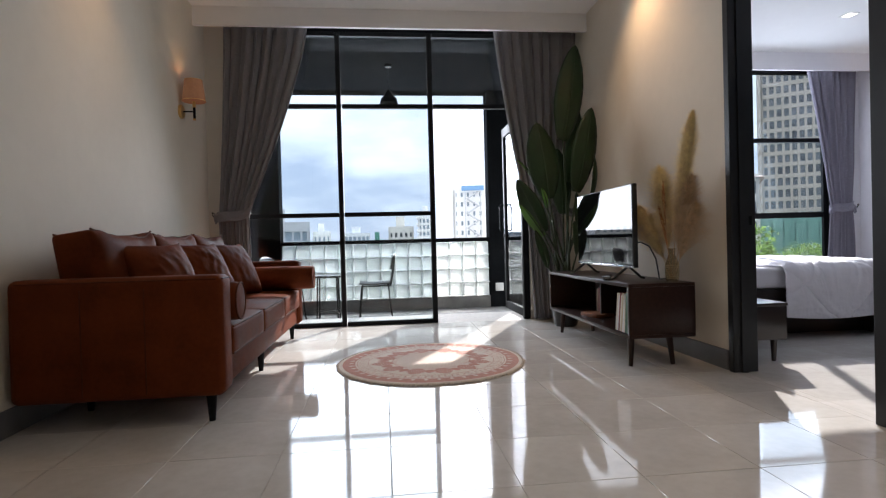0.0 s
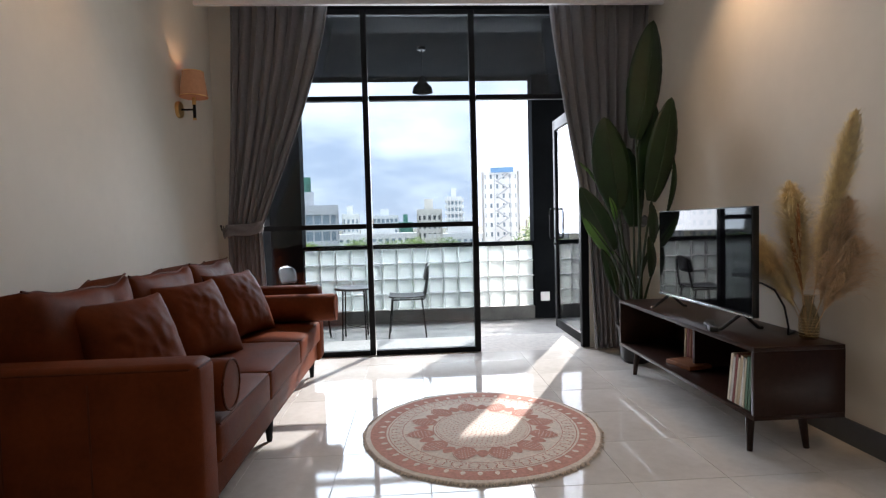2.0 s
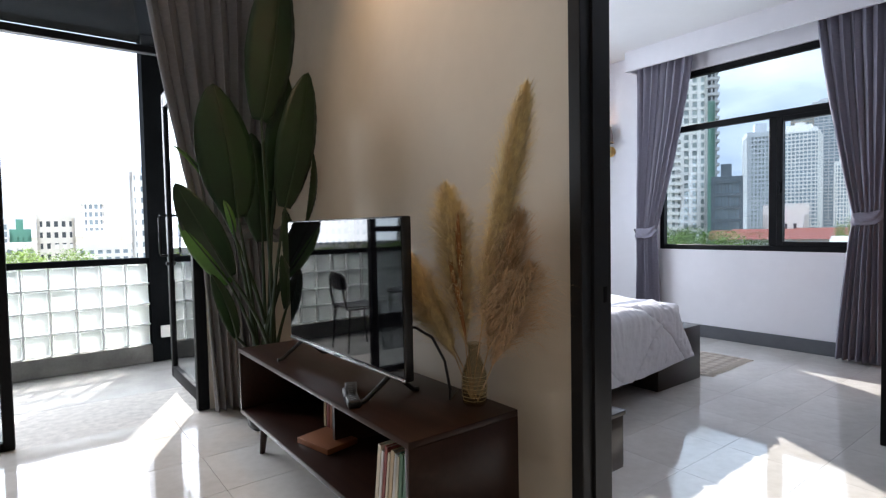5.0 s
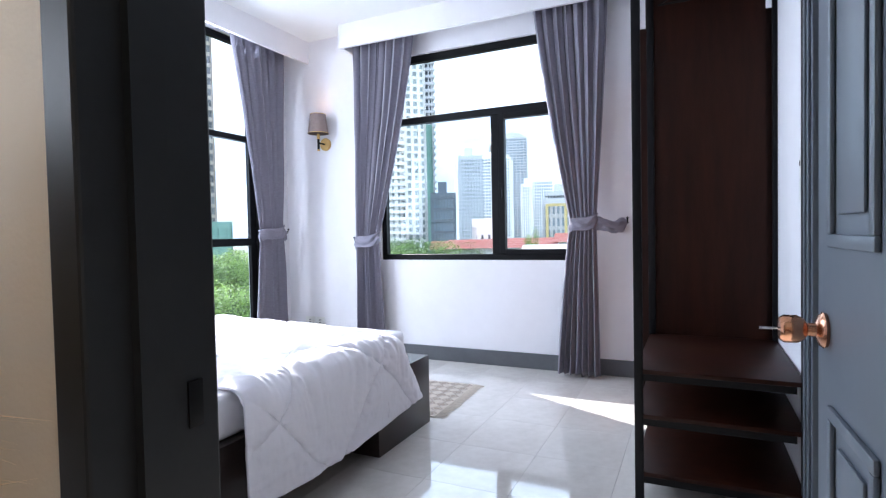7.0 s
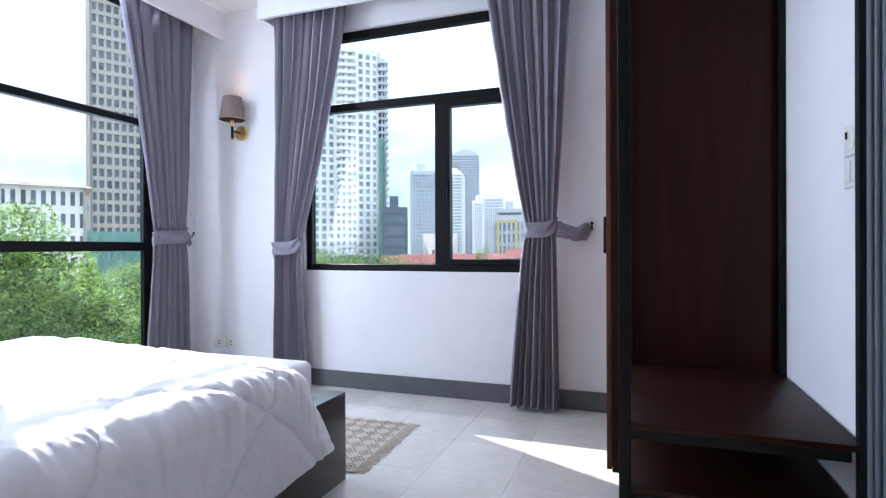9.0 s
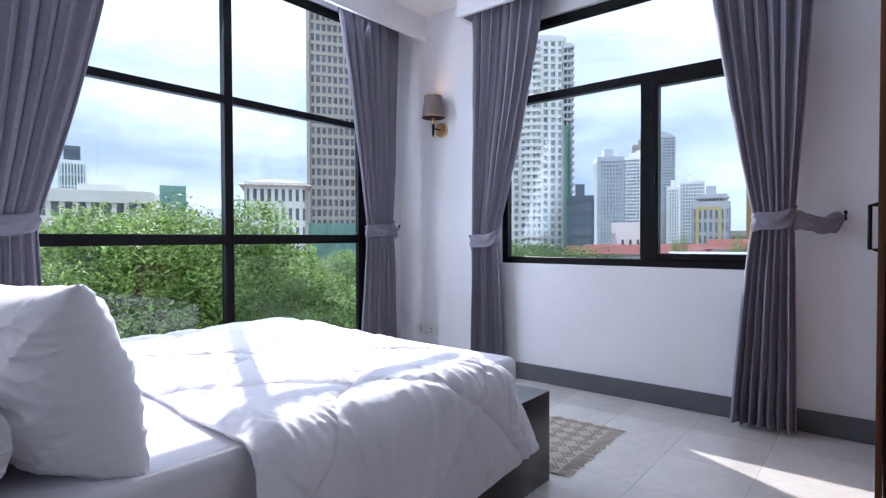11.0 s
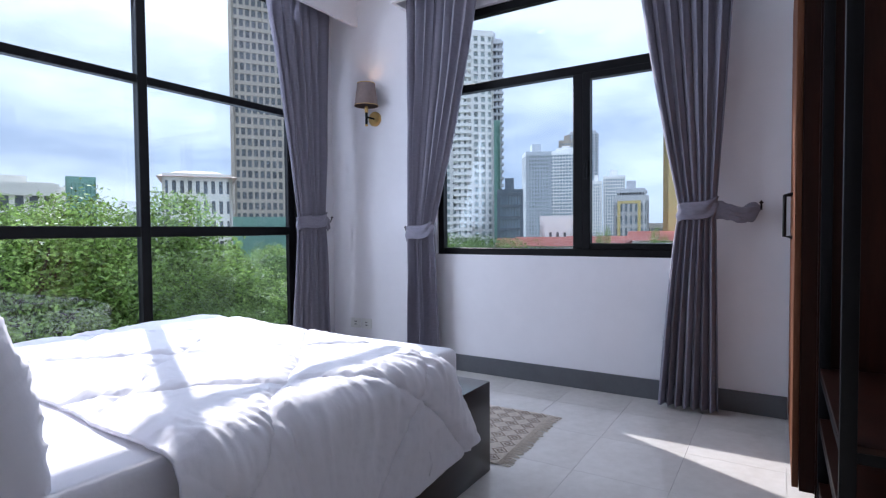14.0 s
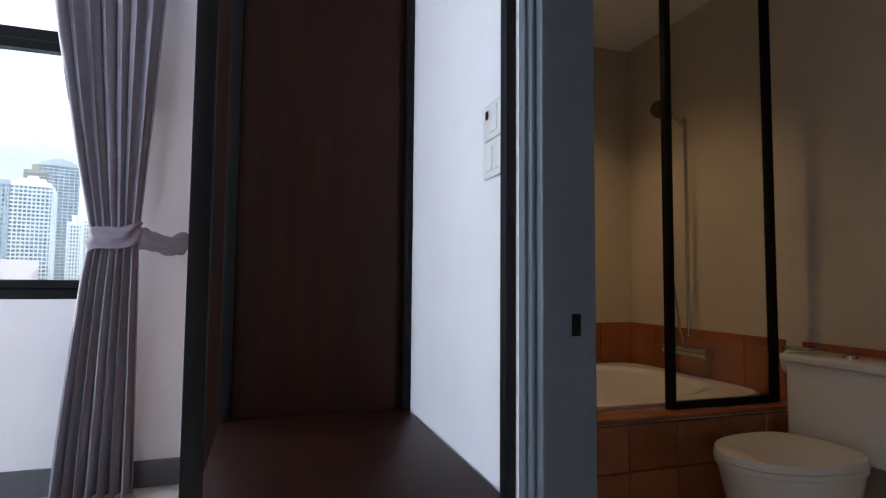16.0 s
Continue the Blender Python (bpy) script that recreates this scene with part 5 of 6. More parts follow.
def bed_bolster(m, L, r, seed, label):
    b = thing("bed_bolster", m, label, "bolster", "bed bolsters")

    def f(u, v):
        a = 2 * math.pi * u
        if v < 0.3:
            k = v / 0.3
            rr = r * (0.05 + 0.95 * k ** 0.85)
            g = a + 0.12 * noise.noise(Vector((math.cos(a) * 2, math.sin(a) * 2, seed + k)))
            pleat = 0.048 * k * (1.12 - k) * (noise.noise(Vector((math.cos(g) * 6, math.sin(g) * 6, seed * 1.3))) + 0.6 * noise.noise(Vector((math.cos(g) * 13, math.sin(g) * 13, seed * 2.1))))
            y = -L / 2 - 0.040 * (1 - k ** 2) + 0.030 * (1 - k) ** 3 + pleat
        else:
            k = (v - 0.3) / 0.7
            rr = r * (1 + 0.02 * math.sin(5 * a + 6 * k) + 0.02 * noise.noise(Vector((math.cos(a) * 2, math.sin(a) * 2, k * 4 + seed))))
            rr *= 1 if k < 0.9 else 1 - 3.5 * (k - 0.9)
            y = -L / 2 + L * k
        return (rr * math.cos(a), y, rr * math.sin(a))
    part("roll", sheet(bmesh.new(), 160, 44, f), M_LINEN, b)
    # small grey plug: shade inside the gather, put in as colour
    part("opening", lathe(bmesh.new(), [(0.0, -L / 2 - 0.010), (0.006, -L / 2 - 0.022), (0.009, -L / 2 - 0.008), (0.0, -L / 2 - 0.004)], (0, 0, 0), 16, 'y'), M_CURTAIN_B, b, "gathered opening, its shade given as grey colour")
    for sx in (-1, 1):
        pts = [(0.01 * sx, -L / 2 - 0.045, -0.01), (0.02 * sx, -L / 2 - 0.055, -0.06), (0.03 * sx + 0.02, -L / 2 - 0.05, -0.12)]
        c = part("drawstring", tube(bmesh.new(), pts, 0.0035, 6), M_LINEN, b)
        part("pompom", lathe(bmesh.new(), [(0.0, -0.028), (0.014, -0.026), (0.022, -0.012), (0.020, 0.004), (0.010, 0.016), (0.005, 0.024)], (0, 0, 0), 12), M_LINEN, c, at=pose(0.03 * sx + 0.02, -L / 2 - 0.05, -0.135, 12, 18, 0))
    return b


bed_bolster(pose(2.762, 4.42, 0.858, 0, 0, 2), 0.92, 0.096, 3, "white cotton bolster with a gathered tied end on the bed")
bed_bolster(pose(2.862, 4.36, 0.688, 0, 25, 3), 0.86, 0.116, 8, "smaller white cotton bolster with a tied end on the bed")

ns = thing("nightstand", pose(2.515, 3.06, 0), "low black-brown wooden nightstand on short tapered legs by the doorway", "nightstand")
part("top", B(0, 0.345, 0, 0.46, 0.372, 0.392, bevel=0.003), M_BEDWOOD, ns)
part("body", B(0.004, 0.335, 0.006, 0.454, 0.150, 0.372, bevel=0.003), M_BEDWOOD, ns)
part("drawer_front", B(0.335, 0.345, 0.012, 0.448, 0.158, 0.366, bevel=0.002), M_BEDWOOD, ns)
for x, y in ((0.285, 0.06), (0.05, 0.06), (0.285, 0.40), (0.05, 0.40)):
    part("leg", lathe(bmesh.new(), [(0.013, 0), (0.022, 0.15)], (x, y, 0), 12), M_BEDWOOD, ns)


def woven_rug():
    x0, x1, y0, y1 = 4.93, 5.66, 3.78, 5.05
    r = thing("woven_rug", pose(x0, y0, 0, 0, 0, 2), "beige woven rug with brown diamonds and fringed ends", "rug")
    W, L = x1 - x0, y1 - y0
    part("base", B(0, W, 0, L, 0.002, 0.010, bevel=0.002), M_BRUG, r)
    bm = bmesh.new()

    def diamond(cx, cy, w, h, t):
        o = [(cx - w, cy), (cx, cy - h), (cx + w, cy), (cx, cy + h)]
        k = 1 - t
        i = [(cx - w * k, cy), (cx, cy - h * k), (cx + w * k, cy), (cx, cy + h * k)]
        a = [bm.verts.new((*p, 0.0112)) for p in o]
        b = [bm.verts.new((*p, 0.0112)) for p in i]
        for q in range(4):
            bm.faces.new((a[q], a[(q + 1) % 4], b[(q + 1) % 4], b[q]))
    nx, ny = 8, 14
    for i in range(nx):
        for j in range(ny):
            cx, cy = W * (i + 0.5) / nx, L * (j + 0.5) / ny
            diamond(cx, cy, W / nx * 0.48, L / ny * 0.48, 0.24)
            diamond(cx, cy, W / nx * 0.24, L / ny * 0.24, 0.6)
    part("pattern", bm, M_BRUGP, r, "brown woven diamonds", smooth=False)
    rnd = random.Random(9)
    bm = bmesh.new()
    for i in range(64):
        x = W * (i + 0.5) / 64
        for y, s in ((0, -1), (L, 1)):
            tube(bm, [(x, y, 0.008), (x + 0.01 * (rnd.random() - 0.5), y + s * 0.03, 0.006), (x + 0.022 * (rnd.random() - 0.5), y + s * (0.055 + 0.02 * rnd.random()), 0.004)], [0.004, 0.003, 0.002], 5)
    tagged(part("fringe", bm, M_BRUG, r), kind="stuff")


woven_rug()


# wardrobe with doors, and the open hanging rack beside it
RX0, RX1, RY0, RY1, RZ = 4.355, 5.20, YB + 0.018, 2.54, 2.42
wd = thing("wardrobe", pose(0, 0, 0), "dark wooden wardrobe with plank doors by the window", "wardrobe")
part("side_panel", B(RX1, RX1 + 0.022, RY0 + 0.03, RY1 + 0.04, 0.0, RZ), M_MAHOG, wd)
part("carcass", B(RX1 + 0.022, XX - 0.02, RY0, RY1 + 0.09, 0.05, 2.22), M_MAHOG, wd)
for k in range(2):
    a = RX1 + 0.024 + k * 0.53
    d = part("door", B(a, a + 0.526, RY1 + 0.092, RY1 + 0.114, 0.06, 2.215, bevel=0.002), M_ORANGEWOOD, wd, "orange-brown plank door")
    hx = a + (0.06 if k else 0.47)
    part("handle", tube(bmesh.new(), [(hx, RY1 + 0.114, 1.02), (hx, RY1 + 0.145, 1.025), (hx, RY1 + 0.145, 1.215), (hx, RY1 + 0.114, 1.22)], 0.008), M_BLACK, d, "black bar handle")
part("plinth", B(RX1 + 0.03, XX - 0.03, RY0 + 0.02, RY1 + 0.02, 0.0, 0.05), M_BLACK, wd)
rk = thing("open_rack", pose(0, 0, 0), "open black metal clothes rack with dark wooden shelves", "clothes rack")
for x in (RX0, RX1 - 0.032):
    for y, dp in ((YB + 0.001, 0.022), (RY1, 0.034)):
        part("post", B(x, x + 0.030, y, y + dp, 0.0, RZ, bevel=0.002), M_BLACK, rk)
for z in (0.545, 0.36, 0.12):
    part("shelf", B(RX0 + 0.004, RX1 - 0.004, RY0 - 0.01, RY1 + 0.03, z - 0.018, z, bevel=0.002), M_MAHOG, rk)
    part("shelf_rail", B(RX0 + 0.032, RX1 - 0.032, RY1 + 0.004, RY1 + 0.03, z - 0.045, z - 0.018), M_BLACK, rk)
    part("shelf_rail", B(RX0 + 0.004, RX0 + 0.028, RY0 + 0.02, RY1, z - 0.045, z - 0.018), M_BLACK, rk)
part("top_board", B(RX0, RX1 - 0.002, RY0 - 0.01, RY1 + 0.03, RZ + 0.001, RZ + 0.022), M_MAHOG, rk)
part("hanging_rod", tube(bmesh.new(), [(RX0 + 0.03, 2.30, RZ - 0.12), (RX1 - 0.03, 2.30, RZ - 0.12)], 0.012, 12), M_STEEL, rk, "chrome hanging rod")
hg = thing("clothes_hanger", pose(4.75, 2.30, RZ - 0.105), "bare metal clothes hanger on the rod", "hanger")
part("hook", tube(bmesh.new(), [(0, 0, -0.07), (0, 0, -0.03), (0.0, 0.02, -0.005), (0, 0.0, 0.012), (0, -0.018, -0.002)], 0.003, 6), M_STEEL, hg)
part("bar", tube(bmesh.new(), [(0, 0, -0.07), (0, -0.19, -0.16), (0, 0.19, -0.16), (0, 0, -0.07)], 0.005, 6), M_BLACK, hg)

# switches and sockets
for z, red in ((1.345, True), (1.258, False)):
    s = thing("wall_switch", pose(4.452, YB, z), "white wall plate, red indicator" if red else "white double wall plate under a switch", "switch", "wall plates")
    part("plate", B(-0.062, 0.062, 0.0, 0.009, -0.042, 0.042, bevel=0.003), M_PLATE, s)
    if red:
        part("rocker", B(-0.02, 0.02, 0.009, 0.012, -0.028, 0.03, bevel=0.001), M_PLATE, s)
        part("indicator", B(0.028, 0.042, 0.009, 0.0115, 0.006, 0.026, bevel=0.001), mat("red_dark_lens", (0.06, 0.006, 0.006), 0.25, var=0.1), s, "dark red indicator")
    else:
        for x in (-0.025, 0.025):
            part("rocker", B(x - 0.02, x + 0.02, 0.009, 0.012, -0.028, 0.028, bevel=0.001), M_PLATE, s)
for y in (5.80, 5.68):
    s = thing("wall_socket", pose(XX, y, 0.28), "white wall socket low on the bedroom wall", "socket", "wall plates")
    part("plate", B(-0.009, 0.0, -0.055, 0.055, -0.042, 0.042, bevel=0.003), M_PLATE, s)
    for z in (-0.012, 0.012):
        part("slot", B(-0.0105, -0.0088, -0.012, 0.012, z - 0.003, z + 0.003), M_BLACK, s)

# bedroom door, open flat along the wall
dr = thing("bedroom_door", pose(2.53, 2.07, 0.0, 0, 0, 1.5), "open blue-grey panelled bedroom door with copper knob", "door")
part("leaf", B(0, 0.84, -0.02, 0.02, 0.008, 2.06, bevel=0.002), M_DOOR, dr)
for z0, z1 in ((0.14, 0.78), (1.08, 1.92)):
    for x0, x1 in ((0.11, 0.38), (0.46, 0.73)):
        bm = bmesh.new()
        for a in ((x0, x1, z0, z0 + 0.025), (x0, x1, z1 - 0.025, z1), (x0, x0 + 0.025, z0 + 0.025, z1 - 0.025), (x1 - 0.025, x1, z0 + 0.025, z1 - 0.025)):
            box(bm, a[0], a[1], 0.02, 0.030, a[2], a[3], bevel=0.004)
        part("panel_moulding", bm, M_DOOR, dr)
        part("panel", B(x0 + 0.06, x1 - 0.06, 0.02, 0.027, z0 + 0.06, z1 - 0.06, bevel=0.005), M_DOOR, dr)
kb = part("knob", lathe(bmesh.new(), [(0.0, 0.0), (0.034, 0.0), (0.036, 0.006), (0.030, 0.012), (0.014, 0.018), (0.013, 0.032), (0.022, 0.038), (0.028, 0.05), (0.028, 0.072), (0.022, 0.080), (0.0, 0.082)], (0.775, 0.02, 0.915), 28, 'y'), M_COPPER, dr, "polished copper door knob")
part("key", tube(bmesh.new(), [(0.775, 0.10, 0.915), (0.775, 0.135, 0.915)], 0.003, 6), M_STEEL, kb)

# recessed downlights
for x, y, z, col in ((4.9, 4.7, ZCB, "bedroom"), (3.7, 3.6, ZCB, "bedroom"), (-1.12, 3.3, ZC, "living"), (2.05, 3.9, ZC, "living")):
    d = thing("downlight", pose(x, y, z), "small square recessed %s downlight" % col, "ceiling lamp", "downlights")
    part("trim", box(box(box(B(-0.06, 0.06, -0.06, -0.048, -0.006, 0.0), -0.06, 0.06, 0.048, 0.06, -0.006, 0.0), -0.06, -0.048, -0.048, 0.048, -0.006, 0.0), 0.048, 0.06, -0.048, 0.048, -0.006, 0.0), M_PLATE, d)
    part("diffuser", B(-0.048, 0.048, -0.048, 0.048, -0.003, -0.001), M_DLIGHT_W if col == "bedroom" else M_DLIGHT, d)

# ---- bathroom ----
bm = bmesh.new()
box(bm, 3.0, 6.30, 0.22, 0.34, 0, 2.42)
box(bm, 6.12, 6.30, 0.34, YB - WT, 0, 2.42)
box(bm, 2.88, 3.0, 0.22, YB - WT, 0, 2.42)
box(bm, BX1 + 0.06, 6.12, YB - WT - 0.015, YB - WT - 0.001, 0, 2.42)
box(bm, 3.0, BX0 - 0.06, YB - WT - 0.015, YB - WT - 0.001, 0, 2.42)
structure("wall_bathroom", bm, M_BWALL, "beige tiled bathroom walls", "wall")
structure("ceiling_bathroom", B(2.88, 6.30, 0.22, YB - WT - 0.001, 2.42, 2.5), M_CEIL, "white bathroom ceiling", "ceiling")
structure("floor_bathroom", B(2.88, 6.30, 0.22, YB, -0.18, -0.02), M_BTILE, "rust-brown tiled bathroom floor", "floor")
ts = thing("tub_surround", pose(0, 0, 0), "rust-brown tiled bath surround and splashback", "tiles", kind="structure")
part("core", B(5.02, 5.10, 0.35, YB - WT - 0.02, -0.02, 0.485), M_GROUT, ts, smooth=False)
for i in range(7):
    for j in range(3):
        y0, z0 = 0.36 + i * 0.212, -0.015 + j * 0.165
        if y0 + 0.208 < YB - WT - 0.01:
            part("tile", B(5.008, 5.022, y0, y0 + 0.209, z0, z0 + 0.162, bevel=0.002, seg=1), M_BTILE, ts)
for i in range(5):
    x0 = 5.10 + i * 0.204
    part("tile", B(x0, x0 + 0.201, 0.34, 0.352, 0.50, 0.75, bevel=0.002, seg=1), M_BTILE, ts)
for i in range(7):
    y0 = 0.355 + i * 0.212
    part("tile", B(6.108, 6.12, y0, y0 + 0.209, 0.50, 0.75, bevel=0.002, seg=1), M_BTILE, ts)
for i in range(6):
    x0 = 3.8 + i * 0.204
    part("tile", B(x0, x0 + 0.201, 0.34, 0.352, 0.50, 0.75, bevel=0.002, seg=1), M_BTILE, ts)
part("ledge", B(5.0, 5.13, 0.352, YB - WT - 0.02, 0.487, 0.505, bevel=0.004), M_BTILE, ts)


def bathtub():
    t = thing("bathtub", pose(5.62, 1.10, 0), "cream built-in bathtub in a tiled surround", "bathtub")

    def f(u, v):
        a = 2 * math.pi * u
        rr = [(1.0, 0.505), (1.0, 0.515), (0.86, 0.517), (0.82, 0.50), (0.78, 0.40), (0.72, 0.22), (0.5, 0.14), (0.05, 0.13)]
        k = v * (len(rr) - 1)
        i = min(int(k), len(rr) - 2)
        q = k - i
        r, z = rr[i][0] * (1 - q) + rr[i + 1][0] * q, rr[i][1] * (1 - q) + rr[i + 1][1] * q
        p = 8 if v < 0.2 else 3.2
        ca, sa = math.cos(a), math.sin(a)
        n = (abs(ca) ** p + abs(sa) ** p) ** (-1 / p)
        return (0.485 * r * ca * n, 0.735 * r * sa * n, z)
    solid(part("basin", sheet(bmesh.new(), 64, 21, f), M_PORC, t), 0.006)
    return t


bathtub()
gs = thing("shower_screen", pose(5.07, 0, 0), "black-framed fixed glass shower screen on the bath edge", "shower screen")
for y in (0.45, 0.97):
    part("frame_post", B(-0.014, 0.014, y - 0.014, y + 0.014, 0.506, 2.42), M_BLACK, gs)
part("frame_rail", B(-0.012, 0.012, 0.464, 0.956, 0.506, 0.532), M_BLACK, gs)
pp = part("pane", B(-0.004, 0.004, 0.464, 0.956, 0.532, 2.42), M_CLEAR, gs, smooth=False)
sh = thing("shower_set", pose(5.60, 0.34, 0), "chrome rail shower with hand spray on the bathroom wall", "shower")
part("rail", tube(bmesh.new(), [(0, 0.05, 0.72), (0, 0.05, 1.85)], 0.010, 10), M_STEEL, sh)
part("head", turned(lathe(bmesh.new(), [(0.012, 0.10), (0.02, 0.02), (0.05, 0.0), (0.05, -0.015), (0.0, -0.018)], (0, 0, 0), 18), pose(0.05, 0.16, 1.90, 35, 30, 0)), M_SPRAY, sh, "chrome hand spray, dark reflection given as colour")
part("arm", tube(bmesh.new(), [(0, 0.05, 1.80), (0.03, 0.10, 1.86), (0.05, 0.14, 1.95)], 0.011, 8), M_STEEL, sh)
part("hose", tube(bmesh.new(), [(0.03, 0.12, 1.86), (0.05, 0.10, 1.4), (0.06, 0.09, 1.0), (0.03, 0.08, 0.75), (0, 0.08, 0.66)], 0.007, 8), M_STEEL, sh)
part("mixer", box(tube(bmesh.new(), [(-0.11, 0.06, 0.64), (0.11, 0.06, 0.64)], 0.024, 14), -0.02, 0.02, 0.0, 0.06, 0.62, 0.66), M_STEEL, sh)
for sx in (-1, 1):
    part("tap_handle", tube(bmesh.new(), [(sx * 0.11, 0.06, 0.64), (sx * 0.15, 0.065, 0.645)], 0.03, 10), M_STEEL, sh)
rh = thing("toilet_roll_holder", pose(4.98, 0.35, 0.72), "chrome toilet roll holder on the bathroom wall", "holder")
part("bracket", B(-0.06, 0.06, 0.0, 0.09, 0.0, 0.012, bevel=0.003), M_STEEL, rh)
part("roll", lathe(bmesh.new(), [(0.02, -0.05), (0.05, -0.05), (0.05, 0.05), (0.02, 0.05)], (0, 0.06, -0.05), 20, 'x'), M_PLATE, rh)


def toilet():
    t = thing("toilet", pose(4.76, 0.35, 0), "white close-coupled toilet with the lid down", "toilet")
    part("tank", B(-0.19, 0.19, 0.0, 0.19, 0.38, 0.69, bevel=0.02, seg=3), M_PORC, t)
    part("tank_lid", B(-0.20, 0.20, -0.0, 0.205, 0.69, 0.72, bevel=0.010, seg=3), M_PORC, t)
    part("flush_button", lathe(bmesh.new(), [(0.0, 0.73), (0.022, 0.73), (0.024, 0.72)], (0, 0.10, 0), 20), M_STEEL, t, "chrome flush button")

    def ring(z0, z1, k0, k1):
        bm = bmesh.new()
        prof = []
        for i in range(40):
            a = 2 * math.pi * i / 40
            x = 0.185 * math.cos(a)
            y = 0.40 + (0.27 if math.sin(a) > 0 else 0.20) * math.sin(a) * (1 if math.sin(a) > 0 else abs(math.sin(a)) ** -0.5 if abs(math.sin(a)) > 0.05 else 1)
            prof.append((x, y))
        lo = [bm.verts.new((x * k0, 0.40 + (y - 0.40) * k0, z0)) for x, y in prof]
        hi = [bm.verts.new((x * k1, 0.40 + (y - 0.40) * k1, z1)) for x, y in prof]
        for i in range(40):
            bm.faces.new((lo[i], lo[(i + 1) % 40], hi[(i + 1) % 40], hi[i]))
        bm.faces.new(lo)
        bm.faces.new(hi)
        return bm
    part("bowl", ring(0.0, 0.385, 0.62, 0.97), M_PORC, t)
    part("seat", ring(0.388, 0.405, 1.0, 1.0), M_PORC, t)
    bm = ring(0.408, 0.432, 1.01, 0.99)
    part("lid", bm, M_PORC, t)


toilet()


# ---- outdoors ----
GZ = -9.5
M_GROUND = mat("city_ground", (0.20, 0.20, 0.15), 0.95, var=0.4, scale=0.05)
structure("ground", B(-2500, 2500, 9.0, 2500, GZ - 1, GZ), M_GROUND, "distant city ground below the flat", "ground")
structure("ground_south", B(-2500, 2500, -2500, 9.0, GZ - 1, GZ), M_GROUND, "city ground around the building", "ground")

M_BARK = mat("tree_bark", (0.09, 0.07, 0.05), 0.9, var=0.3, scale=4, bump=0.6, bscale=20)


def leafy(name, col, alt):
    m = mat(name, col, 0.55, var=0.3, scale=0.6, alt=alt)
    nt = m.node_tree
    b = nt.nodes["Principled BSDF"]
    geo = nt.nodes.new("ShaderNodeNewGeometry")
    hsv = nt.nodes.new("ShaderNodeHueSaturation")
    mr = nt.nodes.new("ShaderNodeMapRange")
    mr.inputs["To Min"].default_value, mr.inputs["To Max"].default_value = 0.28, 1.75
    nt.links.new(geo.outputs["Random Per Island"], mr.inputs["Value"])
    nt.links.new(mr.outputs[0], hsv.inputs["Value"])
    src = b.inputs["Base Color"].links[0].from_socket
    nt.links.new(src, hsv.inputs["Color"])
    nt.links.new(hsv.outputs[0], b.inputs["Base Color"])
    tl = nt.nodes.new("ShaderNodeBsdfTranslucent")
    nt.links.new(hsv.outputs[0], tl.inputs["Color"])
    mx = nt.nodes.new("ShaderNodeMixShader")
    mx.inputs[0].default_value = 0.5
    nt.links.new(b.outputs[0], mx.inputs[1])
    nt.links.new(tl.outputs[0], mx.inputs[2])
    nt.links.new(mx.outputs[0], nt.nodes["Material Output"].inputs[0])
    return m


M_FOLI = [leafy("tree_leaves_fresh", (0.20, 0.33, 0.07), (0.38, 0.52, 0.15)), leafy("tree_leaves_mid", (0.14, 0.25, 0.06), (0.29, 0.41, 0.13)), leafy("tree_leaves_dark", (0.08, 0.16, 0.04), (0.18, 0.28, 0.09))]


def tree_meshes(seed, R, H, n, leaf):
    """Trunk and crown of a broad tree of height H and crown radius R: lumpy shell of small leaves."""
    rnd = random.Random(seed)
    bm = bmesh.new()
    top = H - R * 0.9
    tube(bm, [(0, 0, 0), (0.1, 0.05, top * 0.5), (0, 0.1, top)], [0.32, 0.24, 0.16], 9)
    lumps = []
    for k in range(26):
        a, e = rnd.random() * 6.283, rnd.uniform(-0.25, 1.0)
        d = R * rnd.uniform(0.45, 0.86)
        c = Vector((math.cos(a) * math.cos(e) * d, math.sin(a) * math.cos(e) * d, H - R * 0.95 + math.sin(e) * d * 0.85))
        lumps.append((c, R * rnd.uniform(0.22, 0.38)))
        if k < 12:
            st = Vector((0, 0, top * rnd.uniform(0.6, 1.0)))
            tube(bm, [st, st.lerp(c, 0.5) + Vector((0, 0, 0.3)), c], [0.12, 0.07, 0.03], 6)
    vs, fs = [], []
    for i in range(n):
        c, r = lumps[rnd.randrange(len(lumps))]
        u, v = rnd.uniform(-1, 1), rnd.random() * 6.283
        s = math.sqrt(1 - u * u)
        nrm = Vector((s * math.cos(v), s * math.sin(v), u))
        p = c + nrm * r * rnd.uniform(0.72, 1.08) * (1 + 0.35 * noise.noise(c + nrm * 1.7))
        p.z -= 0.1 * r
        a = Vector((rnd.gauss(0, 1), rnd.gauss(0, 1), rnd.gauss(0, 0.6))).normalized()
        b = a.cross(nrm + Vector((rnd.gauss(0, 0.5), rnd.gauss(0, 0.5), 0.5)))
        if b.length < 0.1:
            continue
        b.normalize()
        l, w = leaf * rnd.uniform(0.6, 1.3), leaf * rnd.uniform(0.3, 0.55)
        k = len(vs)
        vs += [p - a * l, p + b * w, p + a * l, p - b * w]
        fs.append((k, k + 1, k + 2, k + 3))
    me = bpy.data.meshes.new("crown")
    me.from_pydata([tuple(q) for q in vs], [], fs)
    return mesh("trunk", bm, M_BARK), me


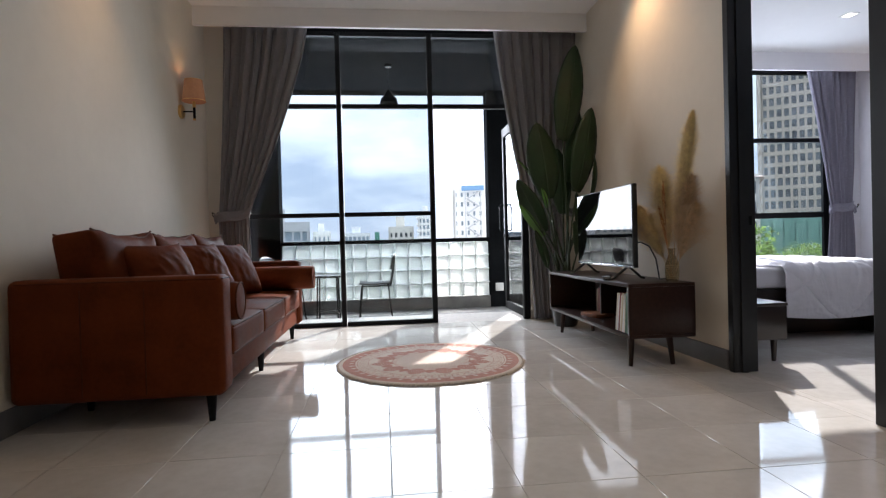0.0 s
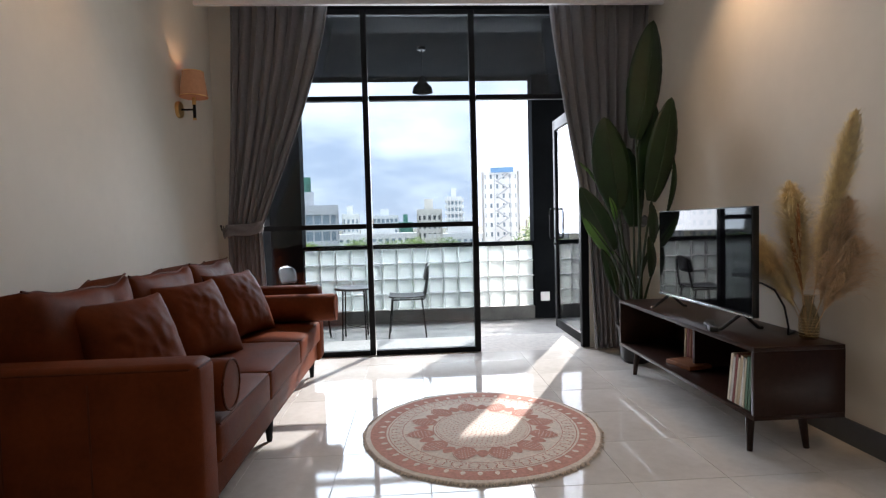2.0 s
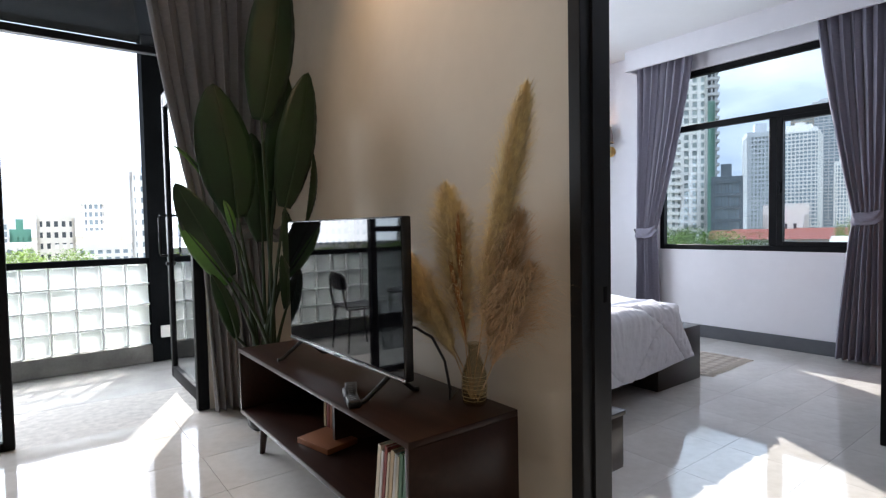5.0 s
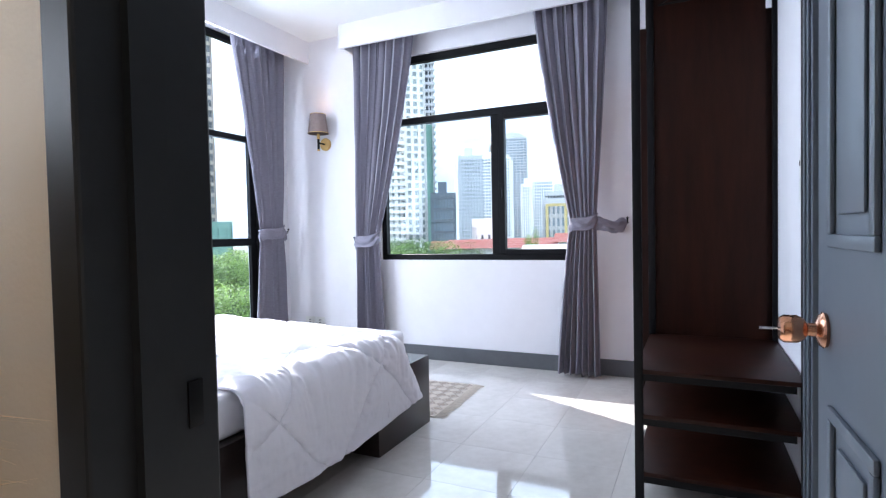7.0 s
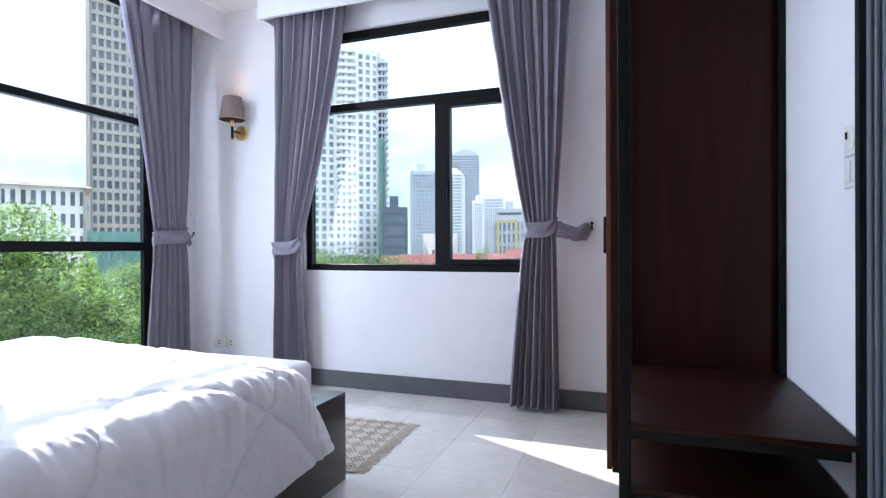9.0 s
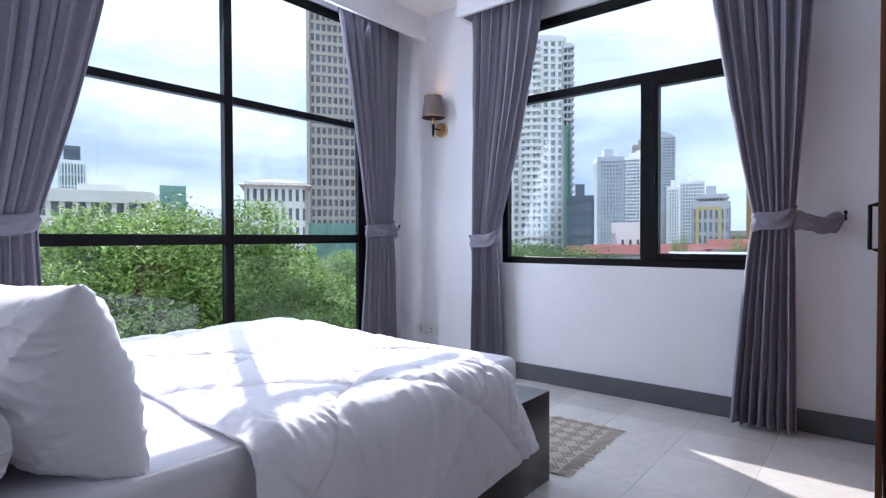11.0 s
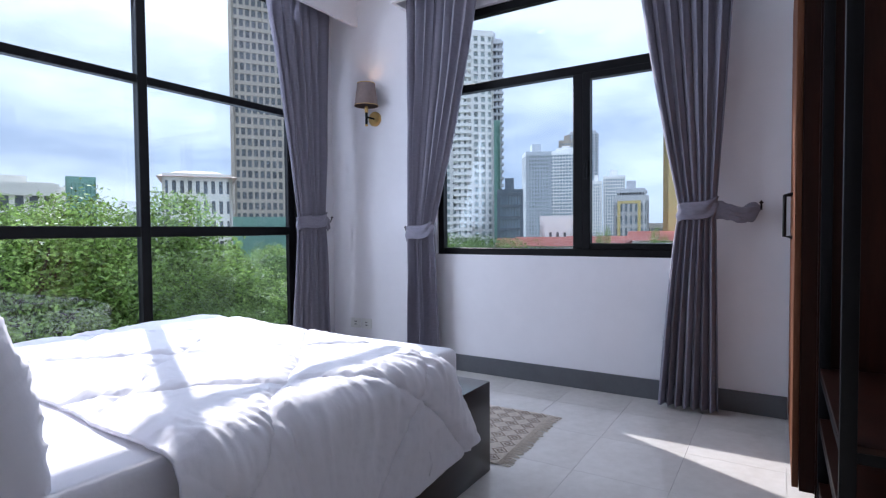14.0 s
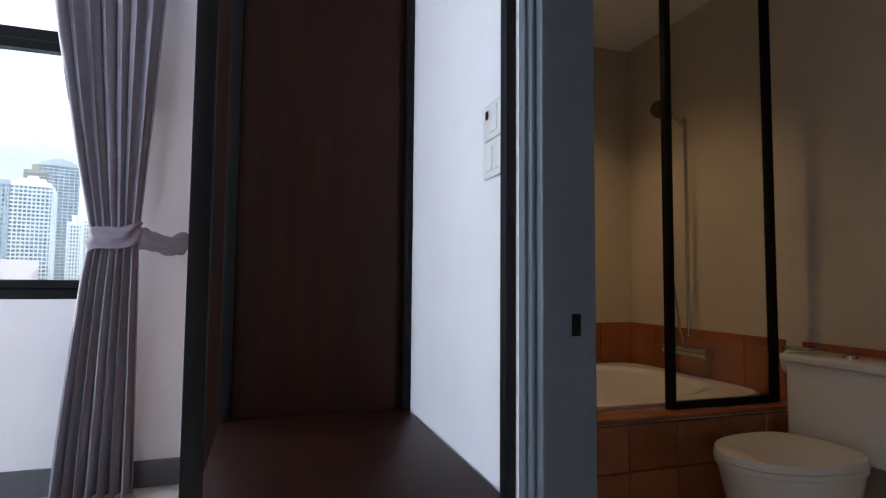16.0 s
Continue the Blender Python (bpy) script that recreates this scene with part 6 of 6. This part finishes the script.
TREES = []
for k, (R, H, n, leaf) in enumerate(((4.2, 11.5, 28000, 0.088), (3.6, 10.5, 22000, 0.080), (3.0, 8.2, 18000, 0.070))):
    tm, cm = tree_meshes(40 + k, R, H, n, leaf)
    for f in range(3):
        c2 = cm.copy()
        c2.materials.append(M_FOLI[f])
        TREES.append((tm, c2))


def tree(x, y, kind, fol, s, rot, label):
    t = thing("tree", Matrix.LocRotScale((x, y, GZ), Euler((0, 0, radians(rot))), (s, s, s)), label, "tree", "trees below the flat")
    tm, cm = TREES[kind * 3 + fol]
    for nm, me in (("trunk", tm), ("crown", cm)):
        o = new(nm, me)
        o.parent = t


rt = random.Random(77)
CX, CY = 2.57, 2.70
# nearer canopy north-east of the bedroom
for th, d, kind, fol, s in ((70, 22, 0, 0, 1.10), (62, 25, 0, 0, 1.13), (75, 27, 1, 0, 1.08), (83, 24, 1, 1, 0.84), (56, 21, 1, 1, 0.84), (50, 19, 2, 2, 0.98), (46, 24, 1, 1, 0.86), (41, 20, 2, 2, 0.95),
                            (66, 15, 2, 1, 0.93), (57, 14, 2, 2, 0.86), (74, 15, 2, 1, 0.95), (82, 14, 2, 1, 0.9), (48, 13.5, 2, 1, 0.82), (36, 22, 2, 1, 0.98), (90, 22, 1, 0, 0.95), (60, 33, 0, 1, 0.98), (52, 32, 0, 2, 0.86), (45, 34, 0, 1, 0.84), (68, 36, 0, 0, 1.1), (75, 38, 0, 1, 1.1), (39, 34, 0, 2, 0.8),
                            (52, 42, 0, 0, 0.90), (49, 38, 0, 1, 0.88), (47, 44, 0, 0, 0.90), (54, 27, 1, 1, 0.92), (50, 26, 1, 0, 0.90), (31, 46, 1, 2, 1.06), (29, 40, 2, 2, 1.34), (27, 38, 2, 1, 1.31), (24.5, 42, 2, 2, 1.30), (22, 50, 2, 1, 1.27), (33, 38, 2, 2, 1.36), (35, 42, 1, 1, 1.07)):
    a = radians(th)
    tree(CX + d * math.cos(a), CY + d * math.sin(a), kind, fol, s, rt.random() * 360, "leafy green tree in the garden below" if d < 26 else "broad green tree beyond the garden")
# two narrow trees among the low roofs
for th, d, w, hh in ((15.4, 45, 0.30, 1.42), (10.2, 43, 0.34, 1.40)):
    x, y = CX + d * math.cos(radians(th)), CY + d * math.sin(radians(th))
    tr = thing("tree", Matrix.LocRotScale((x, y, GZ), Euler((0, 0, th)), (w, w, hh)), "narrow bright green tree among the low roofs", "tree", "trees below the flat")
    for nm, me in zip(("trunk", "crown"), TREES[6]):
        new(nm, me).parent = tr
# canopy beyond the balcony
for x, y, kind, fol, s in ((-14, 36, 0, 0, 0.80), (-8, 40, 0, 0, 0.82), (-3, 38, 0, 0, 0.84), (2, 41, 0, 0, 0.84), (6, 38, 1, 0, 0.80), (-19, 44, 0, 1, 0.8), (10, 44, 0, 1, 0.78), (14, 38, 1, 0, 0.76), (-11, 30, 1, 0, 0.80), (0, 31, 1, 0, 0.82), (-26, 46, 0, 0, 0.8), (18, 33, 1, 1, 0.78)):
    tree(x, y, kind, fol, s * 1.08, rt.random() * 360, "sunlit green tree beyond the balcony")


# buildings
def face_mat(name, col, rough=0.7):
    return mat(name, col, rough, var=0.08, scale=0.15)


F_TAN, F_WHITE, F_CREAM, F_BLUE, F_GREY, F_GREEN, F_RED, F_DARK = [face_mat("facade_" + n, c) for n, c in (
    ("tan", (0.45, 0.40, 0.34)), ("white", (0.93, 0.92, 0.90)), ("cream", (0.82, 0.78, 0.70)), ("pale_blue", (0.84, 0.86, 0.88)),
    ("grey", (0.60, 0.61, 0.63)), ("green_netting", (0.10, 0.27, 0.21)), ("red_roof", (0.42, 0.12, 0.09)), ("dark_glass", (0.13, 0.16, 0.19)))]
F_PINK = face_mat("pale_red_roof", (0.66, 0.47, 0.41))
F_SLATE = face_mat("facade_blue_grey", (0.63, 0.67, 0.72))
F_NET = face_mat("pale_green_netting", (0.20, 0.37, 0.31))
G_DARK = mat("window_dark", (0.09, 0.105, 0.12), 0.15, var=0.3, scale=0.3)
# blue panes made paler: distance haze is put into their colour
G_HAZED = mat("hazed_window_blue", (0.30, 0.37, 0.43), 0.2, var=0.3, scale=0.3)
G_MID = mat("window_grey", (0.15, 0.16, 0.17), 0.15, var=0.5, scale=0.4)
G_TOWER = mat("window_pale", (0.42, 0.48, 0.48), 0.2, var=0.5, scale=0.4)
F_YELLOW = face_mat("facade_yellow", (0.62, 0.50, 0.22))
F_SIGN = face_mat("sign_blue", (0.20, 0.38, 0.62))


def building(name, x, y, yaw, w, d, top, wall, glassm, floors, bays, label, pier=0.35, band=0.35, z0=GZ, crown="flat", stepped=0.0, slabs=False):
    """A block whose glazed core stands behind piers and floor bands, so that each window sits in a recess."""
    b = thing(name, pose(x, y, z0, 0, 0, yaw), label, "building", "city buildings")
    h = top - z0 - {"flat": 3.2, "step": 0.0, "pitched": 1.8, "plain": 0.9}[crown]
    fh, bw = h / floors, w / bays
    if crown == "step":
        fh = h / (floors + 3.2)
        h = fh * floors
    part("wall", B(-w / 2 + 0.4, w / 2 - 0.4, -d / 2 + 0.4, d / 2 - 0.4, 0, h), glassm, b, smooth=False)
    bm = bmesh.new()
    for i in range(bays + 1):
        cx = -w / 2 + i * bw
        p = bw * pier / 2 * (1.6 if i in (0, bays) else 1)
        for yy in (-d / 2, d / 2 - 0.45):
            box(bm, max(-w / 2, cx - p), min(w / 2, cx + p), yy, yy + 0.45, 0, h)
    nb = max(2, round(d / bw))
    for i in range(nb + 1):
        cy = -d / 2 + i * d / nb
        p = d / nb * pier / 2
        for xx in (-w / 2, w / 2 - 0.45):
            box(bm, xx, xx + 0.45, max(-d / 2, cy - p), min(d / 2, cy + p), 0, h)
    tagged(part("facade_grid", bm, wall, b, smooth=False), kind="stuff")
    bm = bmesh.new()
    for j in range(floors + 1):
        z = j * fh
        t = fh * band / 2
        o = 0.12 if not slabs else 0.6
        box(bm, -w / 2 - o + 0.15, w / 2 + o - 0.15, -d / 2 - o + 0.15, d / 2 + o - 0.15, max(0, z - t), z + t)
    tagged(part("facade_banding", bm, wall, b, smooth=False), kind="stuff")
    if crown == "flat":
        r = part("roof", box(B(-w / 2, w / 2, -d / 2, d / 2, h, h + 0.9), -w * 0.2, w * 0.15, -d * 0.2, d * 0.2, h + 0.9, h + 3.2), wall, b, smooth=False)
    elif crown == "plain":
        part("roof", B(-w / 2, w / 2, -d / 2, d / 2, h, h + 0.9), wall, b, smooth=False)
    elif crown == "step":
        part("roof", box(box(B(-w * 0.42, w * 0.42, -d * 0.4, d * 0.4, h, h + fh * 1.2), -w * 0.28, w * 0.30, -d * 0.3, d * 0.3, h + fh * 1.2, h + fh * 2.2), -w * 0.1, w * 0.12, -d * 0.1, d * 0.1, h + fh * 2.2, h + fh * 3.2), wall, b, smooth=False)
    elif crown == "pitched":
        bm = bmesh.new()
        q = [bm.verts.new(v) for v in ((-w / 2 - 0.8, -d / 2 - 0.8, h), (w / 2 + 0.8, -d / 2 - 0.8, h), (w / 2 + 0.8, d / 2 + 0.8, h), (-w / 2 - 0.8, d / 2 + 0.8, h), (-w * 0.25, 0, h + 1.8), (w * 0.25, 0, h + 1.8))]
        for f in ((0, 1, 5, 4), (2, 3, 4, 5), (1, 2, 5), (3, 0, 4), (3, 2, 1, 0)):
            bm.faces.new([q[i] for i in f])
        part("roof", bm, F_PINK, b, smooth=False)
    return b


def place(th, d, cx=CX, cy=CY):
    a = radians(th)
    return cx + d * math.cos(a), cy + d * math.sin(a)


def tower(name, th0, th1, elev, d, depth, wall, glassm, floors, bays, label, twist=0.0, **kw):
    """A building that fills the bearings th0..th1 (degrees from +x) as seen from the bedroom, its top at that slope."""
    th = (th0 + th1) / 2
    x, y = place(th, d)
    w = 2 * d * math.tan(radians(abs(th0 - th1) / 2))
    return building(name, x, y, th - 90 + twist, w, depth, 1.07 + elev * d, wall, glassm, floors, bays, label, **kw)


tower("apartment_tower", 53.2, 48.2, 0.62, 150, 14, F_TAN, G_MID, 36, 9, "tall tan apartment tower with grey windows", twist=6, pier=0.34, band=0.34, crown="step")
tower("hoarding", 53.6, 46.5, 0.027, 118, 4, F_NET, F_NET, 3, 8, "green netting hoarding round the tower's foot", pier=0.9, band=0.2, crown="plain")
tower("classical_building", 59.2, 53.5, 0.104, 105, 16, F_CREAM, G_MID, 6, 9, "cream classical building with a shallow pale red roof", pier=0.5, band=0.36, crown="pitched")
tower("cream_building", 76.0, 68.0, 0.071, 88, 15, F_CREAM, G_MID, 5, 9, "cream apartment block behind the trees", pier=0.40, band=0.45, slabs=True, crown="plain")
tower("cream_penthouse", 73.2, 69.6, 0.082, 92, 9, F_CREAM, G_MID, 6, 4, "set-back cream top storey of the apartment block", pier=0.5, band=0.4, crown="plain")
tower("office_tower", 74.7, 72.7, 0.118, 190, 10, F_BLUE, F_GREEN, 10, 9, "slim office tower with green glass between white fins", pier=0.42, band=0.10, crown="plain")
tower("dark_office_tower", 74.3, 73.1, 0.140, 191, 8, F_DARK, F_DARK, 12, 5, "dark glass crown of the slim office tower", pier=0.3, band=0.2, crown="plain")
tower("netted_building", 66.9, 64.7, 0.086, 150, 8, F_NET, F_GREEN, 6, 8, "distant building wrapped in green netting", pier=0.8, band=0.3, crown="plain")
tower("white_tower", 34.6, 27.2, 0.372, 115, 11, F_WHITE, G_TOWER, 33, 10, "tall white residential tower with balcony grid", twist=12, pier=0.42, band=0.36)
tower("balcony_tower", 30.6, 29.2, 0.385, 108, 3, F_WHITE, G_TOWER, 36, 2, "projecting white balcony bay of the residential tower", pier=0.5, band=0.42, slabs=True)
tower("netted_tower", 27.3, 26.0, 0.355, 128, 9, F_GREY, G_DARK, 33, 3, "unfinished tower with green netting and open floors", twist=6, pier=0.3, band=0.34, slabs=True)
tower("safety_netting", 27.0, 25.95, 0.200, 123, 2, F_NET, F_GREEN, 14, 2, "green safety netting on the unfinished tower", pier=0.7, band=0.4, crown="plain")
tower("glass_block", 26.2, 23.6, 0.094, 105, 9, F_DARK, G_HAZED, 8, 9, "low dark glass office block", pier=0.16, band=0.24, crown="flat")
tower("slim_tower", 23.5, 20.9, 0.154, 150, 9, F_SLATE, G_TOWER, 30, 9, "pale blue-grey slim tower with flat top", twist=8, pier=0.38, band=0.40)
tower("wide_tower", 20.8, 17.6, 0.150, 175, 12, F_WHITE, G_HAZED, 34, 11, "wide white tower with blue windows", twist=-5, pier=0.24, band=0.36, crown="step")
tower("tan_top_tower", 19.9, 18.2, 0.168, 215, 10, F_TAN, G_HAZED, 40, 6, "tower with a tan crown", pier=0.3, band=0.4)
tower("grey_glass_tower", 19.0, 16.0, 0.182, 235, 12, F_GREY, G_HAZED, 44, 8, "grey glass tower with a stepped top", pier=0.2, band=0.3, crown="step")
tower("white_highrise", 16.7, 15.6, 0.096, 200, 9, F_WHITE, G_HAZED, 24, 5, "distant slim white high-rise", pier=0.4, band=0.34)
tower("white_highrise", 15.5, 13.4, 0.104, 205, 9, F_WHITE, G_HAZED, 25, 9, "distant white high-rise with flat roof", pier=0.36, band=0.34)
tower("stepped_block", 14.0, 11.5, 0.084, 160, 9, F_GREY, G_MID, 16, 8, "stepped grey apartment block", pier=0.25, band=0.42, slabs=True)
tower("grey_block", 14.4, 11.2, 0.056, 105, 9, F_GREY, G_HAZED, 7, 7, "blue-grey block with a yellow framed bay", pier=0.5, band=0.3, crown="plain")
tower("brown_block", 11.6, 8.8, 0.010, 150, 9, F_TAN, G_DARK, 6, 9, "low brown block in the hazy distance", pier=0.3, band=0.4, crown="plain")
tower("white_villa", 21.7, 18.3, 0.024, 62, 8, F_WHITE, G_MID, 4, 5, "small white house with dark roofline", pier=0.66, band=0.6, crown="plain")
tower("yellow_building", 9.5, 2.5, 0.20, 58, 10, F_YELLOW, G_HAZED, 7, 3, "plain yellow rendered building beyond the window", pier=0.8, band=0.6, crown="plain")
tower("white_highrise", 1.5, -3.0, 0.12, 170, 9, F_WHITE, G_HAZED, 14, 6, "white block in the hazy distance", pier=0.4, band=0.4)
x, y = place(13.0, 98.5)
solo("yellow_bay", turned(box(box(B(-1.9, -1.4, -0.3, 0.3, 0, 13.5), 1.4, 1.9, -0.3, 0.3, 0, 13.5), -1.4, 1.4, -0.3, 0.3, 13.0, 13.5), pose(x, y, GZ + 2, 0, 0, 13.0 - 90)), F_YELLOW, "yellow framed window bay on the grey block", "facade", smooth=False)
for k, (th, d, w, zt) in enumerate(((18.6, 50, 9, 0.45), (12.1, 38, 4.6, 0.15), (22.5, 54, 6, 0.3), (13.6, 52, 9, 0.48), (9.6, 50, 5, 0.9))):
    x, y = place(th, d)
    h = thing("low_house", pose(x, y, GZ, 0, 0, th - 90), "low house with a red sheet roof" if k != 1 else "low house with a white sheet roof", "house", "low houses")
    part("wall", B(-w / 2, w / 2, -3, 3, 0, zt - GZ - 0.75), F_WHITE, h, smooth=False)
    bm = bmesh.new()
    q = [bm.verts.new(v) for v in ((-w / 2 - 0.5, -3.6, zt - GZ - 0.75), (w / 2 + 0.5, -3.6, zt - GZ - 0.75), (w / 2 + 0.5, 3.6, zt - GZ - 0.75), (-w / 2 - 0.5, 3.6, zt - GZ - 0.75), (-w / 2 - 0.5, 0, zt - GZ), (w / 2 + 0.5, 0, zt - GZ))]
    for f in ((0, 1, 5, 4), (2, 3, 4, 5), (1, 2, 5), (3, 0, 4), (3, 2, 1, 0)):
        bm.faces.new([q[i] for i in f])
    part("roof", bm, F_WHITE if k == 1 else F_RED, h, smooth=False)


# city beyond the balcony: bearings from +y towards +x
def city(name, a0, a1, elev, d, depth, wall, glassm, floors, bays, label, **kw):
    a = radians((a0 + a1) / 2)
    x, y = 0.42 + d * math.sin(a), 1.2 + d * math.cos(a)
    w = 2 * d * math.tan(radians(abs(a1 - a0) / 2))
    return building(name, x, y, -math.degrees(a), w, depth, 1.14 + elev * d, wall, glassm, floors, bays, label, **kw)


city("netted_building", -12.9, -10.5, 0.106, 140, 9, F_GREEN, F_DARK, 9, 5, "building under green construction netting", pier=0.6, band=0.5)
city("office_building", -14.5, -8.0, 0.065, 92, 10, F_GREY, G_HAZED, 5, 8, "grey office building with ribbon windows", pier=0.2, band=0.45)
city("white_block", -7.4, -5.6, 0.040, 150, 8, F_WHITE, G_HAZED, 6, 4, "distant plain white block", pier=0.5, band=0.5)
city("brown_block", -4.8, -3.7, 0.016, 170, 8, F_TAN, G_HAZED, 5, 3, "distant plain brown block", pier=0.5, band=0.5)
city("blue_block", -4.2, -1.5, 0.033, 190, 8, F_BLUE, G_HAZED, 7, 6, "distant blue glass block", pier=0.3, band=0.3)
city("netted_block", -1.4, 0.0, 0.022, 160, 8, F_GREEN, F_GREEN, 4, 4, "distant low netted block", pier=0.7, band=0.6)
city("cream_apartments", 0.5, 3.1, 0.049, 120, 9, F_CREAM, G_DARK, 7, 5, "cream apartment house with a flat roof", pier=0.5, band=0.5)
city("white_apartments", 3.7, 5.3, 0.067, 150, 9, F_WHITE, G_HAZED, 10, 4, "white apartment block with balconies", pier=0.4, band=0.4, slabs=True)
city("hotel", 7.5, 11.3, 0.100, 112, 10, F_WHITE, G_HAZED, 11, 6, "white hotel block with a blue roof sign and outside stairs", pier=0.68, band=0.55, crown="plain")
a = radians(9.6)
solo("roof_sign", turned(B(-2.2, 2.2, -0.3, 0.3, 0, 0.9), pose(0.42 + 106 * math.sin(a), 1.2 + 106 * math.cos(a), 1.14 + 0.100 * 112 - 1.1, 0, 0, -9.6)), F_SIGN, "blue roof sign on the hotel", "sign", smooth=False)
hs = thing("hotel_stair", pose(0.42 + 105.5 * math.sin(a), 1.2 + 105.5 * math.cos(a), GZ, 0, 0, -9.6), "zigzag steel fire stair on the hotel facade", "stair")
for k in range(10):
    z = 6.0 + k * 1.45
    sx = 1 if k % 2 else -1
    part("flight", tube(bmesh.new(), [(-sx * 1.1, 0, z), (sx * 1.1, 0, z + 1.45)], 0.16, 6), F_GREY, hs)
    part("landing", B(sx * 1.1 - 0.4, sx * 1.1 + 0.4, -0.3, 0.3, z + 1.4, z + 1.5), F_GREY, hs)
for x in (-1.5, 1.5):
    part("post", tube(bmesh.new(), [(x, 0, 0), (x, 0, 20.5)], 0.09, 6), F_GREY, hs)
for a0, a1, el, d in ((-26, -21, 0.05, 120), (-20.5, -16.5, 0.07, 160), (12.0, 14.0, 0.03, 140), (14.2, 17.5, 0.055, 170), (18, 21, 0.04, 130), (21.5, 25, 0.07, 190), (26, 31, 0.05, 150), (-8.4, 1.5, 0.006, 130), (1.5, 9, 0.004, 120), (9, 20, 0.008, 135), (-33, -27, 0.06, 150)):
    city("city_block", a0, a1, el, d, 9, F_WHITE if (int(a0 * 7) % 3) else F_CREAM, G_HAZED, 6, max(3, int((a1 - a0) * 1.6)), "pale distant city block", pier=0.45, band=0.5)
cr = thing("tower_crane", pose(0.42 + 138 * math.sin(radians(-11.6)), 1.2 + 138 * math.cos(radians(-11.6)), 0), "thin lattice tower crane above the netted building", "crane")
part("mast", tube(bmesh.new(), [(0, 0, GZ), (0, 0, 17)], 0.35, 6), F_GREY, cr)
part("jib", tube(bmesh.new(), [(0, 0, 16), (-3.5, 0, 28)], 0.25, 6), F_GREY, cr)


# ---- floor tiles ----
structure("ground_slab", B(XW - 0.15, XX + 0.13, YS - 0.15, YN + 0.13, -0.2, -0.006), M_GROUT, "floor slab under the tiles", "floor")
fl = structure("floor", B(XW, XX, YS, YN, -0.006, -0.0035), M_GROUT, "polished cream marble-look floor tiles with pale grout", "floor")
TW, TL, J = 0.440, 0.440, 0.0024
bmt = B(0, TW - J, 0, TL - J, -0.004, 0.0, bevel=0.0012, seg=1)
TME = mesh("tile", bmt, M_TILE)
bmr = bmesh.new()


def tiles(x0, x1, y0, y1, ox, oy, rows=TL, joint=J):
    i = math.floor((x0 - ox) / TW)
    while ox + i * TW < x1:
        j = math.floor((y0 - oy) / rows)
        while oy + j * rows < y1:
            a, b, c, d = max(x0, ox + i * TW), min(x1, ox + (i + 1) * TW), max(y0, oy + j * rows), min(y1, oy + (j + 1) * rows)
            if b - a > 0.01 and d - c > 0.01:
                if b - a > TW - 0.002 and d - c > TL - 0.002 and rows == TL:
                    o = new("tile", TME)
                    o.location = (a, c, 0)
                else:
                    bm = B(0, b - a - joint, 0, d - c - joint, -0.004, 0.0)
                    o = part("tile", bm, M_TILE, None, smooth=False)
                    o.location = (a, c, 0)
                o.parent = fl
            j += 1
        i += 1


tiles(XW, XE, YS, YG - 0.06, -0.187, 2.05)
tiles(XE, XX, YB, YN, 3.305 - TW * 3, 3.07, 0.402, 0.0013)
tiles(XE, XB, EY0, YB, 3.305 - TW * 3, 3.07, 0.402, 0.0013)
